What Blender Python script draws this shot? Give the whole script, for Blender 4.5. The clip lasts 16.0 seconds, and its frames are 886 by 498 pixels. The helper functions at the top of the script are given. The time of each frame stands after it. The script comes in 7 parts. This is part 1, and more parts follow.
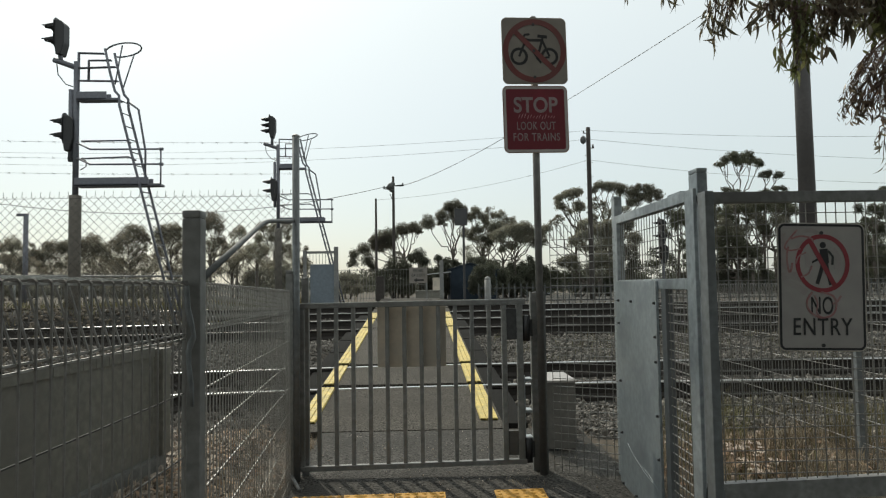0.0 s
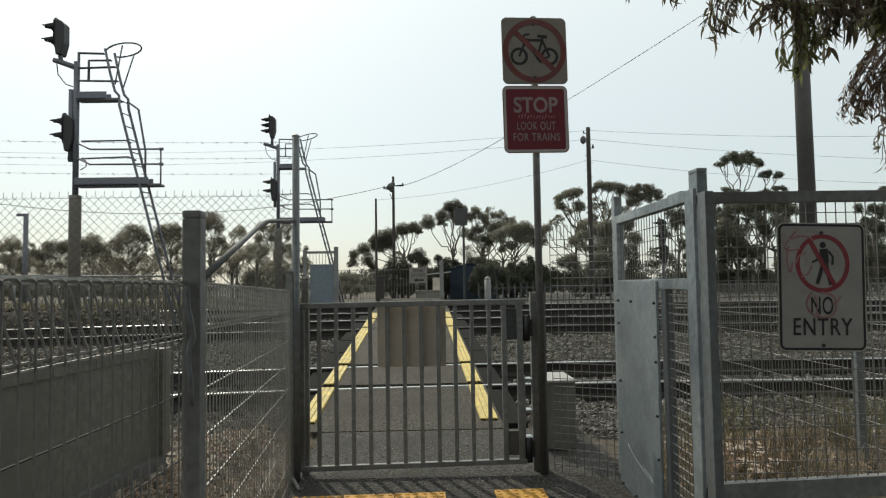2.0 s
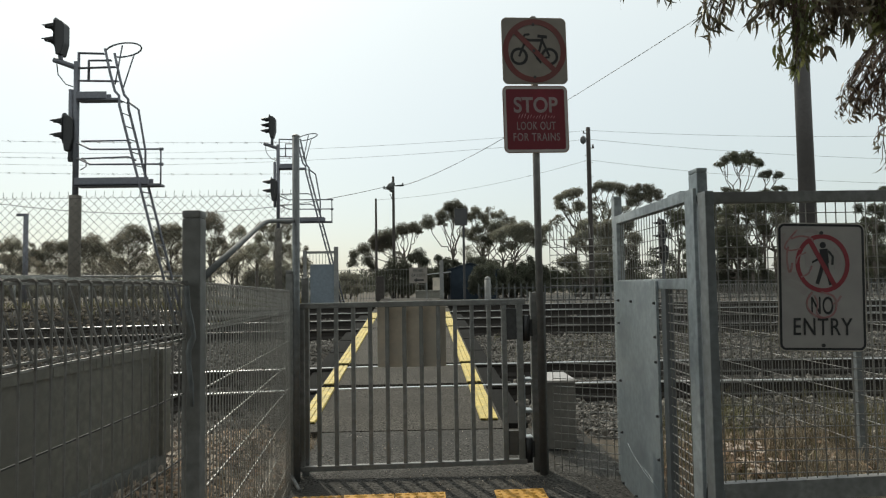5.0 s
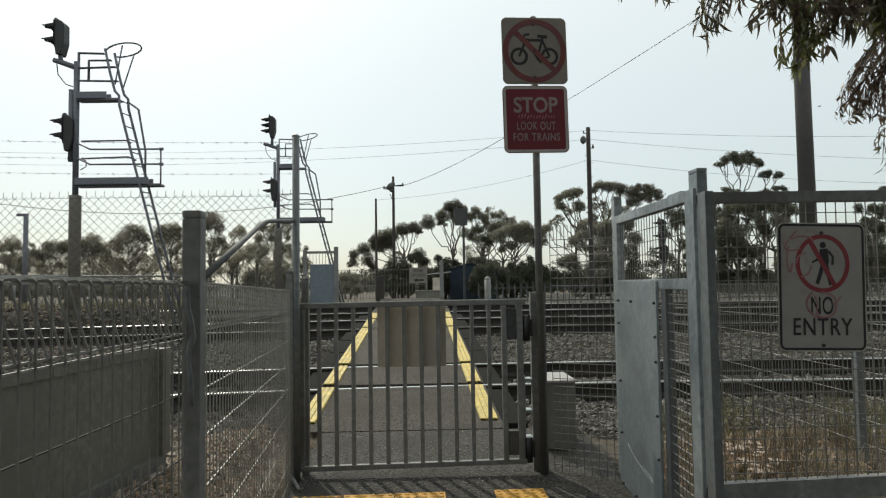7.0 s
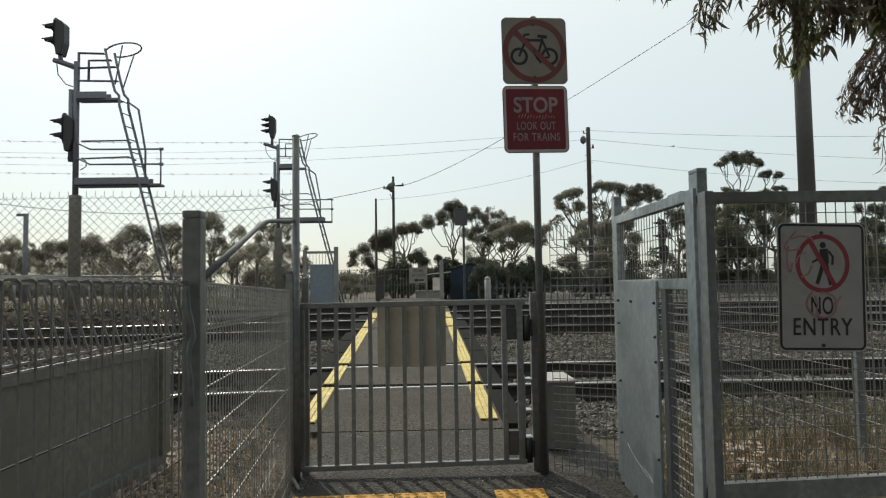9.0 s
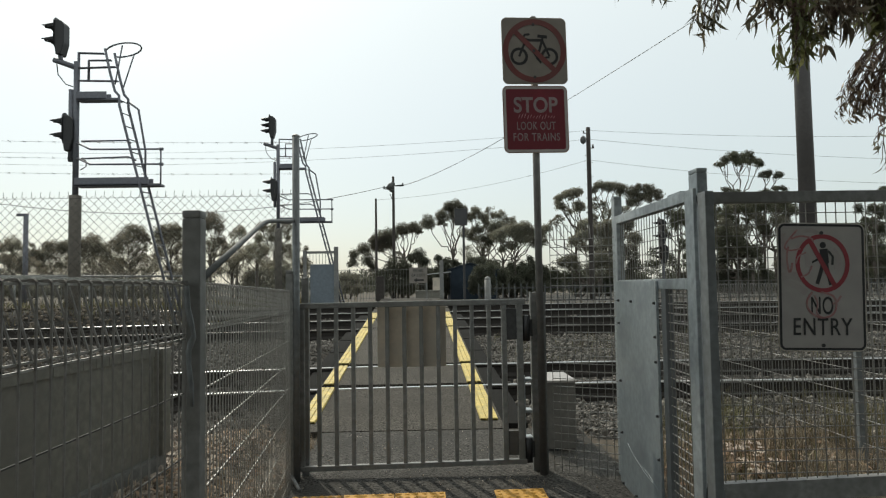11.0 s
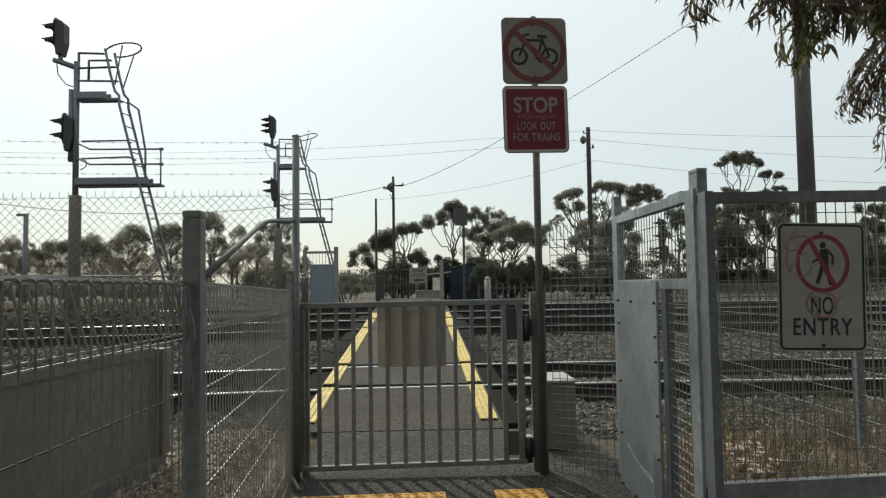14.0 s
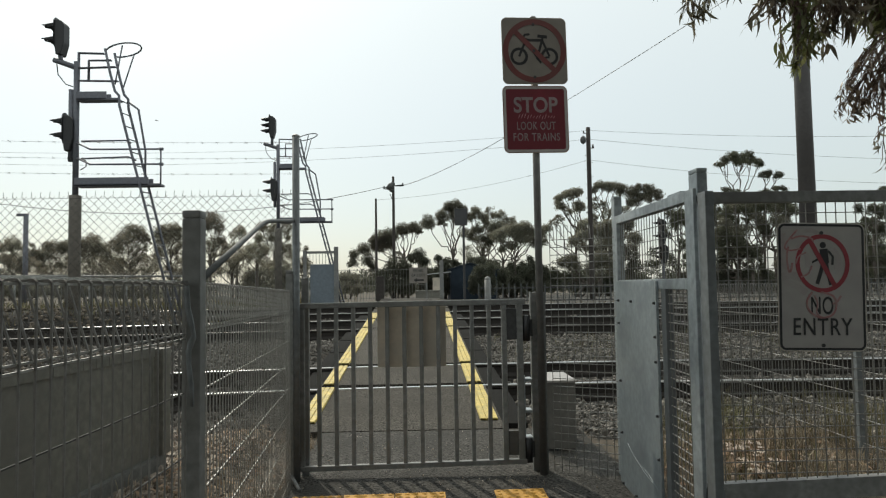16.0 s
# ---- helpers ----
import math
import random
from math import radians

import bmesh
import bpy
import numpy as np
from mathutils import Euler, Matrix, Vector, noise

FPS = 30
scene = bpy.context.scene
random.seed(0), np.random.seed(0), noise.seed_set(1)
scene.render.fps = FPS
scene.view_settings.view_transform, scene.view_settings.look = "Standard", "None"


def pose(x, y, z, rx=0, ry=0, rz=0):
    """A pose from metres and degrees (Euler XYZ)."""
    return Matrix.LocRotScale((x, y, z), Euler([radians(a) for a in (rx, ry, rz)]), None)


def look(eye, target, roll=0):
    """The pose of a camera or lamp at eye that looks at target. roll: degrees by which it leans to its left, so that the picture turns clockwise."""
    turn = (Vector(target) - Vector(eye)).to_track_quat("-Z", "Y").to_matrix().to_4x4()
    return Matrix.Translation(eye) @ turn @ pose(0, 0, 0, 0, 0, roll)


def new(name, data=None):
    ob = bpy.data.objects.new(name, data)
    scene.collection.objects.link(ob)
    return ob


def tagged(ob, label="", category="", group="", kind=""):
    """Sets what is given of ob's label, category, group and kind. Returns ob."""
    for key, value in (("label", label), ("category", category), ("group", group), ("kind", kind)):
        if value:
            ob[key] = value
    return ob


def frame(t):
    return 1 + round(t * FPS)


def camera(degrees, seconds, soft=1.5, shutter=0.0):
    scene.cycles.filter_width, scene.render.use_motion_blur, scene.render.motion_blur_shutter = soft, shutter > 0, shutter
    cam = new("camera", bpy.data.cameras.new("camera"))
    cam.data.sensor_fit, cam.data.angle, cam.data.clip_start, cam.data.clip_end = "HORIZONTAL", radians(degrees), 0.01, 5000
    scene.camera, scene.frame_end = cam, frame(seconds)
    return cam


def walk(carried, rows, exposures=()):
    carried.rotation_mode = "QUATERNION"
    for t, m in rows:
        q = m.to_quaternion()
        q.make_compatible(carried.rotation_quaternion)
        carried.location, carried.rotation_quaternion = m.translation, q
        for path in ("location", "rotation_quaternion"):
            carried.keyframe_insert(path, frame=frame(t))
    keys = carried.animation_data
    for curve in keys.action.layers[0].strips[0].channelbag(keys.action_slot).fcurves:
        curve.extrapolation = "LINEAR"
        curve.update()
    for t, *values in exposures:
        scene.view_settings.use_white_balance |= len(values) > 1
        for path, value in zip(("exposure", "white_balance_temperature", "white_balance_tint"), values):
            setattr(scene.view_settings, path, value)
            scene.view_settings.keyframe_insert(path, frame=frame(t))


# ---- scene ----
SUN_AZ, SUN_EL = -26.0, 42.0
cam = camera(66.1, 16.0, soft=1.2)
EYE = Vector((0, 0, 1.37))
AIM = EYE + Vector((math.sin(radians(1.5)) * math.cos(radians(3.04)), math.cos(radians(1.5)) * math.cos(radians(3.04)), math.sin(radians(3.04))))
VIEW = look(EYE, AIM, -0.9)
walk(cam, [(0, VIEW), (16, VIEW)], [(0, 0.0, 6600, 4), (16, 0.0, 6600, 4)])

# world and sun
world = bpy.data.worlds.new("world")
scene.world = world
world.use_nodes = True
sky = world.node_tree.nodes.new("ShaderNodeTexSky")
sky.sky_type = "NISHITA"
sky.sun_disc = False
sky.sun_elevation = radians(SUN_EL)
sky.sun_rotation = radians(SUN_AZ)
sky.air_density, sky.dust_density, sky.ozone_density = 1.0, 1.6, 3.0
background = world.node_tree.nodes["Background"]
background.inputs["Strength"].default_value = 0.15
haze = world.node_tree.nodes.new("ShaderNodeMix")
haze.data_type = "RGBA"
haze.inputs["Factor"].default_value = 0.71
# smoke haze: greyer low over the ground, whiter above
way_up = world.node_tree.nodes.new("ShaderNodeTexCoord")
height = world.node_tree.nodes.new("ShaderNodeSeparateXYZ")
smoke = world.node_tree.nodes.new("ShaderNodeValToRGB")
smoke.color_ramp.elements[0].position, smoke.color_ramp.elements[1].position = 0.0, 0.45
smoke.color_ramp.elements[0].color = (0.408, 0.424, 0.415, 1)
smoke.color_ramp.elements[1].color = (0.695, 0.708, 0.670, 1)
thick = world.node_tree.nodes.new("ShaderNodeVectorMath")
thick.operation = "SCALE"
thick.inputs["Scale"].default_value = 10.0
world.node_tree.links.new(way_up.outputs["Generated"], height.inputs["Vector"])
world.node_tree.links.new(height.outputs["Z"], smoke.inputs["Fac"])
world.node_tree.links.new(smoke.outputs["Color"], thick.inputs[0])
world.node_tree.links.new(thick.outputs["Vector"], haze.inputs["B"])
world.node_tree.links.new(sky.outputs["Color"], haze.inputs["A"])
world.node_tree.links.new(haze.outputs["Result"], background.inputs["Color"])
sun = new("sun", bpy.data.lights.new("sun", "SUN"))
sun.data.energy, sun.data.angle, sun.data.color = 2.3, radians(0.55), (1.0, 0.93, 0.82)
az, el = radians(SUN_AZ), radians(SUN_EL)
SUN_WAY = Vector((math.sin(az) * math.cos(el), math.cos(az) * math.cos(el), math.sin(el)))
sun.matrix_world = look(SUN_WAY * 50, (0, 0, 0))


# ---- materials ----
def material(name, color, rough=0.6, metal=0.0, var=0.25, grain=40.0, stain=2.0, bump=0.15, tint=None, spec=0.5, island=0.0, through_light=0.0):
    """A surface with fine grain and large stains; tint is the colour of the stains, island varies piece by piece."""
    m = bpy.data.materials.new(name)
    m.use_nodes = True
    nt = m.node_tree
    bsdf = nt.nodes["Principled BSDF"]
    coord = nt.nodes.new("ShaderNodeTexCoord")
    geo = nt.nodes.new("ShaderNodeNewGeometry")
    fine = nt.nodes.new("ShaderNodeTexNoise")
    fine.inputs["Scale"].default_value, fine.inputs["Detail"].default_value = grain, 5
    big = nt.nodes.new("ShaderNodeTexNoise")
    big.inputs["Scale"].default_value, big.inputs["Detail"].default_value = stain, 4
    nt.links.new(geo.outputs["Position"], fine.inputs["Vector"])
    nt.links.new(geo.outputs["Position"], big.inputs["Vector"])
    ramp = nt.nodes.new("ShaderNodeValToRGB")
    ramp.color_ramp.elements[0].position, ramp.color_ramp.elements[1].position = 0.32, 0.7
    ramp.color_ramp.elements[0].color = (*[c * (1 - var) for c in color], 1)
    ramp.color_ramp.elements[1].color = (*[min(1, c * (1 + var)) for c in color], 1)
    nt.links.new(fine.outputs["Fac"], ramp.inputs["Fac"])
    mix = nt.nodes.new("ShaderNodeMix")
    mix.data_type = "RGBA"
    step = nt.nodes.new("ShaderNodeMapRange")
    step.inputs["From Min"].default_value, step.inputs["From Max"].default_value = 0.45, 0.75
    nt.links.new(big.outputs["Fac"], step.inputs["Value"])
    nt.links.new(step.outputs["Result"], mix.inputs["Factor"])
    nt.links.new(ramp.outputs["Color"], mix.inputs["A"])
    mix.inputs["B"].default_value = (*(tint or [c * 0.75 for c in color]), 1)
    last = mix.outputs["Result"]
    if island:
        hsv = nt.nodes.new("ShaderNodeHueSaturation")
        info = nt.nodes.new("ShaderNodeObjectInfo")
        add = nt.nodes.new("ShaderNodeMath")
        add.operation = "ADD"
        nt.links.new(geo.outputs["Random Per Island"], add.inputs[0])
        nt.links.new(info.outputs["Random"], add.inputs[1])
        span = nt.nodes.new("ShaderNodeMapRange")
        span.inputs["From Max"].default_value = 2.0
        span.inputs["To Min"].default_value, span.inputs["To Max"].default_value = 1 - island, 1 + island
        nt.links.new(add.outputs[0], span.inputs["Value"])
        nt.links.new(span.outputs["Result"], hsv.inputs["Value"])
        nt.links.new(last, hsv.inputs["Color"])
        last = hsv.outputs["Color"]
    nt.links.new(last, bsdf.inputs["Base Color"])
    bsdf.inputs["Roughness"].default_value, bsdf.inputs["Metallic"].default_value = rough, metal
    bsdf.inputs["Specular IOR Level"].default_value = spec
    if bump:
        bm_node = nt.nodes.new("ShaderNodeBump")
        bm_node.inputs["Strength"].default_value, bm_node.inputs["Distance"].default_value = bump, 0.01
        nt.links.new(fine.outputs["Fac"], bm_node.inputs["Height"])
        nt.links.new(bm_node.outputs["Normal"], bsdf.inputs["Normal"])
    if through_light:
        trans = nt.nodes.new("ShaderNodeBsdfTranslucent")
        nt.links.new(last, trans.inputs["Color"])
        both = nt.nodes.new("ShaderNodeMixShader")
        both.inputs["Fac"].default_value = through_light
        nt.links.new(bsdf.outputs["BSDF"], both.inputs[1])
        nt.links.new(trans.outputs["BSDF"], both.inputs[2])
        nt.links.new(both.outputs["Shader"], nt.nodes["Material Output"].inputs["Surface"])
    return m


GALV = material("galvanised_steel", (0.218, 0.219, 0.215), 0.55, 0.3, 0.2, 30, 3, 0.05, (0.15, 0.147, 0.135))
GALV_LIGHT = material("bright_galvanised_steel", (0.35, 0.385, 0.40), 0.42, 0.35, 0.25, 25, 4, 0.05, (0.22, 0.245, 0.258))
GALV_SHEET = material("bluish_galvanised_sheet", (0.285, 0.325, 0.345), 0.42, 0.35, 0.14, 25, 5, 0.03, (0.20, 0.23, 0.248))
GALV_WORN = material("worn_galvanised_rail", (0.27, 0.265, 0.255), 0.5, 0.3, 0.25, 25, 4, 0.05, (0.20, 0.197, 0.19))
CABINET = material("control_box_paint", (0.165, 0.157, 0.142), 0.6, 0.0, 0.15, 20, 1.5, 0.03, (0.125, 0.12, 0.108))
GALV_DULL = material("dull_pipe", (0.085, 0.09, 0.09), 0.7, 0.0, 0.2, 25, 4, 0.05)
DEAD_LEAF = material("dead_leaf", (0.36, 0.25, 0.17), 0.8, 0.0, 0.3, 30, 6, 0.0, (0.3, 0.2, 0.13), island=0.6, through_light=0.25)
RUBBER_PANEL = material("black_rubber_panel", (0.02, 0.0195, 0.0185), 0.9, 0.0, 0.3, 40, 2, 0.2, spec=0.05)
# also serves as the shaded copy of the bright steel on gate stiles
GALV_BLUE = material("weathered_shaded_bluish_steel", (0.165, 0.178, 0.184), 0.5, 0.25, 0.22, 25, 4, 0.05, (0.13, 0.135, 0.136))
WIRE = material("galvanised_wire", (0.23, 0.222, 0.208), 0.4, 0.55, 0.1, 60, 5, 0.0)
# copies of the wire with glint or shade put into the colour
WIRE_SOFT_GLINT = material("soft_glint_wire", (0.34, 0.33, 0.31), 0.38, 0.5, 0.2, 60, 7, 0.0)
WIRE_SHADED = material("shaded_grey_wire", (0.20, 0.192, 0.18), 0.55, 0.3, 0.2, 60, 5, 0.0)
WIRE_SHADE_DARK = material("shade_dark_wire", (0.045, 0.043, 0.04), 0.8, 0.0, 0.2, 60, 5, 0.0)
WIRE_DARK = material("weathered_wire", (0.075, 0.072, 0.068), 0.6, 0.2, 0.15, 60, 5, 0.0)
# paler copies still, for painted sun and sky glints
WIRE_GLINT = material("glint_bright_wire", (0.5, 0.48, 0.45), 0.35, 0.6, 0.3, 60, 9, 0.0)
WIRE_TOP_GLINT = material("top_glint_wire", (0.72, 0.71, 0.69), 0.22, 0.9, 0.25, 60, 9, 0.0)
POLE_DULL = material("dull_grey_pipe", (0.105, 0.10, 0.094), 0.6, 0.1, 0.2, 25, 3, 0.05)
DARK_STEEL = material("dark_steel", (0.06, 0.06, 0.062), 0.5, 0.3, 0.2, 40, 3, 0.05)
BLACK = material("black_paint", (0.018, 0.018, 0.02), 0.5, 0.0, 0.2, 30, 3, 0.03)
ALU = material("sign_back_aluminium", (0.58, 0.51, 0.42), 0.6, 0.0, 0.08, 30, 2, 0.02, (0.36, 0.34, 0.30))
# sign whites far below white paint: the signs' shade is in the colour
SIGN_WHITE = material("sign_white", (0.385, 0.36, 0.342), 0.45, 0.0, 0.06, 12, 5, 0.0, (0.32, 0.298, 0.282))
SIGN_GREY = material("grimy_shaded_sign_white", (0.215, 0.195, 0.172), 0.5, 0.0, 0.08, 9, 4, 0.0, (0.17, 0.15, 0.128))
SIGN_RED = material("sign_red", (0.27, 0.03, 0.042), 0.45, 0.0, 0.08, 12, 5, 0.0, (0.25, 0.022, 0.035))
SIGN_FADED = material("faded_red", (0.15, 0.042, 0.04), 0.5, 0.0, 0.12, 12, 5, 0.0, (0.125, 0.045, 0.042))
SIGN_TEXT = material("dull_white_lettering", (0.275, 0.227, 0.227), 0.5, 0.0, 0.1, 30, 8, 0.0)
SIGN_MAROON = material("sign_maroon", (0.15, 0.016, 0.027), 0.5, 0.0, 0.1, 10, 6, 0.0, (0.125, 0.016, 0.026))
SIGN_BLACK = material("sign_black", (0.015, 0.015, 0.017), 0.5, 0.0, 0.1, 20, 4, 0.0)
SIGN_SMUDGE = material("wiped_smudge", (0.345, 0.31, 0.295), 0.5, 0.0, 0.08, 30, 9, 0.0, (0.385, 0.355, 0.335))
GRAFFITI = material("red_scrawl", (0.34, 0.165, 0.165), 0.6, 0.0, 0.2, 90, 20, 0.0, (0.38, 0.27, 0.26))
PALE_SCRAWL = material("pale_scrawl", (0.5, 0.25, 0.27), 0.6, 0.0, 0.2, 90, 20, 0.0)
ASPHALT = material("asphalt", (0.072, 0.068, 0.062), 0.9, 0.0, 0.9, 55, 2.2, 0.9, (0.045, 0.043, 0.039), spec=0.2)
PATH = material("crossing_panel", (0.076, 0.069, 0.059), 0.9, 0.0, 1.0, 60, 1.4, 0.9, (0.048, 0.043, 0.037), spec=0.15, island=0.25)
CONCRETE = material("concrete", (0.16, 0.16, 0.15), 0.85, 0.0, 0.25, 60, 1.5, 0.3, (0.11, 0.11, 0.10))
YELLOW = material("yellow_line", (0.60, 0.46, 0.13), 0.65, 0.0, 0.4, 45, 5, 0.3, (0.36, 0.295, 0.125))
TACTILE = material("yellow_tactile", (0.62, 0.33, 0.05), 0.65, 0.0, 0.15, 60, 6, 0.1, (0.45, 0.24, 0.05))
TACTILE_DULL = material("dull_yellow_tactile", (0.36, 0.21, 0.06), 0.75, 0.0, 0.35, 40, 9, 0.2, (0.12, 0.095, 0.06))
GROUND = material("dry_ground", (0.075, 0.06, 0.044), 0.95, 0.0, 0.45, 25, 0.6, 0.6, (0.095, 0.078, 0.05))
# paler patch beside the fence: sunlit sparkle put into the gravel's colour
GRAVEL = material("sunlit_gravel_bed", (0.34, 0.295, 0.24), 0.95, 0.0, 0.6, 45, 1.5, 0.8, (0.19, 0.14, 0.11))
# near-black bed: the shade in the gaps between stones is put into its colour
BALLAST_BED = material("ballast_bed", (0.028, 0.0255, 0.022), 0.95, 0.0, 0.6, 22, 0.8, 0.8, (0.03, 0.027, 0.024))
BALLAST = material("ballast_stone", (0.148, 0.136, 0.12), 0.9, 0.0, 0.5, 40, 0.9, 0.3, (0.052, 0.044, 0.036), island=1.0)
BANK_STONE = material("bank_stone", (0.12, 0.098, 0.075), 0.9, 0.0, 0.45, 40, 0.9, 0.3, (0.07, 0.055, 0.04), island=0.9)
# albedo raised too, to hold the sunlit specks
RUBBLE = material("rubble", (0.44, 0.38, 0.32), 0.9, 0.0, 0.3, 40, 2.0, 0.3, (0.33, 0.23, 0.18), island=0.85)
RAIL_STEEL = material("rail_web", (0.028, 0.023, 0.02), 0.8, 0.1, 0.3, 40, 3, 0.2)
RAIL_HEAD = material("rail_head", (0.62, 0.62, 0.62), 0.28, 1.0, 0.08, 30, 2, 0.0)
# weaker sun glint of the farther rails put into a dimmer colour
RAIL_DIM_GLINT = material("dim_glint_rail_head", (0.44, 0.435, 0.43), 0.34, 0.95, 0.12, 30, 2, 0.0)
RAIL_DULL = material("dull_rail_head", (0.20, 0.19, 0.18), 0.5, 0.7, 0.2, 30, 2, 0.0)
SLEEPER = material("sleeper", (0.09, 0.08, 0.07), 0.9, 0.0, 0.3, 30, 2, 0.3)
GRASS_DRY = material("dry_grass", (0.30, 0.236, 0.165), 0.9, 0.0, 0.4, 20, 2.5, 0.0, (0.10, 0.085, 0.05), island=0.85, through_light=0.25)
LEAF = material("gum_leaf", (0.175, 0.163, 0.11), 0.36, 0.0, 0.3, 30, 6, 0.0, (0.205, 0.155, 0.118), island=0.7, through_light=0.5)
LEAF_GREEN = material("fresh_gum_leaf", (0.17, 0.185, 0.075), 0.36, 0.0, 0.3, 30, 6, 0.0, (0.19, 0.165, 0.08), island=0.6, through_light=0.55)
LEAF_BROWN = material("brown_gum_leaf", (0.19, 0.15, 0.105), 0.4, 0.0, 0.3, 30, 6, 0.0, (0.20, 0.125, 0.095), island=0.7, through_light=0.45)
STRAW = material("bleached_straw", (0.52, 0.44, 0.33), 0.85, 0.0, 0.25, 20, 3, 0.0, (0.38, 0.31, 0.22), island=0.5, through_light=0.2)
GRASS_GREEN = material("green_weed", (0.13, 0.125, 0.055), 0.9, 0.0, 0.3, 20, 2, 0.0, (0.17, 0.12, 0.06), island=0.6, through_light=0.25)
TWIG = material("twig", (0.10, 0.06, 0.045), 0.8, 0.0, 0.2, 60, 6, 0.1)
# foliage tones hold painted haze, palest to the left, and shade in CROWN_DEEP
CROWN = material("hazed_gum_foliage", (0.27, 0.255, 0.20), 0.6, 0.0, 0.35, 2.0, 0.3, 0.0, (0.25, 0.215, 0.17), island=0.55, through_light=0.58)
CROWN_MID = material("hazed_deep_gum_foliage", (0.22, 0.212, 0.165), 0.6, 0.0, 0.35, 2.0, 0.3, 0.0, (0.16, 0.148, 0.115), island=0.55, through_light=0.56)
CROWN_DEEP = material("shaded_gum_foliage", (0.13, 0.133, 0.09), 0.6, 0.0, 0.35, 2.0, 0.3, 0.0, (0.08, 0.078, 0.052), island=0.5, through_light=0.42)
CROWN_DARK = material("hazed_shrub_foliage", (0.095, 0.098, 0.07), 0.6, 0.0, 0.35, 2.0, 0.3, 0.0, (0.055, 0.056, 0.04), island=0.4, through_light=0.4)
BARK = material("gum_bark", (0.11, 0.092, 0.078), 0.85, 0.0, 0.3, 6, 1, 0.1, (0.06, 0.05, 0.043))
POLE_WOOD = material("pole_timber", (0.05, 0.042, 0.038), 0.85, 0.0, 0.25, 20, 1.5, 0.15)
POLE_STEEL = material("pole_steel", (0.095, 0.088, 0.088), 0.6, 0.1, 0.12, 20, 1.0, 0.05)
MAST_FOOT = material("brownish_mast_steel", (0.17, 0.155, 0.135), 0.65, 0.1, 0.15, 20, 1.0, 0.05)
MAST = material("mast_paint", (0.15, 0.155, 0.18), 0.55, 0.2, 0.15, 20, 1.2, 0.05)
BOX_GREY = material("cabinet_paint", (0.165, 0.16, 0.137), 0.6, 0.0, 0.2, 20, 1.5, 0.05, (0.13, 0.126, 0.108))
BOX_BLUE = material("blue_grey_sheet", (0.15, 0.18, 0.21), 0.6, 0.0, 0.1, 15, 1.0, 0.03)
SHED_BLUE = material("shed_sheet", (0.032, 0.044, 0.06), 0.85, 0.0, 0.12, 2, 0.4, 0.03, spec=0.15)
SHED_ROOF = material("shed_roof", (0.5, 0.5, 0.5), 0.5, 0.2, 0.1, 2, 0.4, 0.03)
LENS = material("signal_lens", (0.03, 0.012, 0.012), 0.2, 0.0, 0.1, 20, 3, 0.0)
CAR_PAINT = material("silver_car_paint", (0.55, 0.56, 0.58), 0.3, 0.3, 0.04, 8, 1, 0.0)
CAR_GLASS = material("car_glass", (0.02, 0.022, 0.025), 0.08, 0.0, 0.1, 8, 1, 0.0)
RUBBER = material("tyre_rubber", (0.02, 0.02, 0.02), 0.8, 0.0, 0.1, 30, 2, 0.0)
PAPER = material("weathered_paper", (0.78, 0.68, 0.6), 0.8, 0.0, 0.15, 40, 12, 0.1, (0.4, 0.3, 0.24), through_light=0.3)
BIRD = material("dark_plumage", (0.05, 0.045, 0.042), 0.8, 0.0, 0.2, 60, 6, 0.0)
CABLE = material("cable", (0.03, 0.03, 0.032), 0.6, 0.0, 0.1, 30, 2, 0.0)


# ---- mesh tools ----
def box(bm, x0, x1, y0, y1, z0, z1, bevel=0.0):
    m = Matrix.Translation(((x0 + x1) / 2, (y0 + y1) / 2, (z0 + z1) / 2)) @ Matrix.Diagonal((abs(x1 - x0), abs(y1 - y0), abs(z1 - z0), 1))
    made = bmesh.ops.create_cube(bm, size=1, matrix=m)["verts"]
    if bevel:
        edges = list({e for v in made for e in v.link_edges})
        bmesh.ops.bevel(bm, geom=edges, offset=bevel, segments=2, affect="EDGES", profile=0.7)


def tube(bm, points, radius, sides=8, end_radius=None, caps=True):
    """A round bar along points, tapering to end_radius."""
    points = [Vector(p) for p in points]
    rings = []
    normal = None
    for i, p in enumerate(points):
        way = (points[min(i + 1, len(points) - 1)] - points[max(i - 1, 0)]).normalized()
        if normal is None:
            normal = way.orthogonal().normalized()
        normal = (normal - way * normal.dot(way))
        normal = normal.normalized() if normal.length > 1e-5 else way.orthogonal().normalized()
        side = way.cross(normal)
        r = radius if end_radius is None else radius + (end_radius - radius) * i / (len(points) - 1)
        rings.append([bm.verts.new(p + (normal * math.cos(a) + side * math.sin(a)) * r) for a in (2 * math.pi * k / sides for k in range(sides))])
    for a, b in zip(rings, rings[1:]):
        for k in range(sides):
            bm.faces.new((a[k], a[(k + 1) % sides], b[(k + 1) % sides], b[k])).smooth = sides > 5
    if caps:
        bm.faces.new(rings[0][::-1])
        bm.faces.new(rings[-1])


def mesh_of(name, bm, mat):
    bmesh.ops.recalc_face_normals(bm, faces=bm.faces)
    me = bpy.data.meshes.new(name)
    bm.to_mesh(me)
    bm.free()
    me.materials.append(mat)
    return me


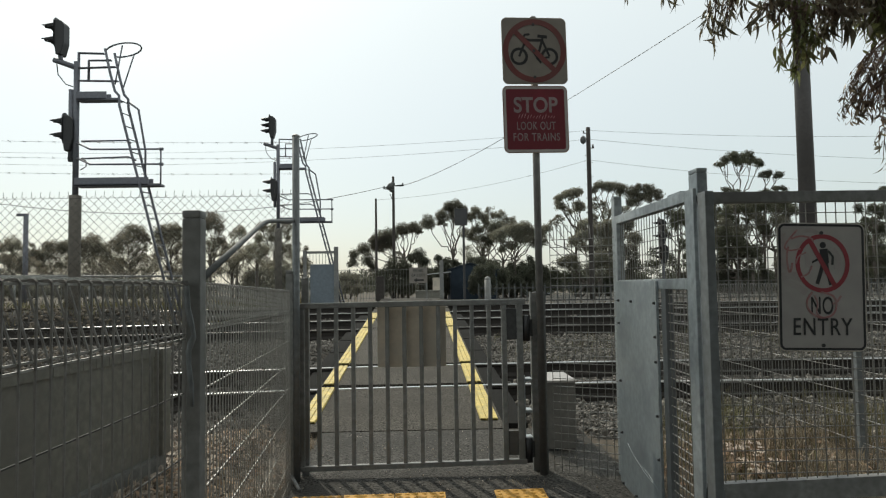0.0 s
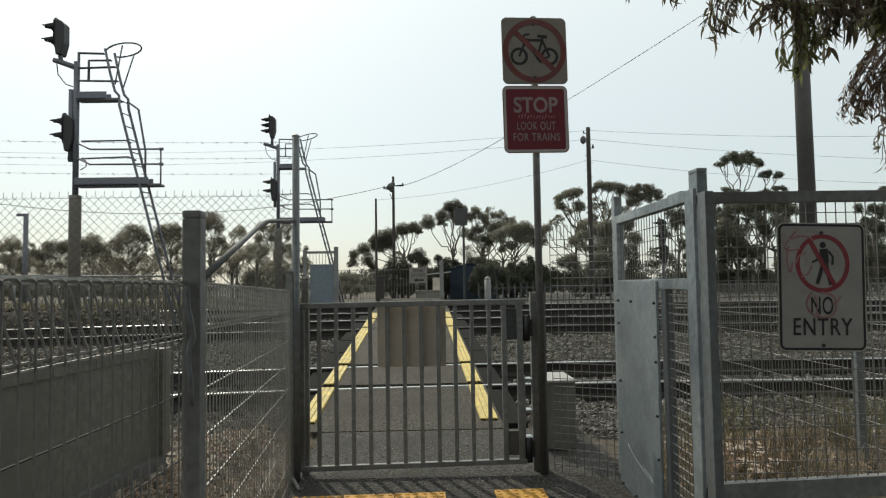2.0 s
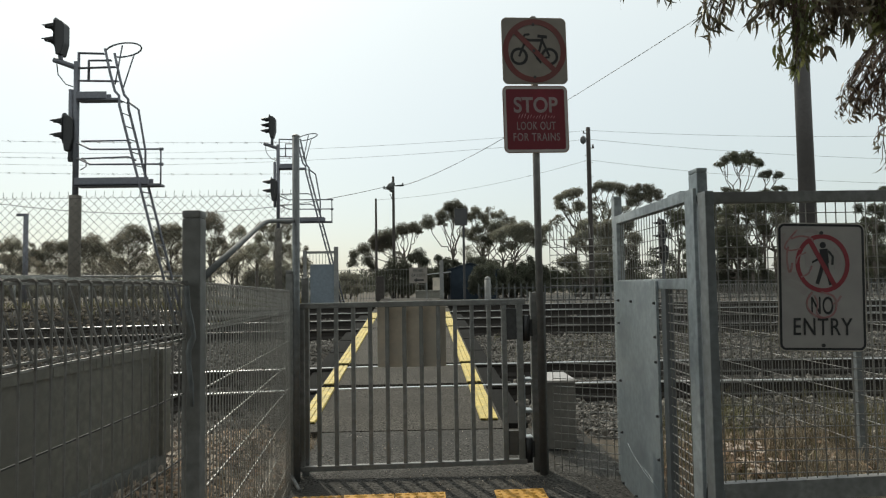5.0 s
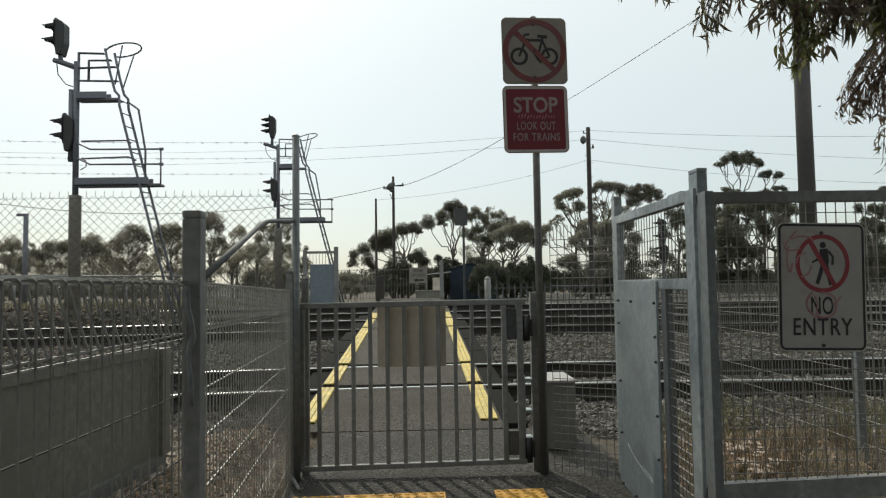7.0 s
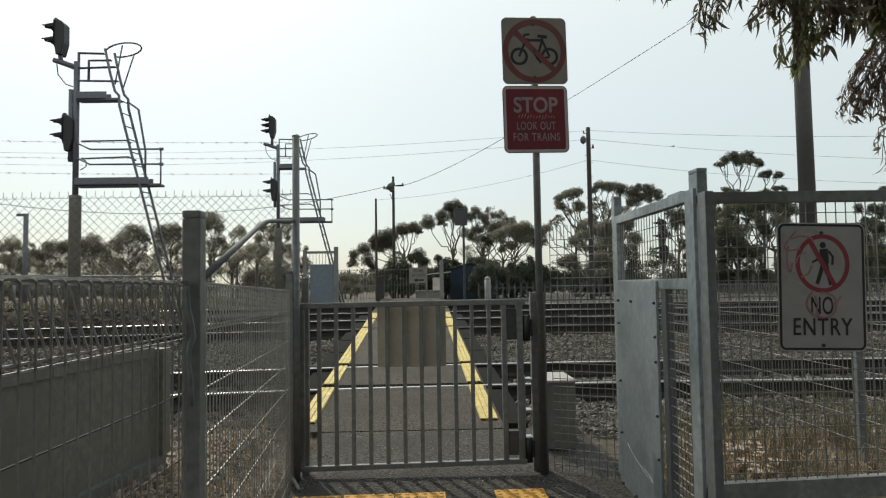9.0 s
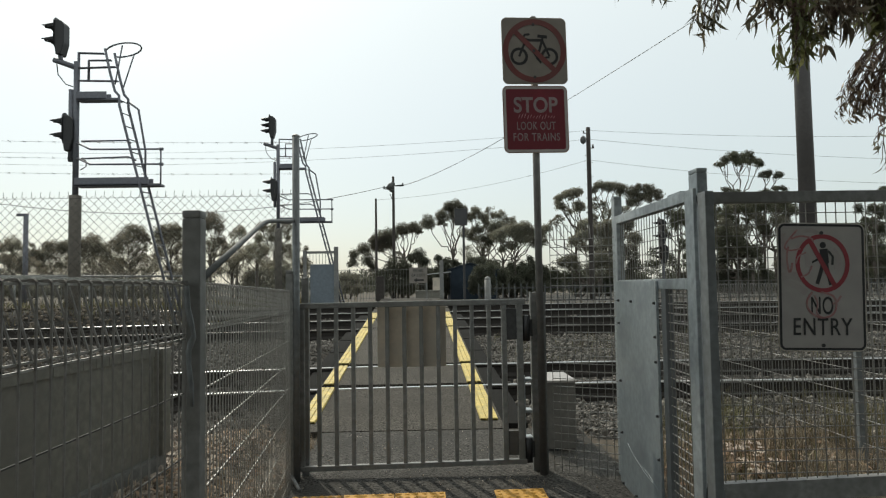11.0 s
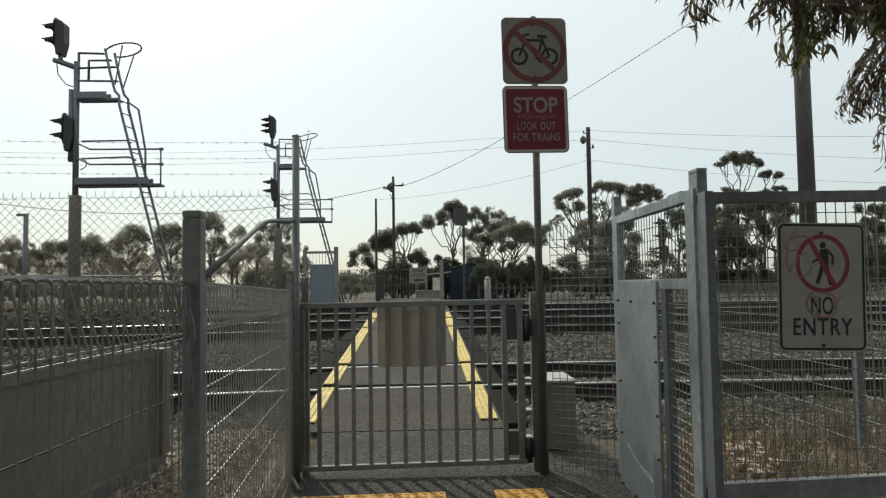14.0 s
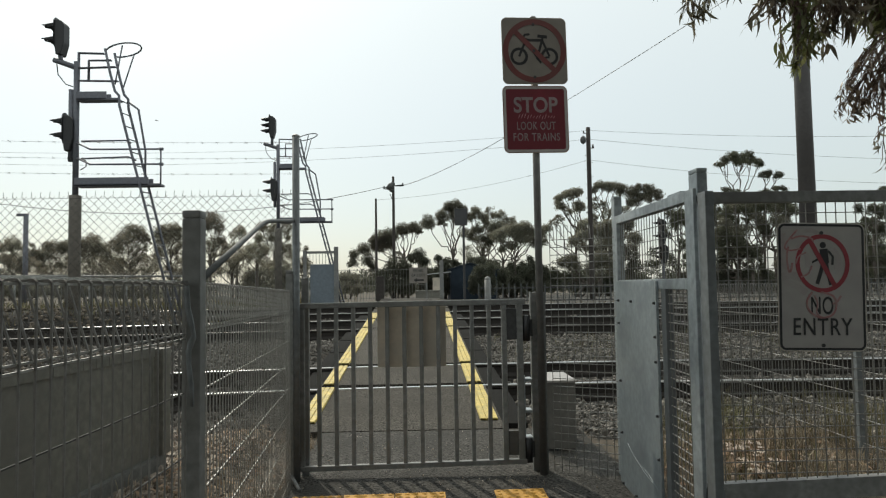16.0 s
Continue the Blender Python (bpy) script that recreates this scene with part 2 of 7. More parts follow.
def part(name, bm, mat, parent=None, label="", m=None):
    """Links a bmesh, or a ready mesh, as one object, under its thing where one is given."""
    me = bm if isinstance(bm, bpy.types.Mesh) else mesh_of(name, bm, mat)
    ob = new(name, me)
    if parent is not None:
        ob.parent = parent
    if m is not None:
        ob.matrix_basis = m
    return tagged(ob, label) if label else ob


def thing(name, label, category, group="", m=None, kind=""):
    ob = new(name)
    ob.empty_display_size = 0.1
    if m is not None:
        ob.matrix_basis = m
    return tagged(ob, label, category, group, kind)


def bars(points_pairs, r):
    """Joined thin square wires between pairs of points."""
    verts, faces = [], []
    for a, b in points_pairs:
        a, b = Vector(a), Vector(b)
        way = (b - a).normalized()
        n = way.orthogonal().normalized() * r
        s = way.cross(n)
        k = len(verts)
        for p in (a, b):
            verts += [p + n, p + s, p - n, p - s]
        faces += [(k + i, k + (i + 1) % 4, k + 4 + (i + 1) % 4, k + 4 + i) for i in range(4)]
    me = bpy.data.meshes.new("wires")
    me.from_pydata(verts, [], faces)
    return me


def wires(name, pairs, r, mat, parent, label="", stuff=True):
    me = bars(pairs, r)
    me.materials.append(mat)
    ob = part(name, me, mat, parent, label)
    return tagged(ob, kind="stuff") if stuff else ob


def letters(text, size, mat, parent, m, name="lettering", bold=0.012, space=1.0):
    cu = bpy.data.curves.new("text", "FONT")
    cu.body, cu.size, cu.align_x, cu.align_y, cu.extrude = text, size, "CENTER", "CENTER", 0.0006
    cu.offset, cu.space_character = size * bold, space
    tmp = bpy.data.objects.new("text", cu)
    scene.collection.objects.link(tmp)
    me = bpy.data.meshes.new_from_object(tmp.evaluated_get(bpy.context.evaluated_depsgraph_get()))
    bpy.data.objects.remove(tmp)
    me.materials.clear()
    me.materials.append(mat)
    return part(name, me, mat, parent, m=m)


def rounded(bm, w, h, r, y0, y1, seg=6, hole=0.0):
    """A plate in the x-z plane with rounded corners; hole leaves a rim of that width."""
    def outline(w, h, r):
        pts = []
        for cx, cz, a0 in ((w / 2 - r, h / 2 - r, 0), (-w / 2 + r, h / 2 - r, 90), (-w / 2 + r, -h / 2 + r, 180), (w / 2 - r, -h / 2 + r, 270)):
            pts += [(cx + r * math.cos(radians(a0 + 90 * i / seg)), cz + r * math.sin(radians(a0 + 90 * i / seg))) for i in range(seg + 1)]
        return pts
    outer = outline(w, h, r)
    front = [bm.verts.new((x, y0, z)) for x, z in outer]
    back = [bm.verts.new((x, y1, z)) for x, z in outer]
    n = len(outer)
    for i in range(n):
        bm.faces.new((front[i], front[(i + 1) % n], back[(i + 1) % n], back[i]))
    if hole:
        inner = outline(w - 2 * hole, h - 2 * hole, max(r - hole, 0.004))
        fi = [bm.verts.new((x, y0, z)) for x, z in inner]
        bi = [bm.verts.new((x, y1, z)) for x, z in inner]
        for i in range(n):
            j = (i + 1) % n
            bm.faces.new((front[i], fi[i], fi[j], front[j]))
            bm.faces.new((back[i], back[j], bi[j], bi[i]))
            bm.faces.new((fi[i], bi[i], bi[j], fi[j]))
    else:
        bm.faces.new(front[::-1])
        bm.faces.new(back)


def ring(bm, r0, r1, y0, y1, n=40, cx=0.0, cz=0.0):
    vs = []
    for i in range(n):
        a = 2 * math.pi * i / n
        c, s = math.cos(a), math.sin(a)
        vs.append([bm.verts.new((cx + c * r, y, cz + s * r)) for r, y in ((r0, y0), (r1, y0), (r1, y1), (r0, y1))])
    for i in range(n):
        a, b = vs[i], vs[(i + 1) % n]
        for k in range(4):
            bm.faces.new((a[k], a[(k + 1) % 4], b[(k + 1) % 4], b[k]))


def strip(bm, points, width, y0, y1):
    """A flat bar of that width along points (x, z), between depths y0 and y1."""
    pts = [Vector((p[0], 0, p[1])) for p in points]
    rows = []
    for i, p in enumerate(pts):
        way = (pts[min(i + 1, len(pts) - 1)] - pts[max(i - 1, 0)]).normalized()
        n = Vector((-way.z, 0, way.x)) * width / 2
        rows.append([bm.verts.new((q.x, y, q.z)) for q, y in ((p + n, y0), (p - n, y0), (p - n, y1), (p + n, y1))])
    for a, b in zip(rows, rows[1:]):
        for k in range(4):
            bm.faces.new((a[k], a[(k + 1) % 4], b[(k + 1) % 4], b[k]))
    bm.faces.new(rows[0][::-1])
    bm.faces.new(rows[-1])


def disc(bm, cx, cz, r, y0, y1, n=20):
    lo = [bm.verts.new((cx + r * math.cos(2 * math.pi * i / n), y0, cz + r * math.sin(2 * math.pi * i / n))) for i in range(n)]
    hi = [bm.verts.new((v.co.x, y1, v.co.z)) for v in lo]
    for i in range(n):
        bm.faces.new((lo[i], lo[(i + 1) % n], hi[(i + 1) % n], hi[i]))
    bm.faces.new(lo[::-1])
    bm.faces.new(hi)


def curve_through(pts, n=8):
    """A smooth line through points, by Catmull-Rom."""
    p = [np.array(q) for q in (pts[0], *pts, pts[-1])]
    out = []
    for a, b, c, d in zip(p, p[1:], p[2:], p[3:]):
        for i in range(n):
            t = i / n
            out.append(tuple(0.5 * (2 * b + (c - a) * t + (2 * a - 5 * b + 4 * c - d) * t * t + (3 * b - a - 3 * c + d) * t ** 3)))
    return out + [tuple(p[-1])]


# ---- ground ----
def smooth(v, a, b):
    t = min(1, max(0, (v - a) / (b - a)))
    return t * t * (3 - 2 * t)


def bow(x):
    """How far the curved tracks lie nearer than at their middle."""
    d = abs(x - 2.0)
    return 0.0135 * d * d if d < 14 else 0.0135 * 196 + (d - 14) * 0.378


PROFILE = [(-40, 0), (4.9, 0), (5.9, 0.08), (7.0, 0.02), (7.9, 0.03), (9.3, 0.10), (11, 0.24), (12.4, 0.36), (13.3, 0.35), (14.8, 0.43), (17.2, 0.52), (19.5, 0.62), (24, 0.68), (32, 0.5), (60, 0.1), (84, -0.16), (92, -0.16), (130, -0.4), (300, -0.9), (3000, -3)]


def ground_z(x, y):
    yy = y + (bow(x) if 6.4 < y < 40 else 0) * smooth(y, 6.4, 7.4) * (1 - smooth(y, 22, 40))
    z = PROFILE[-1][1]
    for (a, za), (b, zb) in zip(PROFILE, PROFILE[1:]):
        if yy <= b:
            z = za + (zb - za) * max(0, (yy - a) / (b - a))
            break
    bank = smooth(-x, 0.98, 1.35) * smooth(y, -1.5, 1.0) * (1 - smooth(y, 5.2, 6.6))
    right = smooth(x, 1.42, 2.4) * smooth(y, 4.0, 5.0) * (1 - smooth(y, 5.6, 6.8))
    z = max(z, 0.225 * bank + 0.0, 0.12 * right) if bank + right > 0 else z
    if y > 4 and abs(x + 0.2) > 1.2 and y < 60:
        z += 0.03 * noise.noise(Vector((x * 1.7, y * 1.7, 0)))
    if x < -4.6 and 15.2 < yy < 17.0:
        z += 0.5 * smooth(-x, 4.6, 6.6) * math.sin(math.pi * (yy - 15.2) / 1.8) ** 0.7
    if y > 26 and x < -8:
        z += 0.5 * smooth(-x, 8, 30) * smooth(y, 26, 45)
    return z


def axis(stops):
    out = []
    for a, b, n in stops:
        out += list(np.linspace(a, b, n, endpoint=False))
    return out + [stops[-1][1]]


def build_ground():
    xs = axis([(-3000, -300, 6), (-300, -40, 10), (-40, -9, 22), (-9, 9, 90), (9, 40, 22), (40, 300, 10), (300, 3000, 6)])
    ys = axis([(-40, -2, 6), (-2, 4, 24), (4, 24, 130), (24, 60, 24), (60, 300, 20), (300, 3000, 10)])
    verts = [(x, y, ground_z(x, y)) for y in ys for x in xs]
    n = len(xs)
    faces = [(j * n + i, j * n + i + 1, (j + 1) * n + i + 1, (j + 1) * n + i) for j in range(len(ys) - 1) for i in range(n - 1)]
    me = bpy.data.meshes.new("ground")
    me.from_pydata(verts, [], faces)
    for mat in (GROUND, BALLAST_BED, ASPHALT, GRAVEL):
        me.materials.append(mat)
    for f in me.polygons:
        x, y, _ = f.center
        yy = y + bow(x)
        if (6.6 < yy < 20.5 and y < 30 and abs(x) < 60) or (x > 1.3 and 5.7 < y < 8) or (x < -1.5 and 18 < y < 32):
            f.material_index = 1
        elif x > 1 and 23.5 < y < 84:
            f.material_index = 2
        elif -4 < x < -0.9 and -1 < y < 7:
            f.material_index = 3
        elif y < 5.6 and -0.95 < x < 1.5:
            f.material_index = 2
        elif y < 3.3 and -0.95 < x < 6:
            f.material_index = 2
        f.use_smooth = True
    return tagged(new("ground", me), "dry bare ground with gravel beds along the tracks", "ground", kind="structure")


ground = build_ground()

PLACED = set()


def placed(name, label, category, base, group=""):
    """A thing whose parts are given in the place's own coordinates; base is where it stands."""
    ob = thing(name, label, category, group, Matrix.Translation(base))
    PLACED.add(ob)
    return ob


def put(name, bm, mat, parent, label=""):
    ob = part(name, bm, mat, parent, label)
    if parent in PLACED:
        ob.matrix_parent_inverse = parent.matrix_basis.inverted()
    return ob


def put_wires(name, pairs, r, mat, parent, label="", stuff=True):
    ob = wires(name, pairs, r, mat, parent, label, stuff)
    if parent in PLACED:
        ob.matrix_parent_inverse = parent.matrix_basis.inverted()
    return ob


def block(name, mat, parent, x0, x1, y0, y1, z0, z1, bevel=0.004, label=""):
    bm = bmesh.new()
    box(bm, x0, x1, y0, y1, z0, z1, bevel)
    return put(name, bm, mat, parent, label)


# ---- tracks ----
def rail(parent, yc, ztop, worn=0.0085, polish=None):
    xs = [2 + 1.2 * i for i in range(-35, 36)]
    web = [(-0.07, -0.20), (0.07, -0.20), (0.07, -0.165), (0.012, -0.125), (0.012, -0.05), (0.034, -0.036), (0.034, -0.014), (-0.034, -0.014), (-0.034, -0.036), (-0.012, -0.05), (-0.012, -0.125), (-0.07, -0.165)]
    # worn is the edge facet's width, tilted so the sun glints off it
    head = [(-0.034, -0.014), (0.034, -0.014), (0.034, -0.41 * worn), (0.034 - worn, 0), (worn - 0.034, 0), (-0.034, -0.41 * worn)]
    made = None
    for name, prof, mat in (("rail", web, RAIL_STEEL), ("rail_head", head, polish or RAIL_HEAD)):
        bm = bmesh.new()
        rows = [[bm.verts.new((x, yc - bow(x) + u, ztop + v)) for u, v in prof] for x in xs]
        n = len(prof)
        for a, b in zip(rows, rows[1:]):
            for k in range(n):
                bm.faces.new((a[k], a[(k + 1) % n], b[(k + 1) % n], b[k]))
        if made is None:
            made = put(name, bm, mat, parent)
        else:
            part(name, bm, mat, made, "polished running surface")


SLEEPER_MESH = bmesh.new()
box(SLEEPER_MESH, -0.12, 0.12, -1.2, 1.2, -0.12, 0, 0.01)
SLEEPER_MESH = mesh_of("sleeper", SLEEPER_MESH, SLEEPER)
for near, far, za, zb in ((7.8, 9.15, 0.238, 0.32), (13.2, 14.75, 0.562, 0.655), (17.3, 18.8, 0.71, 0.82)):
    mid = (near + far) / 2
    track = placed("railway_track", "curved railway track with worn bright rails on ballast", "railway track", (2, mid, (za + zb) / 2 - 0.3), "tracks across the footpath")
    rail(track, near, za, 0.004, RAIL_DULL if 13 < near < 14 else None)
    rail(track, far, zb, polish=RAIL_DIM_GLINT if near > 12 else None)
    tilt = math.degrees(math.atan2(zb - za, far - near))
    for i in range(-18, 20):
        x = 2 + 0.66 * i
        if -1.4 < x < 0.9:
            continue
        ob = part("sleeper", SLEEPER_MESH, SLEEPER, track, m=Matrix.Translation((x, mid - bow(x), (za + zb) / 2 - 0.20)) @ pose(0, 0, 0, tilt))
        ob.matrix_parent_inverse = track.matrix_basis.inverted()


# ---- footpath over the tracks ----
def path_z(y):
    return -0.23 + 0.06 * y


def lean(y):
    return -0.0095 * (y - 7.0)


def slab(bm, x0, x1, y0, y1, t0, t1):
    """A plate that follows the path's rise, between heights t0 and t1 over it."""
    v = [bm.verts.new((x + lean(y), y, path_z(y) + t)) for t in (t0, t1) for y in (y0, y1) for x in (x0, x1)]
    for f in ((0, 1, 3, 2), (4, 6, 7, 5), (0, 4, 5, 1), (2, 3, 7, 6), (0, 2, 6, 4), (1, 5, 7, 3)):
        bm.faces.new([v[i] for i in f])


crossing = placed("footpath_crossing", "grey panel footpath over the tracks with yellow edges", "footpath", (-0.25, 10, 0.2))
tagged(crossing, kind="structure")
for y0, y1 in ((5.95, 7.70), (7.90, 9.06), (9.25, 10.5), (10.52, 11.8), (11.82, 13.1), (13.30, 14.66), (14.86, 16.0), (16.02, 17.2), (17.4, 18.7), (18.9, 20.4)):
    bm = bmesh.new()
    slab(bm, -1.2, 0.66, y0, y1, -0.22, 0.0)
    put("panel", bm, PATH, crossing)
    if y1 < 16.9:
        for x0, x1 in ((-1.18, -1.02), (0.47, 0.63)):
            bm = bmesh.new()
            w = (x1 - x0) / 3
            a, b = (6.22 if y0 < 6.9 else y0), y1
            ex = x0 - 0.27 if x0 < 0 else x1 + 0.03
            edge = bmesh.new()
            slab(edge, ex, ex + 0.24, a + 0.02, b - 0.02, -0.2, -0.035)
            put("edge_panel", edge, RUBBER_PANEL, crossing, "black rubber edge panel")
            for k in range(3):
                slab(bm, x0 + k * w + 0.004, x0 + (k + 1) * w - 0.004, a, b, 0.0, 0.022)
            slab(bm, x0, x1, a, b, -0.005, 0.012)
            put("edge_strip", bm, YELLOW, crossing, "ribbed yellow edge strip")
bm = bmesh.new()
slab(bm, -0.93, 1.3, 3.85, 5.93, -0.25, -0.002)
put("approach_slab", bm, ASPHALT, crossing, "worn asphalt approach slab")

# tactile paving in front of the gate
dome = bmesh.new()
bmesh.ops.create_cone(dome, cap_ends=True, segments=8, radius1=0.017, radius2=0.011, depth=0.006)
dome = mesh_of("dome", dome, TACTILE)
# the leftmost tile is a darker, duller yellow
for x0, mat in ((-0.049, TACTILE), (-0.374, TACTILE), (-0.699, TACTILE_DULL), (0.588, TACTILE)):
    tile_y = 4.289 + 0.033 * x0
    tile = thing("tactile_tile", "orange-yellow tactile paving tile with raised dots", "tactile tile", "tactile paving before the gate", pose(x0, tile_y, path_z(tile_y), 3.43, 0, 1.9))
    bm = bmesh.new()
    box(bm, -0.16, 0.16, -0.16, 0.16, -0.004, 0.008, 0.003)
    part("tile_base", bm, mat, tile)
    for i in range(6):
        for j in range(6):
            part("dot", dome, TACTILE, tile, m=Matrix.Translation((-0.135 + 0.054 * i, -0.135 + 0.054 * j, 0.011)))


# ---- fences round the enclosure ----
def post(name, x, y, w, z0, z1, mat=GALV, label="square galvanised steel fence post with a cap", d=None, group="fence posts"):
    d = d or w
    t = placed(name, label, "post", (x, y, z0), group)
    block("shaft", mat, t, x - w / 2, x + w / 2, y - d / 2, y + d / 2, z0, z1 - 0.024, 0.006)
    block("cap", mat, t, x - w / 2 - 0.001, x + w / 2 + 0.001, y - d / 2 - 0.001, y + d / 2 + 0.001, z1 - 0.024, z1, 0.009)
    return t


def wire_panel(p0, p1, z0, z1, pitch, levels, r=0.0028, loop=0.0, label="", group="wire fence panels", single=True, zdrop=0.0, level_mat=None, bright_from=0.0, up_mat=None, skew=0.0):
    """A welded mesh panel from p0 to p1 (x, y), with upright wires, level wires and a rolled top of that height."""
    p0, p1 = Vector((*p0, 0)), Vector((*p1, 0))
    length = (p1 - p0).length
    way = (p1 - p0) / length
    out = Vector((way.y, -way.x, 0))
    t = placed("mesh_fence_panel", label, "fence panel", (*((p0 + p1) / 2).xy, z0), group)
    n = int(length / pitch)
    drop = lambda s: -zdrop * s / length
    top = z1 - (loop if loop else 0)
    verticals = []
    for i in range(n + 1):
        s = length * i / n
        a = p0 + way * s
        if loop:
            up = lambda o, z: a + out * o + Vector((0, 0, z + drop(s)))
            pts = [up(0, z0), up(0, z1 - 0.006), up(-0.006, z1), up(-0.042, z1 - 0.004), up(-0.048, z1 - 0.012) + way * skew * 0.4, up(-0.004, z1 - loop) + way * skew]
        else:
            pts = [a + Vector((0, 0, z0 + drop(s))), a + Vector((0, 0, z1 + drop(s)))]
        verticals.append(list(zip(pts, pts[1:])))
    if single:
        for pairs in verticals:
            put_wires("upright_wire", pairs, r, up_mat or WIRE, t, stuff=False)
    else:
        put_wires("upright_wires", [p for v in verticals for p in v], r, WIRE, t)
    for z in levels:
        # bright level wires carry a painted glint, faint ones a painted shade
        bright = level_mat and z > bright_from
        dull = WIRE if not level_mat else WIRE_SHADE_DARK
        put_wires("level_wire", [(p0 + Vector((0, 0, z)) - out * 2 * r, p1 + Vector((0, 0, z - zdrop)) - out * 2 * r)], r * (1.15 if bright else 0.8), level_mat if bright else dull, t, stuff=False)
    return t


FENCE_LABEL = "grey welded wire fence panel with a rolled top"
CORNER = (-0.69, 2.05)
post("fence_post", *CORNER, 0.054, 0.0, 1.604, GALV, label="thick square grey steel fence post with a worn cap")
LEVELS = [0.12, 0.24, 0.405, 0.57, 0.735, 0.9, 1.065, 1.240, 1.254, 1.388]
near_panel = wire_panel((-0.725, -0.9), (-0.70, 2.01), 0.05, 1.403, 0.05, [1.083 if z == 1.065 else z for z in LEVELS[:-1]] + [1.395], loop=0.155, label=FENCE_LABEL, zdrop=0.015, level_mat=WIRE_SOFT_GLINT, bright_from=1.2, up_mat=WIRE_SHADED)
# top wires in the palest tone, their sky glint put into the colour
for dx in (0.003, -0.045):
    put_wires("level_wire", [((-0.725 + dx, -0.9, 1.4065), (-0.70 + dx, 2.01, 1.3915))], 0.0038, WIRE_TOP_GLINT, near_panel, stuff=False)
wire_panel((-0.70, 2.09), (-0.925, 4.66), 0.05, 1.394, 0.05, [1.052 if z == 1.065 else z for z in LEVELS[:-1]] + [1.384], loop=0.155, label=FENCE_LABEL, zdrop=0.042, level_mat=WIRE_GLINT, up_mat=WIRE_SOFT_GLINT)
post("fence_post", -0.935, 4.72, 0.05, 0.0, 1.49)
post("fence_post", -0.745, -0.95, 0.066, 0.0, 1.6)
wire_panel((0.89, 4.84), (1.31, 4.62), 0.04, 1.79, 0.05, [0.1 + 0.0545 * i for i in range(29)] + [1.68], r=0.003, loop=0.11, skew=0.03, label="fine grey welded mesh panel between two posts", level_mat=WIRE_SOFT_GLINT)
wire_panel((3.0, 4.72), (3.0, 9.2), 0.14, 1.34, 0.05, LEVELS[1:-2], r=0.0026, loop=0.12, label=FENCE_LABEL, level_mat=WIRE_GLINT)
wire_panel((3.0, 0.2), (3.0, 4.68), 0.1, 1.34, 0.05, LEVELS[1:-2], r=0.0026, loop=0.12, label=FENCE_LABEL, level_mat=WIRE_GLINT)
post("fence_post", 3.0, 4.70, 0.05, 0.05, 1.30, GALV_BLUE)

# chain-link fence with barbed wire beyond the enclosure
CHAIN_Y = 4.72
chain = placed("chain_link_fence", "tall chain-link fence topped with three barbed wires", "fence", (-3, CHAIN_Y, 0.2))
pairs = []
x_lo, x_hi, z_lo, z_hi = -6.4, -0.93, 0.2, 2.02
h = z_hi - z_lo
starts = [x_hi]
while starts[-1] > x_lo - h:
    starts.append(starts[-1] - 0.0555 - 0.0042 * min(max(x_hi - starts[-1], 0), 2))
for x in starts:
    a, b = max(x, x_lo), min(x + h, x_hi)
    if b > a:
        pairs.append(((a, CHAIN_Y, z_lo + a - x), (b, CHAIN_Y, z_lo + b - x)))
        pairs.append(((a, CHAIN_Y + 0.004, z_hi - (a - x)), (b, CHAIN_Y + 0.004, z_hi - (b - x))))
put_wires("netting", pairs, 0.0013, WIRE_DARK, chain, "diamond wire netting")
ticks = [((x, CHAIN_Y, z_hi - 0.01), (x + 0.004, CHAIN_Y, z_hi + 0.032)) for x in starts if x > x_lo]
put_wires("barbs", ticks, 0.0016, WIRE_DARK, chain)
for z in (2.005, 1.1, 0.25):
    put_wires("line_wire", [((x_lo, CHAIN_Y - 0.004, z), (x_hi, CHAIN_Y - 0.004, z))], 0.0017, WIRE_DARK, chain, stuff=False)
for z in (2.20, 2.308, 2.42):
    strand = []
    n = 54
    for i in range(n):
        xa, xb = x_lo + (x_hi - x_lo) * i / n, x_lo + (x_hi - x_lo) * (i + 1) / n
        sag = lambda q: -0.020 * (q + 3) - 0.012 * math.sin(math.pi * ((q - x_lo) / (x_hi - x_lo) * 2 % 1))
        strand.append(((xa, CHAIN_Y, z + sag(xa)), (xb, CHAIN_Y, z + sag(xb))))
        strand.append(((xb - 0.010, CHAIN_Y, z - 0.004 + sag(xb)), (xb + 0.010, CHAIN_Y, z + 0.004 + sag(xb))))
        strand.append(((xb - 0.004, CHAIN_Y - 0.01, z + 0.006 + sag(xb)), (xb + 0.004, CHAIN_Y + 0.01, z - 0.006 + sag(xb))))
    put_wires("barbed_wire", strand, 0.0010, WIRE_DARK, chain, stuff=False)
for px in (-3.62, -6.38):
    bm = bmesh.new()
    tube(bm, [(px, CHAIN_Y + 0.03, 0.15), (px, CHAIN_Y + 0.03, 2.42)], 0.021, 10)
    put("post", bm, GALV, chain)
end_post = placed("tall_end_post", "tall round galvanised end post beside the gate", "post", (-0.89, 4.72, 0))
bm = bmesh.new()
tube(bm, [(-0.895, 4.72, 0.0), (-0.89, 4.72, 2.425)], 0.025, 14)
put("pipe", bm, GALV_BLUE, end_post)
bm = bmesh.new()
bmesh.ops.create_uvsphere(bm, u_segments=12, v_segments=6, radius=0.028, matrix=Matrix.Translation((-0.89, 4.72, 2.422)) @ Matrix.Diagonal((1, 1, 0.5, 1)))
put("cap", bm, GALV, end_post)
bm = bmesh.new()
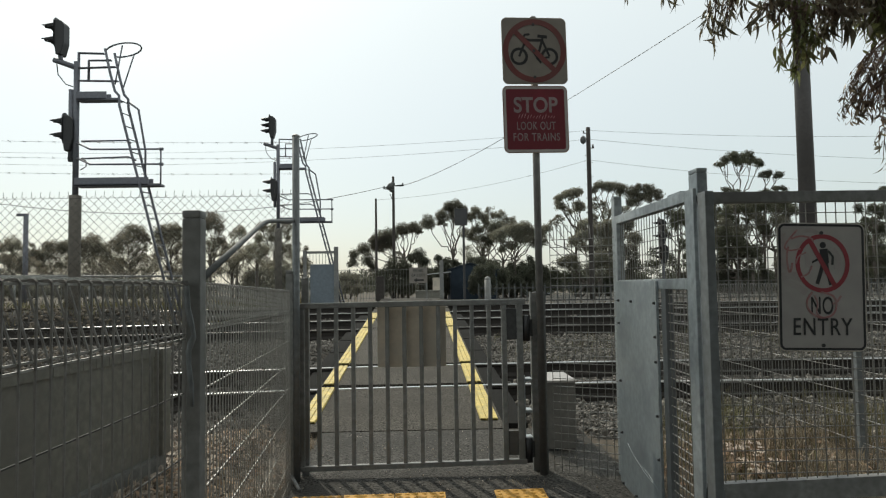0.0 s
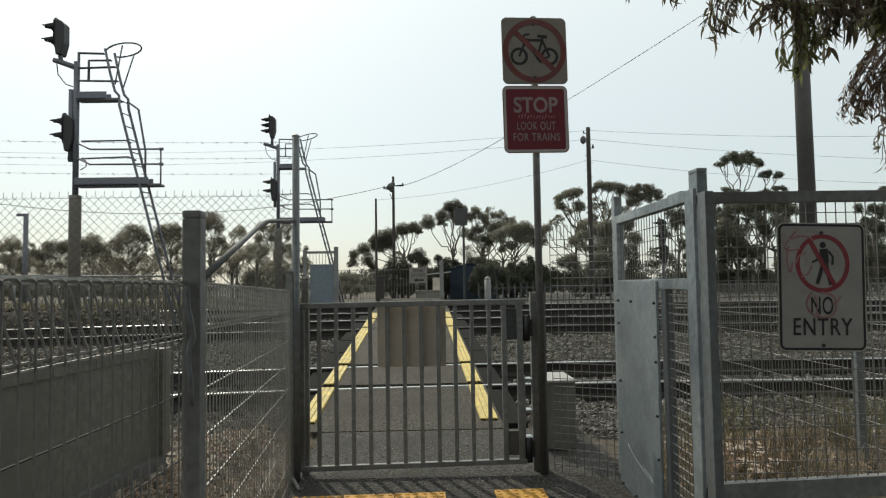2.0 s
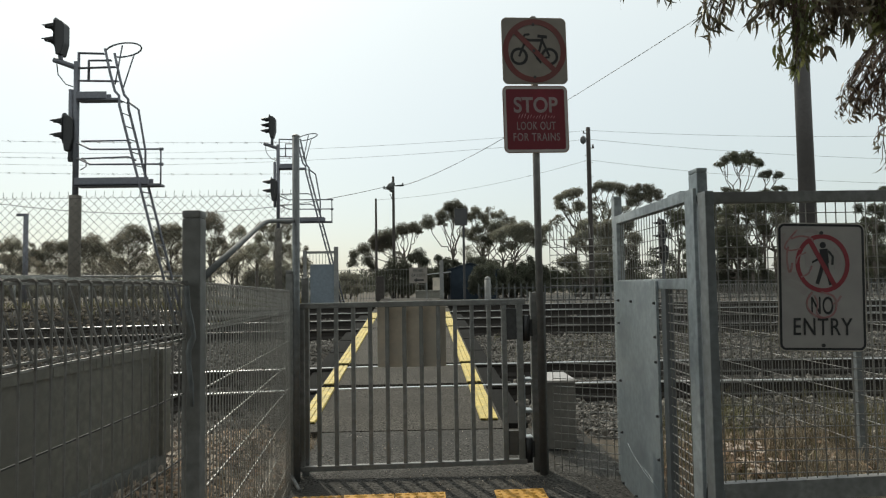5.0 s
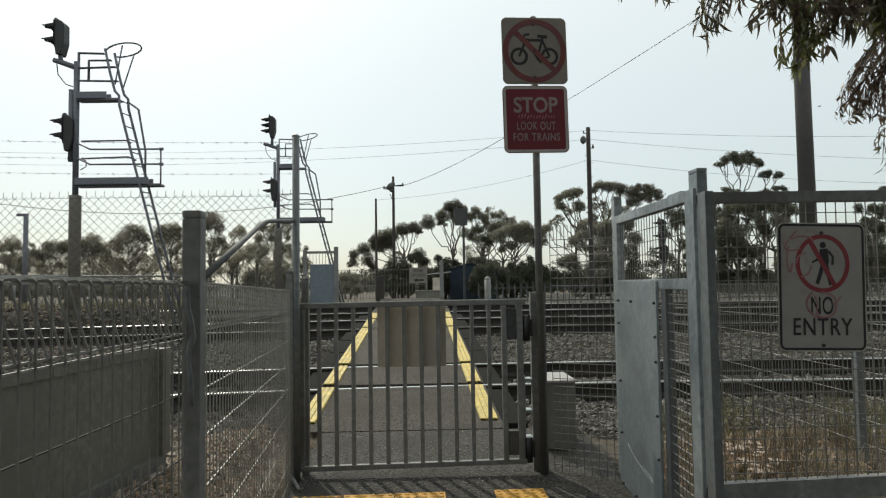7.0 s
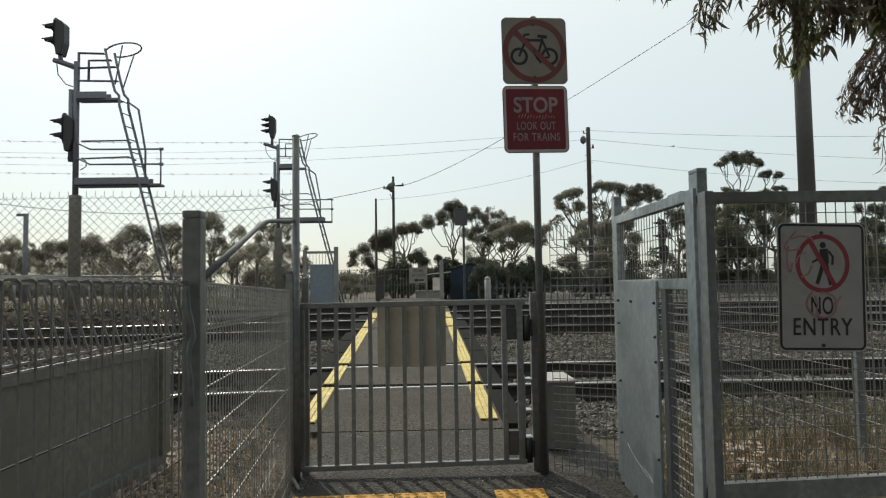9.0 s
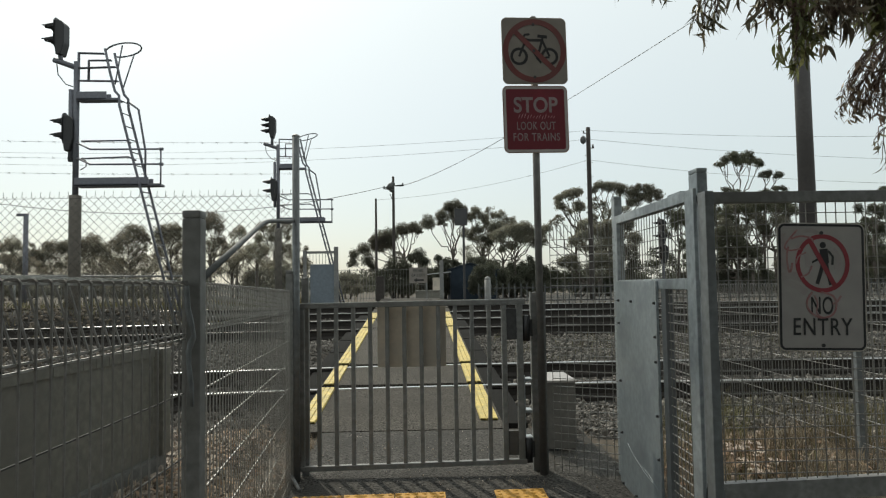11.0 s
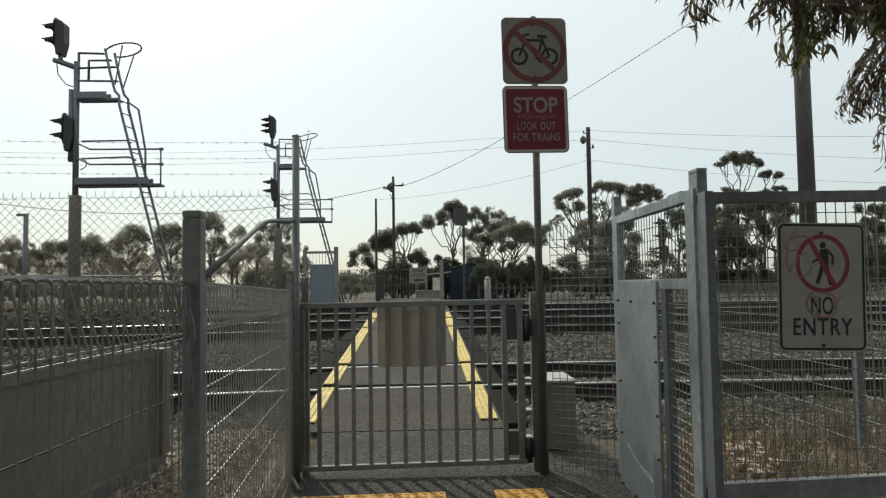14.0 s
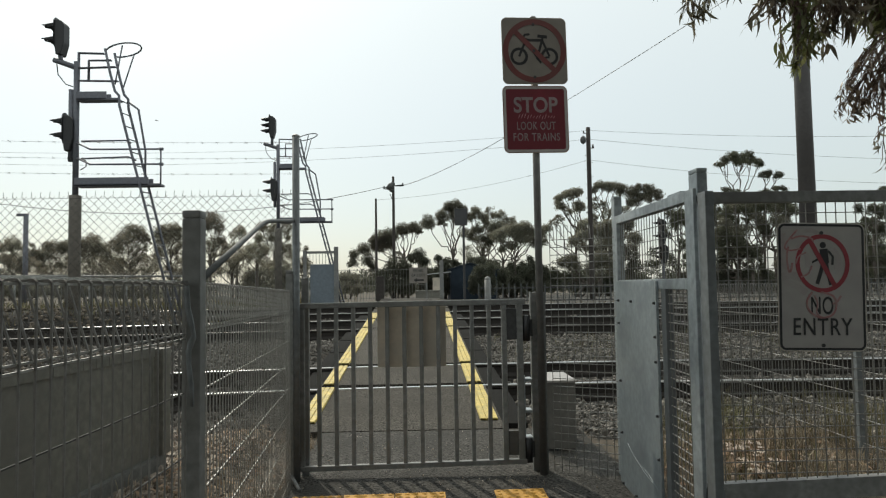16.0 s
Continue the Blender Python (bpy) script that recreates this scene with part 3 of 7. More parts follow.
bend = [(-0.905, 4.70, 1.83), (-0.908, 4.3, 1.79), (-0.91, 4.0, 1.76), (-0.907, 3.86, 1.738), (-0.897, 3.70, 1.703)]
tube(bm, bend + [(-0.80, 2.95, 1.56), (-0.685, 2.1, 1.40)], 0.0125, 10)
put("brace", bm, GALV_DULL, end_post, "bent galvanised pipe brace")

# ---- gate over the footpath ----
gate = placed("pedestrian_gate", "closed grey steel gate of upright bars with wheels", "gate", (-0.1, 4.8, 0.06), "")
GY0, GY1 = 4.78, 4.82


def gz(x, z):
    return z + 0.002 + (0.0145 - 0.0095 * min(max((z - 0.1) / 1.13, 0), 1)) * (x + 0.88)


def sloped(name, x0, x1, z0, z1, y0=GY0, y1=GY1, mat=GALV, label=""):
    bm = bmesh.new()
    v = [bm.verts.new((x, y, gz(x, z))) for z in (z0, z1) for y in (y0, y1) for x in (x0, x1)]
    for f in ((0, 1, 3, 2), (4, 6, 7, 5), (0, 4, 5, 1), (2, 3, 7, 6), (0, 2, 6, 4), (1, 5, 7, 3)):
        bm.faces.new([v[i] for i in f])
    bmesh.ops.bevel(bm, geom=bm.edges[:], offset=0.003, segments=1, affect="EDGES")
    return put(name, bm, mat, gate, label)


sloped("top_rail", -0.91, 0.70, 1.218, 1.256)
sloped("bottom_rail", -0.88, 0.69, 0.098, 0.132)
for i in range(12):
    x = -0.868 + 0.1188 * i
    w = 0.014 if i else 0.018
    sloped("bar", x - w, x + w, 0.132, 1.218, GY0 + 0.004, GY1 - 0.004)
sloped("stile", 0.545 - 0.018, 0.545 + 0.018, 0.132, 1.218)
sloped("stile", 0.655 - 0.022, 0.655 + 0.022, 0.132, 1.218)
sloped("lock_plate", 0.563, 0.633, 0.97, 1.19, GY0 + 0.006, GY1 - 0.01, DARK_STEEL, "dark lock cover plate")
sloped("lower_plate", 0.563, 0.633, 0.16, 0.33, GY0 + 0.006, GY1 - 0.01, POLE_DULL, "dark lower cover plate")
bm = bmesh.new()
box(bm, -0.345, 0.138, 4.835, 4.841, 0.80, 1.225, 0.002)
put("sign_plate", bm, ALU, gate, "blank back of an aluminium sign")
hinge = placed("gate_post", "square steel gate post with hinges", "gate post", (-0.905, 4.80, 0))
block("shaft", GALV, hinge, -0.878, -0.828, 4.835, 4.885, 0.0, 1.425, 0.004)
block("cap", GALV, hinge, -0.88, -0.826, 4.833, 4.887, 1.425, 1.437, 0.004)
block("shaft", GALV, hinge, -0.93, -0.885, 4.77, 4.82, 0.0, 1.36, 0.004)
latch = placed("gate_post", "square steel latch post with brackets", "gate post", (0.77, 4.82, 0))
block("shaft", GALV, latch, 0.742, 0.792, 4.84, 4.90, 0.0, 1.31, 0.004)
block("shaft", GALV, latch, 0.808, 0.842, 4.80, 4.86, 0.0, 1.31, 0.004)
# brackets and upright in lighter steel: their sunlight is put into the colour
for z in (0.27, 0.46, 0.68):
    block("bracket", GALV_LIGHT, latch, 0.684, 0.742, 4.84, 4.95, z, z + 0.02, 0.003)
block("upright", GALV_LIGHT, latch, 0.682, 0.694, 4.845, 4.875, 0.25, 0.72, 0.002)
for z0, z1 in ((0.97, 1.15), (0.13, 0.30)):
    bm = bmesh.new()
    tube(bm, [(0.705, 4.80, z0), (0.705, 4.80, z1)], 0.026, 14)
    put("spring_hinge", bm, BLACK, latch, "black spring hinge")
    block("hinge_plate", DARK_STEEL, latch, 0.66, 0.75, 4.815, 4.83, z0 + 0.03, z1 - 0.03, 0.002)
bm = bmesh.new()
tube(bm, [(0.58, 4.70, 0.015), (0.64, 4.71, 0.03), (0.69, 4.72, 0.0)], 0.009, 8)
put("drop_bolt", bm, GALV_LIGHT, latch, "bent bright drop bolt")


strap = placed("ground_strap", "small bent galvanised strap at the post's foot", "bracket", (-0.86, 4.62, 0.05))
bm = bmesh.new()
tube(bm, [(-0.93, 4.70, 0.10), (-0.90, 4.64, 0.09), (-0.86, 4.58, 0.055), (-0.84, 4.54, 0.045)], 0.012, 6)
put("strap", bm, GALV, strap)


# ---- signs on the pole ----
sign_pole = placed("sign_pole", "tall galvanised pole carrying two signs", "sign pole", (0.795, 4.76, 0))
bm = bmesh.new()
tube(bm, [(0.798, 4.76, 0), (0.795, 4.77, 3.272)], 0.0255, 16)
put("pipe", bm, POLE_DULL, sign_pole)
bm = bmesh.new()
tube(bm, [(0.795, 4.77, 3.268), (0.795, 4.77, 3.28)], 0.027, 16, 0.02)
put("cap", bm, GALV, sign_pole)


def sign_board(name, label, x, y, z, w, h, face, turn, rim=None, rim_w=0.008, tilt=0.0, r=0.04):
    t = thing(name, label, "sign", "", pose(x, y, z, 0, tilt, turn))
    bm = bmesh.new()
    rounded(bm, w, h, r, 0, 0.003)
    part("plate", bm, ALU, t)
    bm = bmesh.new()
    rounded(bm, w - 0.006, h - 0.006, r - 0.003, -0.0012, 0.0)
    part("face", bm, face, t)
    if rim is not None:
        bm = bmesh.new()
        rounded(bm, w - 0.012, h - 0.012, r - 0.006, -0.0024, -0.0012, hole=rim_w)
        part("border", bm, rim, t)
    return t


bike = sign_board("no_bicycles_sign", "white square sign with a bicycle struck out in red", 0.796, 4.735, 3.021, 0.470, 0.480, SIGN_GREY, 5, tilt=-0.9)
for cx in (-0.113, 0.107):
    bm = bmesh.new()
    ring(bm, 0.044, 0.064, -0.0022, -0.001, 28, cx, -0.041)
    part("bicycle_wheel", bm, SIGN_BLACK, bike)
bm = bmesh.new()
FRAME_BARS = (([(-0.080, 0.094), (-0.067, 0.115), (-0.032, 0.119)], 0.016), ([(-0.055, 0.090), (-0.113, -0.041)], 0.017), ([(-0.056, 0.076), (0.066, 0.076)], 0.02), ([(-0.052, 0.071), (0.022, -0.055)], 0.017), ([(0.064, 0.104), (0.019, -0.055)], 0.017), ([(0.025, 0.107), (0.094, 0.100)], 0.022), ([(0.06, 0.071), (0.107, -0.041)], 0.016), ([(0.022, -0.055), (0.107, -0.046)], 0.015), ([(0.014, -0.050), (0.045, -0.088)], 0.015))
for k, (pts, w) in enumerate(FRAME_BARS):
    strip(bm, pts, w, -0.0024 - 0.00005 * k, -0.001)
part("bicycle_frame", bm, SIGN_BLACK, bike)
bm = bmesh.new()
ring(bm, 0.190, 0.229, -0.0034, -0.001, 56)
strip(bm, [(-0.14, 0.14), (0.14, -0.14)], 0.036, -0.0036, -0.0015)
part("prohibition_ring", bm, SIGN_FADED, bike, "faded red ring and slash")
bm = bmesh.new()
for z in (0.19, -0.19, 0.0):
    disc(bm, -0.005, z, 0.011, -0.006, -0.001, 12)
    part("bolt", bm, DARK_STEEL, bike)
    bm = bmesh.new()
bm.free()

stop = sign_board("stop_sign", "dark red stop sign with white warning words", 0.795, 4.735, 2.53, 0.470, 0.480, SIGN_MAROON, 5, SIGN_WHITE, 0.018, tilt=-0.9)
letters("STOP", 0.137, SIGN_TEXT, stop, pose(0, -0.0028, 0.096, 90) @ Matrix.Diagonal((0.97, 1.1, 1, 1)), "stop_lettering", 0.022)
letters("LOOK OUT", 0.077, SIGN_TEXT, stop, pose(0, -0.0028, -0.05, 90) @ Matrix.Diagonal((0.66, 1.05, 1, 1)), "warning_lettering", 0.006, 1.1)
letters("FOR TRAINS", 0.077, SIGN_TEXT, stop, pose(0, -0.0028, -0.13, 90) @ Matrix.Diagonal((0.72, 1.03, 1, 1)), "warning_lettering", 0.006, 1.13)
bm = bmesh.new()
rnd = random.Random(5)
for i in range(13):
    x = -0.125 + i * 0.021
    strip(bm, [(x, 0.005 + rnd.uniform(-0.006, 0.006)), (x + 0.012, 0.032 + rnd.uniform(-0.012, 0.008))], 0.004, -0.0028, -0.001)
part("scrawl", bm, PALE_SCRAWL, stop, "scratched pale scrawl")

# ---- escape gate and its posts ----
EX = 1.318
post("gate_post", 1.345, 4.72, 0.055, -0.02, 1.97, GALV_LIGHT, "bluish galvanised square gate post", d=0.07, group="escape gate posts")
post("gate_post", 1.402, 3.435, 0.054, 0.0, 1.943, GALV_LIGHT, "thick bluish galvanised gate post of box section", d=0.11, group="escape gate posts")
leaf = placed("escape_gate", "bluish steel escape gate with mesh window and sheet panel", "gate", (EX, 4.05, 0.03))
block("stile", GALV_LIGHT, leaf, EX - 0.02, EX + 0.03, 4.57, 4.63, 0.0, 1.82)
block("stile", GALV_LIGHT, leaf, EX - 0.02, EX - 0.002, 3.245, 3.355, 0.0, 1.82)
block("top_rail", GALV_LIGHT, leaf, EX - 0.02, EX + 0.03, 3.358, 4.568, 1.765, 1.82)
block("middle_rail", GALV_LIGHT, leaf, EX - 0.02, EX + 0.03, 3.358, 4.568, 1.33, 1.385)
block("bottom_rail", GALV_LIGHT, leaf, EX - 0.02, EX + 0.03, 3.358, 4.568, 0.0, 0.05)
# darker than the rest of the leaf: its shaded side is in the colour
block("inner_stile", GALV_BLUE, leaf, EX - 0.012, EX + 0.03, 3.69, 3.76, 0.05, 1.33)
block("sheet", GALV_SHEET, leaf, EX - 0.028, EX - 0.022, 3.775, 4.61, 0.03, 1.375, 0.001, "bluish galvanised sheet with faint scratches")
block("folded_edge", GALV_LIGHT, leaf, EX - 0.036, EX - 0.028, 3.775, 3.793, 0.03, 1.375, 0.001)
def scratch(name, pts, r, mat, label):
    """A thin raised line on the sheet along points (y, z)."""
    line = [(EX - 0.0285, y, z) for y, z in curve_through(pts)]
    put_wires(name, list(zip(line, line[1:])), r, mat, leaf, label, stuff=False)


for pts in ([(4.42, 0.33), (4.25, 0.27), (4.05, 0.25), (3.86, 0.20)], [(4.36, 0.30), (4.1, 0.235), (3.9, 0.21)]):
    scratch("scrape", pts, 0.0016, GALV_LIGHT, "pale scrape near the foot of the sheet")
bolt_mesh = bmesh.new()
bmesh.ops.create_cone(bolt_mesh, cap_ends=True, segments=8, radius1=0.009, radius2=0.006, depth=0.014, matrix=pose(0, 0, 0, 0, -90))
bolt_mesh = mesh_of("bolt", bolt_mesh, DARK_STEEL)
for y, zs in ((4.53, (1.25, 1.1, 0.72, 0.38, 0.05)), (4.25, (1.25, 0.05)), (3.815, (1.25, 1.06, 0.92, 0.62, 0.38))):
    for z in zs:
        ob = part("bolt", bolt_mesh, DARK_STEEL, leaf, m=Matrix.Translation((EX - 0.036, y, z)))
        ob.matrix_parent_inverse = leaf.matrix_basis.inverted()
pairs = [((EX, 3.40 + 0.05 * i, 1.385), (EX, 3.40 + 0.05 * i, 1.765)) for i in range(0, 24)]
pairs += [((EX + 0.004, 3.36, 1.385 + 0.075 * i), (EX + 0.004, 4.57, 1.385 + 0.075 * i)) for i in range(1, 6)]
put_wires("window_mesh", pairs, 0.0026, WIRE, leaf, "welded mesh window")
pairs = [((EX, 3.36 + 0.05 * i, 0.05), (EX, 3.36 + 0.05 * i, 1.33)) for i in range(1, 7)]
put_wires("side_mesh", pairs, 0.0026, WIRE, leaf, "narrow welded mesh strip")
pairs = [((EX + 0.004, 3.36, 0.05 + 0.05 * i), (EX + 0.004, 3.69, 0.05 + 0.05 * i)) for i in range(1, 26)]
put_wires("side_mesh", pairs, 0.003, WIRE_GLINT, leaf, "level wires of the mesh strip with painted glint")
block("latch_plate", GALV_LIGHT, leaf, EX - 0.01, EX + 0.02, 3.43, 3.62, 1.82, 1.832, 0.002)

side_gate = placed("mesh_gate", "wide steel gate with welded mesh and a sign", "gate", (2.1, 3.4, 0.26))
# darker bluish steel holds the shade of the stile's front
block("stile", GALV_BLUE, side_gate, 1.305, 1.346, 3.12, 3.21, 0.2, 1.79)
for z0, z1 in ((1.752, 1.786), (0.31, 0.39)):
    block("corner_block", GALV_BLUE, side_gate, 1.322, 1.39, 3.211, 3.334, z0, z1)
block("top_rail", GALV, side_gate, 1.392, 3.2, 3.285, 3.335, 1.752, 1.806)
bm = bmesh.new()
v = [bm.verts.new((x, y, z + 0.028 * (x - 1.41))) for z in (0.30, 0.395) for y in (3.285, 3.335) for x in (1.392, 3.13)]
for q in ((0, 1, 3, 2), (4, 6, 7, 5), (0, 4, 5, 1), (2, 3, 7, 6), (0, 2, 6, 4), (1, 5, 7, 3)):
    bm.faces.new([v[i] for i in q])
put("bottom_rail", bm, GALV_WORN, side_gate)
block("stile", GALV, side_gate, 3.135, 3.2, 3.28, 3.34, 0.2, 1.733)
pairs = [((1.386 + 0.05 * i, 3.31, 0.37), (1.386 + 0.05 * i, 3.31, 1.755)) for i in range(1, 35)]
pairs += [((1.405, 3.313, 0.38 + 0.055 * i), (3.14, 3.313, 0.38 + 0.055 * i)) for i in range(1, 25)]
put_wires("mesh", pairs, 0.0029, WIRE, side_gate, "square welded mesh")
entry = sign_board("no_entry_sign", "scrawled white no-entry sign with black border", 1.921, 3.26, 1.333, 0.437, 0.622, SIGN_WHITE, 1.0, SIGN_BLACK, 0.011, tilt=1.4, r=0.036)
letters("NO", 0.115, SIGN_BLACK, entry, pose(-0.003, -0.0028, -0.095, 90) @ Matrix.Diagonal((0.62, 1.05, 1, 1)), "lettering", 0.006, 1.06)
letters("ENTRY", 0.115, SIGN_BLACK, entry, pose(-0.003, -0.0028, -0.197, 90) @ Matrix.Diagonal((0.775, 1.03, 1, 1)), "lettering", 0.006, 1.12)
bm = bmesh.new()
disc(bm, -0.004, 0.203, 0.0155, -0.0028, -0.001)
strip(bm, [(-0.0009, 0.1843), (0.0056, 0.1128)], 0.040, -0.0026, -0.001)
strip(bm, [(-0.0028, 0.1183), (-0.0187, 0.0651), (-0.0355, 0.0138)], 0.018, -0.0027, -0.001)
strip(bm, [(0.0112, 0.1146), (0.0224, 0.0559), (0.0337, 0.0101)], 0.018, -0.0025, -0.001)
strip(bm, [(0.0224, 0.1751), (0.0449, 0.1476), (0.0421, 0.1073)], 0.011, -0.0024, -0.001)
strip(bm, [(-0.0187, 0.1568), (-0.029, 0.1339), (-0.058, 0.1183)], 0.010, -0.0023, -0.001)
bmesh.ops.translate(bm, vec=(0.011, 0, 0), verts=bm.verts[:])
part("pictogram", bm, SIGN_BLACK, entry, "plain black walking pictogram")
bm = bmesh.new()
ring(bm, 0.114, 0.134, -0.0034, -0.001, 56, 0.0, 0.0)
bmesh.ops.transform(bm, matrix=Matrix.Translation((0.004, 0, 0.114)) @ Matrix.Diagonal((1, 1, 1.06, 1)), verts=bm.verts[:])
strip(bm, [(-0.058, 0.226), (0.065, 0.003)], 0.022, -0.0036, -0.001)
part("prohibition_ring", bm, SIGN_RED, entry, "red ring and slash")
for k, loops in enumerate(([(-0.1935, 0.2577), (-0.1795, 0.1935), (-0.1889, 0.1201), (-0.1608, 0.0834)], [(-0.1047, 0.2668), (-0.0486, 0.2742), (-0.0159, 0.2577)], [(-0.1982, 0.0468), (-0.1515, 0.0559), (-0.0954, 0.0376)], [(-0.1889, 0.0193), (-0.1328, 0.0055), (-0.0767, -0.0312)], [(-0.1234, 0.2027), (-0.0767, 0.1568), (-0.0673, 0.0926)], [(-0.0065, -0.0312), (0.0355, -0.0358), (0.0636, -0.0449)], [(0.0542, 0.1843), (0.0823, 0.1385), (0.0729, 0.0834)])):
    bm = bmesh.new()
    strip(bm, curve_through(loops), (0.034, 0.022, 0.04, 0.03, 0.024, 0.02, 0.03)[k], -0.00215 - 0.00002 * k, -0.001)
    part("smudge", bm, SIGN_SMUDGE, entry, "greyish wiped smudge")
bm = bmesh.new()
for k, loops in enumerate(([(-0.1197, 0.276), (-0.144, 0.2485), (-0.1758, 0.21), (-0.1814, 0.1862), (-0.1552, 0.1751), (-0.1047, 0.1843)], [(-0.1646, 0.1935), (-0.173, 0.1431), (-0.1646, 0.0761), (-0.1533, 0.0779), (-0.1459, 0.1155)], [(-0.1496, 0.232), (-0.1047, 0.2448), (-0.0561, 0.2375), (-0.0393, 0.2192)], [(-0.0767, 0.166), (-0.1141, 0.1476), (-0.1281, 0.111)], [(-0.0505, -0.0248), (-0.0767, -0.0679), (-0.0673, -0.1137), (-0.0159, -0.1476), (0.0449, -0.1366), (0.0683, -0.0908), (0.0542, -0.0449), (-0.0065, -0.0248)], [(0.0916, -0.0431), (0.0711, -0.0724), (0.0496, -0.0816)], [(-0.0393, -0.0403), (-0.0252, -0.0816), (-0.0299, -0.1275), (0.0028, -0.1504)], [(-0.1047, 0.0468), (-0.0673, 0.0651), (-0.0486, 0.1018)])):
    strip(bm, curve_through(loops), (0.008, 0.009, 0.009, 0.007, 0.009, 0.01, 0.006, 0.007)[k], -0.0037 - 0.00002 * k, -0.001)
part("scrawl", bm, GRAFFITI, entry, "faded red scrawl")
bm = bmesh.new()
for z in (0.262, -0.282):
    disc(bm, 0, z, 0.009, -0.006, -0.001, 12)
    part("bolt", bm, DARK_STEEL, entry)
    bm = bmesh.new()
bm.free()
# electrical box behind the mesh
ebox = placed("control_box", "grey sheet-metal control box with a sloping lid", "control box", (1.04, 5.35, 0.03))
block("body", CABINET, ebox, 0.90, 1.145, 5.28, 5.75, 0.10, 0.604, 0.006)
# top of the box set paler than its body to look sunlit
block("lid", SIGN_WHITE, ebox, 0.89, 1.152, 5.26, 5.77, 0.606, 0.624, 0.004, "lid with sunlight put into its pale colour")
for x in (0.95, 1.12):
    block("leg", DARK_STEEL, ebox, x - 0.015, x + 0.015, 5.3, 5.34, 0.0, 0.10, 0.002)
bm = bmesh.new()
tube(bm, [(1.0, 5.3, 0.11), (1.0, 5.3, 0.0)], 0.012, 8)
put("conduit", bm, BLACK, ebox)

# low screen of grey sheets beside the fence
cab = thing("sheet_screen", "low grey sheet-metal screen with a ribbed coping on a plinth", "screen wall", "", pose(-1.712, 4.54, 0.2, 0, 0, -6.5))


def cab_block(name, mat, x0, x1, y0, y1, z0, z1, bevel, label=""):
    bm = bmesh.new()
    box(bm, x0, x1, y0, y1, z0, z1, bevel)
    part(name, bm, mat, cab, label)


for i in range(4):
    y = -0.105 - (i + 1) * 0.98
    cab_block("sheet", BOX_GREY, -0.045, -0.025, y, y + 0.9795, 0.112, 0.80, 0.002)
cab_block("end_post", BOX_GREY, -0.06, 0.028, -0.085, 0.02, 0.112, 0.79, 0.008)
cab_block("plinth", CONCRETE, -0.10, 0.012, -4.05, 0.0, -0.03, 0.110, 0.012, "rough concrete plinth")
cab_block("coping_band", BOX_GREY, -0.023, -0.014, -4.02, -0.108, 0.741, 0.803, 0.004)
for i in range(32):
    y = -3.98 + i * 0.12
    cab_block("rib", BOX_GREY, -0.0135, -0.0112, y, y + 0.035, 0.744, 0.799, 0.002)
flap = placed("bent_strap", "bent grey metal strap hanging beside the fence post", "strap", (-0.75, 1.98, 0.9))
bm = bmesh.new()
edge = [((-0.697, 1.380), (-0.684, 1.380)), ((-0.695, 1.317), (-0.679, 1.316)), ((-0.687, 1.276), (-0.669, 1.272)), ((-0.674, 1.240), (-0.663, 1.230)), ((-0.684, 1.221), (-0.669, 1.211)), ((-0.692, 1.192), (-0.677, 1.192)), ((-0.690, 1.155), (-0.677, 1.155)), ((-0.682, 1.098), (-0.670, 1.098)), ((-0.677, 1.034), (-0.669, 1.034))]
rows = []
for (xa, za), (xb, zb) in edge:
    rows.append([bm.verts.new((x, y, z)) for x, y, z in ((xa, 1.985, za), (xb, 1.985, zb), (xb, 1.991, zb), (xa, 1.991, za))])
for a, b in zip(rows, rows[1:]):
    for k in range(4):
        bm.faces.new((a[k], a[(k + 1) % 4], b[(k + 1) % 4], b[k])).smooth = k == 0
bm.faces.new(rows[0][::-1])
bm.faces.new(rows[-1])
bmesh.ops.recalc_face_normals(bm, faces=bm.faces[:])
put("strap", bm, GALV_BLUE, flap)


# ---- signal masts ----
def hood(bm, x, y, z, s=1.0):
    """A visor over a lens that faces -x."""
    n = 10
    rows = []
    for d in (0.0, 0.30 * s):
        r = 0.115 * s if d == 0 else 0.10 * s
        rows.append([bm.verts.new((x - d * (1 if i in range(2, n - 1) else 0.55), y + r * math.cos(math.pi * i / n), z + r * math.sin(math.pi * i / n) - d * 0.12)) for i in range(n + 1)])
    for i in range(n):
        bm.faces.new((rows[0][i], rows[0][i + 1], rows[1][i + 1], rows[1][i]))
    made = bmesh.ops.solidify(bm, geom=bm.faces[-n:], thickness=0.006)


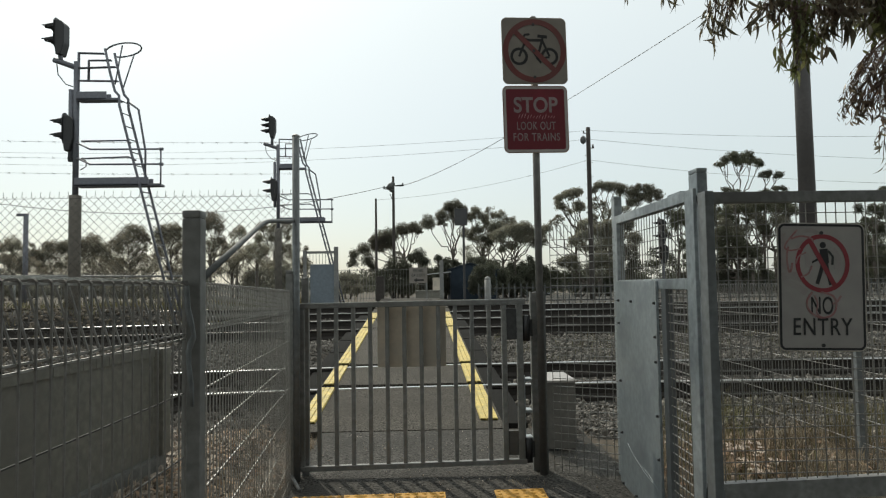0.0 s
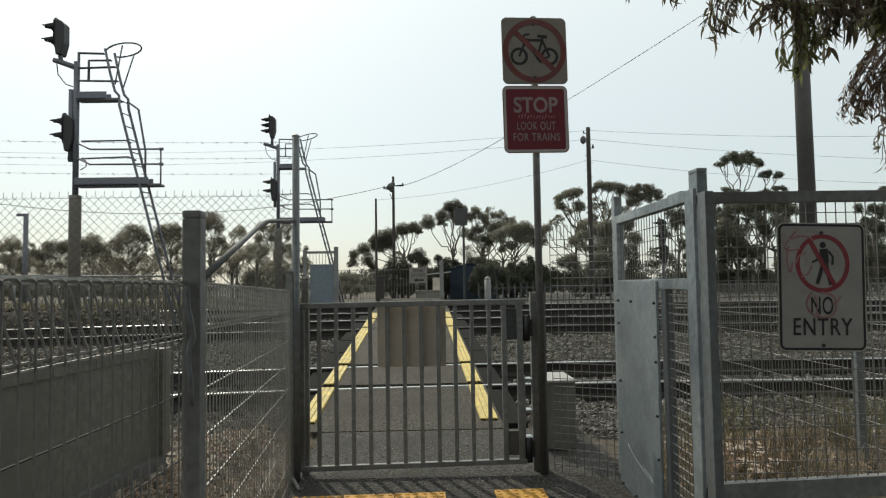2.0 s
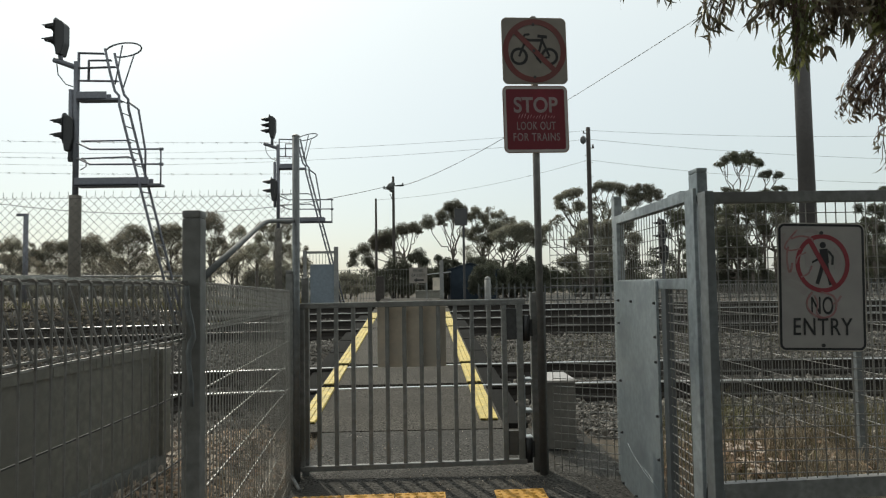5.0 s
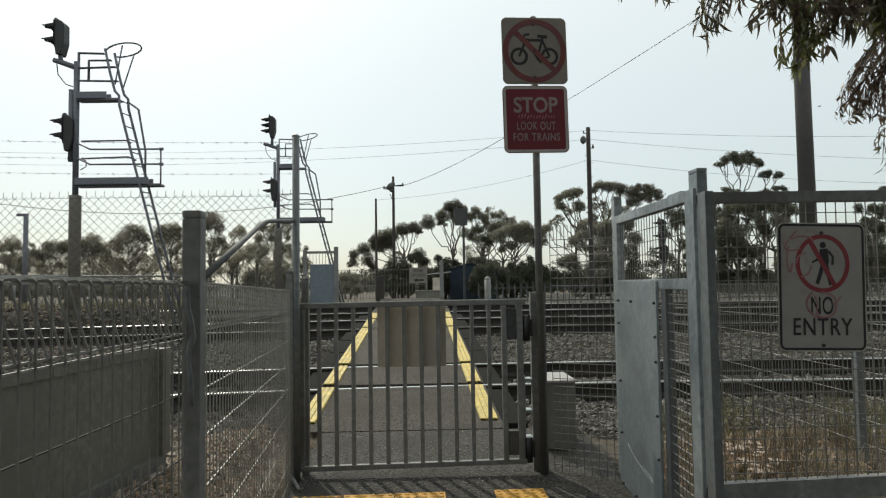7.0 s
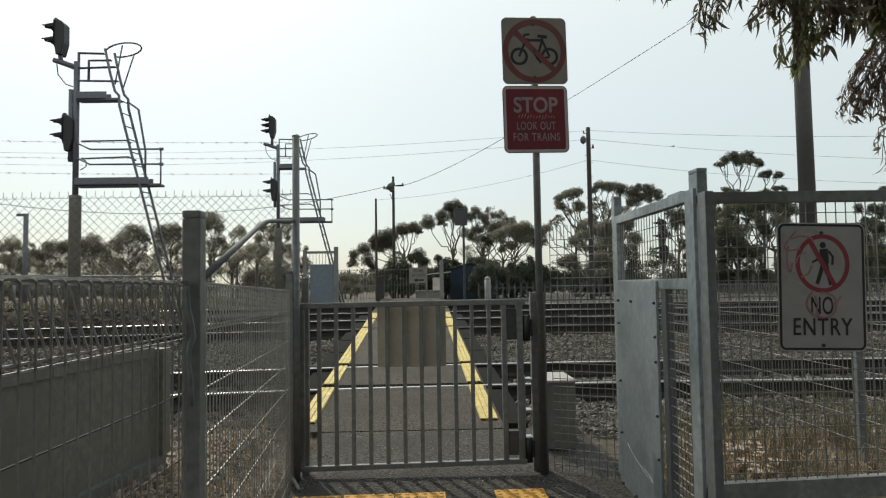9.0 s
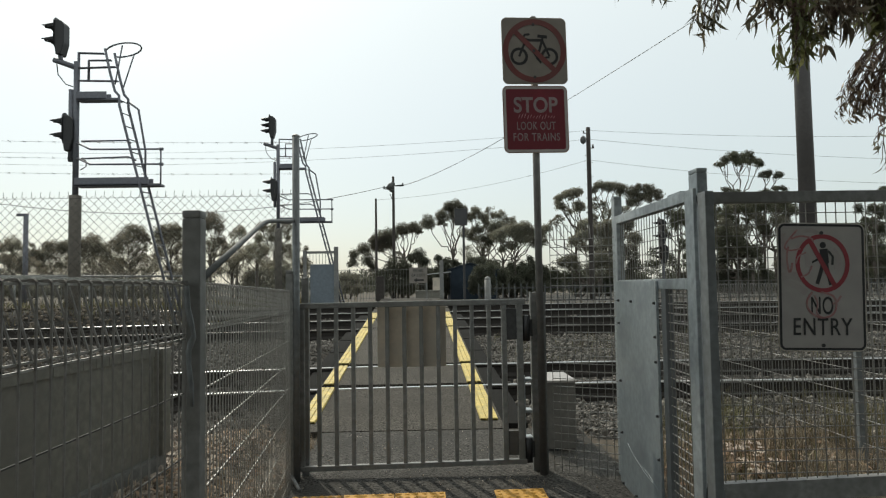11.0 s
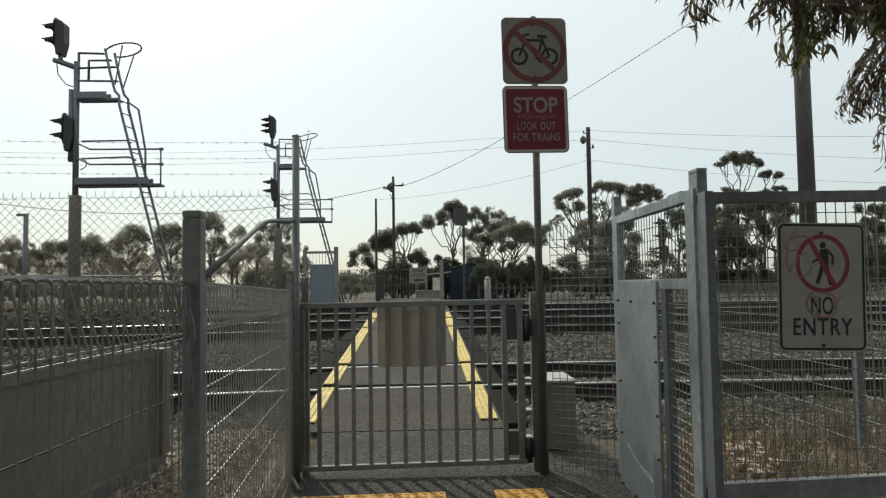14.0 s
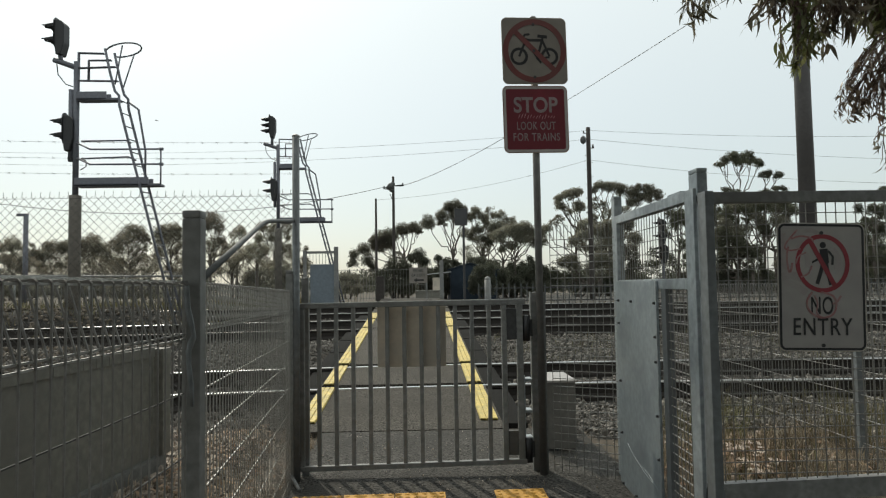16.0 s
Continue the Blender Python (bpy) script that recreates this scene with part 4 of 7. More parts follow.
def signal_head(parent, x, z0, z1, lights, m, visor=1.0):
    bm = bmesh.new()
    side = [(x - 0.05, z1 - 0.02), (x + 0.09, z1 - 0.05), (x + 0.17, z1 - 0.13), (x + 0.17, z0 + 0.26), (x + 0.10, z0), (x - 0.01, z0), (x - 0.05, z0 + 0.30)]
    near, far = [[bm.verts.new((u, y, w)) for u, w in side] for y in (-0.13, 0.13)]
    bm.faces.new(near)
    bm.faces.new(far[::-1])
    for i in range(len(side)):
        bm.faces.new((near[i - 1], near[i], far[i], far[i - 1]))
    bmesh.ops.recalc_face_normals(bm, faces=bm.faces[:])
    bmesh.ops.bevel(bm, geom=bm.edges[:], offset=0.015, segments=1, affect="EDGES")
    head = part("signal_head", bm, BLACK, parent, "black signal head with visors", m=m)
    bm = bmesh.new()
    rounded(bm, 0.32, z1 - z0 - 0.1, 0.15, -0.008, 0.0)
    ob = part("backboard", bm, BLACK, head, m=pose(x - 0.04, 0, (z0 + z1) / 2 + 0.09, 0, 0, -90))
    for i in range(lights):
        z = z1 - 0.17 - i * (z1 - z0 - 0.2) / lights
        bm = bmesh.new()
        hood(bm, x - 0.05, 0, z, visor)
        part("visor", bm, BLACK, head)
        bm = bmesh.new()
        bmesh.ops.create_cone(bm, cap_ends=True, segments=16, radius1=0.09, radius2=0.09, depth=0.02, matrix=Matrix.Translation((x - 0.055, 0, z)) @ pose(0, 0, 0, 0, 90))
        part("lens", bm, LENS, head)
    return head


def signal_mast(x, y, z0, upper, lower, label, dx=0.0, dz=0.0):
    """A mast with two platforms and a ladder towards +x; heights are over the base at z0 = 0.55."""
    t = thing("signal_mast", label, "railway signal", "signal masts", pose(x, y, z0))
    b = -0.55
    def pipe(name, pts, r, mat=MAST, sides=8, lab="", parent=None):
        bm = bmesh.new()
        tube(bm, [(p[0], p[1], p[2] + b) for p in pts], r, sides)
        return part(name, bm, mat, parent or t, lab)
    pipe("mast", [(0, 0, 3.35), (0, 0, 6.42)], 0.062, sides=16)
    pipe("mast_foot", [(0, 0, 0.2), (0, 0, 3.3), (0, 0, 3.45)], 0.125, MAST_FOOT, 16, "thicker brown-grey lower mast section")
    bm = bmesh.new()
    box(bm, -0.3, 0.3, -0.3, 0.3, 0.2 + b, 0.6 + b, 0.02)
    part("footing", bm, CONCRETE, t)
    for z, length, wid in ((5.53, 0.95, 0.13), (3.63, 1.88, 0.15)):
        bm = bmesh.new()
        box(bm, 0.05, length, -wid, wid, z + b, z + 0.05 + b, 0.01)
        box(bm, 0.05, length - 0.25, -wid, -wid + 0.03, z + b, z + 0.19 + b, 0.004)
        box(bm, 0.05, length - 0.25, wid - 0.03, wid, z + b, z + 0.19 + b, 0.004)
        part("platform", bm, MAST, t, "steel maintenance platform")
    pipe("handrail", [(0.05, 0.14, 4.68), (1.02, 0.14, 4.69), (1.14, 0.14, 4.63)], 0.02)
    pipe("handrail", [(0.05, -0.06, 4.60), (0.38, -0.14, 4.44), (1.9, -0.14, 4.43)], 0.02)
    pipe("handrail", [(0.05, 0.14, 4.29), (1.08, 0.14, 4.32), (1.25, 0.14, 4.24)], 0.02)
    pipe("handrail", [(0.05, -0.06, 4.27), (0.38, -0.14, 4.11), (1.9, -0.14, 4.10)], 0.02)
    pipe("rail_post", [(1.9, -0.14, 3.66), (1.9, -0.14, 4.46)], 0.018)
    for z in (4.43, 4.10):
        pipe("rail_clamp", [(1.87, -0.14, z), (1.95, -0.14, z)], 0.035)
    for s in (-0.028, 0.028):
        pipe("handrail", [(0.03, s, 6.0), (0.9, s, 5.98)], 0.016)
        pipe("handrail", [(0.03, s, 6.28), (0.85, s, 6.30)], 0.016)
        pipe("handrail", [(0.03, s, 6.62), (0.60, s, 6.60)], 0.016)
        pipe("rail_post", [(0.04, s, 5.58), (0.04, s, 6.62)], 0.016)
        pipe("rail_post", [(0.26, s, 5.98), (0.26, s, 6.45), (0.75, s, 6.45)], 0.016)
    for s in (-0.15, 0.15):
        off = 0.07 if s > 0 else 0.0
        pipe("ladder_rail", [(0.68 + off, s, 6.66), (0.80 + off, s, 6.1), (0.90 + off, s, 5.72), (0.99 + off, s, 5.62), (1.0 + off, s, 5.40), (1.28 + off, s, 4.3), (1.62 + off, s, 3.0), (2.3 + off, s, 0.4)], 0.029)
        if s > 0:
            pipe("ladder_guard", [(1.0 + off, s, 5.55), (1.22 + off, s, 5.38), (1.38 + off, s, 4.45), (1.38 + off, s, 3.68)], 0.024)
    for i in range(18):
        z = 0.6 + i * 0.29
        xx = 2.3 - (z - 0.4) * 0.2615 if z < 3 else 1.62 - (z - 3.0) * 0.2615
        pipe("rung", [(xx, -0.15, z), (xx + 0.07, 0.15, z)], 0.014, sides=6)
    hoop = [(1.02 + 0.36 * math.cos(a), 0.36 * math.sin(a), 6.68 + 0.1 * math.cos(a)) for a in (radians(v) for v in range(-140, 141, 20))]
    pipe("safety_hoop", hoop, 0.018)
    pipe("hoop_stay", [(1.12, 0.3, 6.68), (0.92, 0.19, 5.85)], 0.016)
    pipe("hoop_stay", [(1.12, -0.3, 6.68), (0.92, -0.19, 5.85)], 0.016)
    pipe("bracket_arm", [(0.02, 0, 6.28), (-0.35, 0, 6.42), (-0.5, 0, 6.47)], 0.06)
    pipe("cable", [(-0.45, 0.02, 6.4), (-0.42, 0.02, 6.15), (-0.25, 0.02, 5.93), (0, 0.1, 5.85)], 0.012, CABLE)
    pipe("cable", [(0.1, 0.05, 4.28), (0.2, 0.05, 4.22), (0.2, 0.05, 4.1), (0.08, 0.05, 4.02)], 0.012, CABLE)
    pipe("head_stub", [(-0.36 + dx, 0, 6.38), (-0.36 + dx, 0, 6.66 + dz)], 0.05)
    pipe("channel", [(-0.12, 0, 4.2), (-0.12, 0, 5.8)], 0.05)
    signal_head(t, -0.40 + dx, 6.56 + dz + b, 7.37 + dz + b, upper, pose(0, 0, 0))
    signal_head(t, -0.19, 4.42 + b, 5.24 + b, lower, pose(0, 0, 0))
    return t


signal_mast(-7.63, 15.0, 0.55, 2, 2, "tall blue-grey signal mast with platforms, ladder and signal heads")
signal_mast(-5.15, 24.0, 0.55, 3, 2, "grey signal mast with a three-light head and ladder", 0.15, 0.1)


# ---- poles and cables ----
def timber_pole(x, y, z0, z1, r0, r1, label, group="power poles"):
    t = thing("utility_pole", label, "utility pole", group, pose(x, y, z0))
    bm = bmesh.new()
    tube(bm, [(0, 0, (z1 - z0) * i / 6) for i in range(7)], r0, 14, r1)
    part("shaft", bm, POLE_WOOD, t)
    return t


def insulator(t, x, z, r=0.05):
    bm = bmesh.new()
    tube(bm, [(x, 0, z), (x, 0, z + 3 * r)], r, 8, r * 0.6)
    tube(bm, [(0, 0, z), (x, 0, z)], r * 0.4, 6)
    part("insulator", bm, DARK_STEEL, t)


pole_a = timber_pole(-2.75, 60, 0.0, 11.04, 0.15, 0.11, "timber pole with cable joints near its top")
bm = bmesh.new()
for dx, z, r in ((-0.2, 10.15, 0.33), (-0.38, 10.05, 0.24), (-0.05, 10.35, 0.22), (-0.15, 9.85, 0.22)):
    bmesh.ops.create_icosphere(bm, subdivisions=2, radius=r, matrix=Matrix.Translation((dx, -0.14, z)))
tube(bm, [(-0.75, 0, 10.05), (0, -0.05, 10.2), (0.85, 0, 10.3)], 0.05, 6)
tube(bm, [(-0.3, -0.1, 9.5), (-0.1, -0.2, 9.0), (0.02, -0.13, 8.7)], 0.03, 6)
part("cable_joint", bm, GALV_DULL, pole_a, "grey lumpy cable joint")
insulator(pole_a, -0.8, 9.95, 0.09)
insulator(pole_a, 0.85, 10.2, 0.09)
timber_pole(-4.3, 60, 0.0, 9.1, 0.13, 0.09, "bare dark timber pole")
pole_c = timber_pole(11.05, 45, 0.2, 11.8, 0.18, 0.14, "dark timber pole with insulators")
insulator(pole_c, -0.35, 10.7, 0.09)
insulator(pole_c, 0.3, 10.2, 0.08)
insulator(pole_c, -0.3, 11.2, 0.06)
bm = bmesh.new()
bmesh.ops.create_icosphere(bm, subdivisions=2, radius=0.24, matrix=Matrix.Translation((-0.36, -0.05, 10.75)) @ Matrix.Diagonal((0.85, 1, 1.2, 1)))
part("cable_joint", bm, GALV_DULL, pole_c, "grey rounded cable joint")
for i in range(13):
    side = -1 if i % 2 else 1
    bm = bmesh.new()
    tube(bm, [(0.1 * side, -0.05, 4.4 + 0.48 * i), (0.27 * side, -0.05, 4.42 + 0.48 * i)], 0.016, 5)
    part("climbing_peg", bm, DARK_STEEL, pole_c)
tall = thing("lighting_pole", "thick smooth grey steel pole beside the tracks", "pole", "", pose(6.247, 10.9, 0.2))
bm = bmesh.new()
tube(bm, [(0, 0, 0), (0, 0, 9.5)], 0.139, 24, 0.102)
part("shaft", bm, POLE_STEEL, tall)


def cable(a, b, sag, r, label="thin black overhead cable between poles", r1=None):
    a, b = Vector(a), Vector(b)
    bm = bmesh.new()
    tube(bm, [a.lerp(b, i / 16) - Vector((0, 0, sag * 4 * (i / 16) * (1 - i / 16))) for i in range(17)], r, 5, r1 or r)
    ob = part("overhead_cable", bm, CABLE)
    return tagged(ob, label, "cable", "overhead cables")


def twisted_cable(a, b, sag, r0, r1, label, turns=150):
    """Two strands wound round each other along a sagging line."""
    a, b = Vector(a), Vector(b)
    n = turns * 6
    bm = bmesh.new()
    for phase in (0.0, math.pi):
        pts = []
        for i in range(n + 1):
            u = i / n
            r = r0 + (r1 - r0) * u
            w = 2 * math.pi * turns * u ** 0.8 + phase
            pts.append(a.lerp(b, u) + Vector((r * math.cos(w), 0, r * math.sin(w) - sag * 4 * u * (1 - u))))
        tube(bm, pts, r0 * 0.8, 4, r1 * 0.8)
    return tagged(part("overhead_cable", bm, CABLE), label, "cable", "overhead cables")


twisted_cable((-1.9, 60, 10.25), (6.4, 10.9, 6.88), 0.56, 0.017, 0.0042, "stranded black overhead cable sagging from a timber pole")
cable((-3.6, 60, 10.1), (-40, 52, 9.5), 2.25, 0.025)
cable((11.0, 45, 11.6), (-40, 48, 11.6), 0.9, 0.009)
cable((11.0, 45, 11.0), (-40, 48, 10.8), 1.0, 0.009)
cable((11.1, 45, 11.6), (45, 44, 11.2), 0.5, 0.009)
cable((11.1, 45, 11.0), (45, 44, 9.0), 0.5, 0.009)
cable((11.0, 45, 9.6), (-4.2, 60, 9.0), 0.5, 0.009)
cable((11.1, 45, 9.6), (30, 40, 7.0), 0.3, 0.009)

# ---- far side of the crossing ----
far_gate = placed("far_gate", "grey-blue sheeted gate between posts across the tracks", "gate", (-2.9, 19.6, 0.62))
block("post", GALV, far_gate, -3.5, -3.4, 19.55, 19.65, 0.5, 2.42, 0.01)
block("post", GALV, far_gate, -2.62, -2.5, 19.55, 19.65, 0.5, 2.52, 0.01)
block("top_rail", GALV, far_gate, -3.4, -2.62, 19.58, 19.62, 2.33, 2.40, 0.006)
block("sheet", BOX_BLUE, far_gate, -3.3, -2.62, 19.59, 19.6, 0.62, 2.02, 0.003)
put_wires("mesh", [((-3.4 + 0.09 * i, 19.6, 2.02), (-3.4 + 0.09 * i, 19.6, 2.33)) for i in range(1, 9)], 0.008, WIRE, far_gate)
exit_sign = placed("exit_sign", "small white gate sign with a black arrow", "sign", (-0.2, 20.0, 0.64))
block("plate", SIGN_GREY, exit_sign, -0.48, 0.05, 20.0, 20.01, 1.44, 1.9, 0.003)
bm = bmesh.new()
strip(bm, [(-0.30, 1.53), (-0.05, 1.53)], 0.045, 19.992, 19.999)
strip(bm, [(-0.26, 1.57), (-0.34, 1.53), (-0.26, 1.49)], 0.03, 19.99, 19.999)
put("arrow", bm, SIGN_BLACK, exit_sign)
for words, z, size in (("ESCAPE", 1.80, 0.12), ("GATE EXIT", 1.67, 0.115)):
    ob = letters(words, size, DARK_STEEL, exit_sign, Matrix.Translation((-0.215, 19.996, z)) @ pose(0, 0, 0, 90) @ Matrix.Diagonal((0.72, 1, 1, 1)), "lettering")
    ob.matrix_parent_inverse = exit_sign.matrix_basis.inverted()
block("post", GALV, exit_sign, -0.0, 0.05, 20.02, 20.07, 0.6, 1.9, 0.004)
relay = placed("relay_cabinet", "low grey relay cabinet beyond the tracks", "cabinet", (0.0, 24, 0.66))
block("body", BOX_GREY, relay, -0.35, 0.5, 23.8, 24.4, 0.66, 1.16, 0.02)
block("lid", BOX_GREY, relay, -0.38, 0.53, 23.77, 24.43, 1.16, 1.2, 0.01)
bollard = placed("far_post", "thick rounded grey steel post across the tracks", "post", (1.6, 17.6, 0.5), "fence posts")
bm = bmesh.new()
tube(bm, [(1.6, 17.6, 0.5), (1.6, 17.6, 1.5)], 0.078, 16)
put("shaft", bm, GALV, bollard)
bm = bmesh.new()
bmesh.ops.create_uvsphere(bm, u_segments=16, v_segments=8, radius=0.08, matrix=Matrix.Translation((1.6, 17.6, 1.5)))
put("cap", bm, GALV, bollard)
post("far_post", 0.47, 20.0, 0.11, 0.6, 2.09, label="square grey steel post across the tracks")
post("far_post", -1.36, 20.5, 0.22, 0.6, 1.66, POLE_WOOD, label="dark timber gate post across the tracks")
brd = placed("notice_board", "black square board on a slim pole", "signal board", (1.75, 30, 0.5))
block("board", DARK_STEEL, brd, 1.32, 1.88, 30, 30.08, 4.0, 4.75, 0.02)
block("pole", DARK_STEEL, brd, 1.66, 1.76, 30.02, 30.1, 0.45, 4.0, 0.01)

palisade = placed("palisade_fence", "dark steel palisade fence beyond the tracks", "fence", (6, 22.5, 0.65))
pale = bmesh.new()
box(pale, -0.017, 0.017, -0.008, 0.008, 0, 0.72, 0)
bmesh.ops.create_cone(pale, cap_ends=True, segments=4, radius1=0.022, radius2=0.0, depth=0.07, matrix=Matrix.Translation((0, 0, 0.755)))
pale = mesh_of("pale", pale, GALV_DULL)
for i in range(0, 110):
    x = 1.75 + 0.2 * i
    ob = part("pale", pale, GALV_DULL, palisade, m=Matrix.Translation((x, 22.5, 0.62)))
    ob.matrix_parent_inverse = palisade.matrix_basis.inverted()
for z in (0.8, 1.22):
    block("rail", DARK_STEEL, palisade, 1.7, 23.8, 22.51, 22.54, z, z + 0.04, 0.003)
far_fence = placed("wire_fence", "fine grey wire fence beyond the tracks", "fence", (-6, 24.5, 0.66))
pairs = [((-14 + 0.11 * i, 24.5, 0.62), (-14 + 0.11 * i, 24.5, 2.0)) for i in range(128)]
pairs += [((-14, 24.5, z), (0, 24.5, z)) for z in (0.8, 1.4, 1.95)]
put_wires("mesh", pairs, 0.008, WIRE, far_fence)

shed = placed("blue_shed", "dark blue sheet-metal shed with a pitched roof", "shed", (4.2, 62, 0.0))
bm = bmesh.new()
outline = [(2.2, 0.0), (2.2, 2.7), (3.9, 3.2), (6.3, 2.6), (6.3, 0.0)]
lo = [bm.verts.new((x, 60, z)) for x, z in outline]
hi = [bm.verts.new((x, 68, z)) for x, z in outline]
for i in range(5):
    j = (i + 1) % 5
    bm.faces.new((lo[i], lo[j], hi[j], hi[i]))
bm.faces.new(lo[::-1])
bm.faces.new(hi)
put("wall", bm, SHED_BLUE, shed)
bm = bmesh.new()
for x0, z0, x1, z1 in ((2.0, 2.66, 3.9, 3.22), (3.9, 3.22, 6.5, 2.57)):
    v = [bm.verts.new(c) for c in ((x0, 59.8, z0 + 0.03), (x1, 59.8, z1 + 0.03), (x1, 68.2, z1 + 0.03), (x0, 68.2, z0 + 0.03), (x0, 59.8, z0 + 0.1), (x1, 59.8, z1 + 0.1), (x1, 68.2, z1 + 0.1), (x0, 68.2, z0 + 0.1))]
    for f in ((3, 2, 1, 0), (4, 5, 6, 7), (0, 1, 5, 4), (1, 2, 6, 5), (2, 3, 7, 6), (3, 0, 4, 7)):
        bm.faces.new([v[i] for i in f])
put("roof", bm, SHED_BLUE, shed)
house = placed("white_shed", "small pale shed with a bright low roof", "shed", (0.9, 58, 0.0))
block("wall", ALU, house, 0.6, 1.3, 56, 60, 0.0, 2.0, 0.02)
bm = bmesh.new()
v = [bm.verts.new(c) for c in ((-0.1, 55.6, 2.22), (2.1, 55.6, 2.42), (2.1, 60.4, 2.5), (-0.1, 60.4, 2.3), (-0.1, 55.6, 2.28), (2.1, 55.6, 2.48), (2.1, 60.4, 2.56), (-0.1, 60.4, 2.36))]
for f in ((3, 2, 1, 0), (4, 5, 6, 7), (0, 1, 5, 4), (1, 2, 6, 5), (2, 3, 7, 6), (3, 0, 4, 7)):
    bm.faces.new([v[i] for i in f])
put("roof", bm, SHED_ROOF, house, "bright metal roof")

yard_rail = placed("yard_rail", "low pale pipe rail along the far yard", "railing", (-11, 30, 0.6))
bm = bmesh.new()
tube(bm, [(-19.5, 30, 2.08), (-9.8, 30, 1.92)], 0.045, 8)
put("rail", bm, GALV, yard_rail)
bm = bmesh.new()
tube(bm, [(-19.5, 30, 1.78), (-9.8, 30, 1.66)], 0.03, 8)
put("rail", bm, GALV, yard_rail)
for i in range(7):
    x = -19.4 + 1.6 * i
    bm = bmesh.new()
    tube(bm, [(x, 30, 0.4), (x, 30, 2.07 - 0.0165 * (x + 19.5))], 0.04, 8)
    put("post", bm, GALV, yard_rail)

small_sig = thing("signal_post", "black signal heads on a slim post beyond the tracks", "railway signal", "", pose(7.75, 22.0, 0.6))
bm = bmesh.new()
tube(bm, [(0, 0, 0), (0, 0, 2.6)], 0.05, 10)
part("post", bm, MAST, small_sig)
signal_head(small_sig, -0.02, 1.38, 2.02, 3, pose(0, 0, 0), 0.62)
signal_head(small_sig, -0.05, 2.0, 2.42, 1, pose(0, 0, 0), 0.62)
signal_head(small_sig, -0.05, 2.42, 2.84, 1, pose(0, 0, 0), 0.62)
lamp = thing("street_lamp", "far slim street lamp", "street lamp", "", pose(-23.15, 40, 0.7))
bm = bmesh.new()
tube(bm, [(0, 0, 0), (0, 0, 5.1)], 0.16, 10, 0.13)
part("column", bm, MAST, lamp)
bm = bmesh.new()
box(bm, -0.5, 0.1, -0.12, 0.12, 5.05, 5.2, 0.03)
part("head", bm, MAST, lamp)


# ---- trees ----
def leaf_cloud(rng, clumps, size, density, squash=1.0):
    """Many small leaf sprays filling flattened clumps, denser at their rims; returns vertices and faces."""
    parts = []
    for cx, cz, rx, rz, cy in clumps:
        m = 0.5 * (rx + rz)
        k = max(9, int(7 * rx / max(rz, 0.3) + 6))
        d = rng.normal(size=(k, 3)) + np.array((0, 0, 0.25))
        d /= np.linalg.norm(d, axis=1, keepdims=True)
        rr = rng.uniform(0.35, 1.0, (k, 1)) ** 0.5 * 0.8
        blobs = np.array((cx, cy, cz)) + d * rr * np.array((rx, rx * 0.8, rz))
        n = max(3, int(density * rx * (rx * 0.8 + rz)))
        e = rng.normal(size=(n, 3))
        e /= np.linalg.norm(e, axis=1, keepdims=True)
        reach = m * 0.42 * rng.uniform(0.6, 1.25, (k, 1))
        pick = rng.integers(k, size=n)
        p = blobs[pick] + e * reach[pick] * rng.uniform(0.15, 1.0, (n, 1)) ** 0.45 * np.array((1, 1, 0.85)) + rng.normal(size=(n, 3)) * 0.09 * m
        q = np.repeat(p, 3, axis=0) + rng.normal(size=(3 * n, 3)) * size * 0.8
        a = rng.normal(size=(3 * n, 3)) - np.array((0, 0, 0.8))
        a /= np.linalg.norm(a, axis=1, keepdims=True)
        b = np.cross(a, rng.normal(size=(3 * n, 3)))
        b /= np.linalg.norm(b, axis=1, keepdims=True)
        s = size * rng.uniform(0.5, 1.1, (3 * n, 1))
        parts.append(np.stack((q + a * s, q + b * s * 0.3, q - a * s, q - b * s * 0.3), axis=1).reshape(-1, 3))
    verts = np.concatenate(parts)
    return verts, np.arange(len(verts)).reshape(-1, 4)


TREE_SEED = [11]


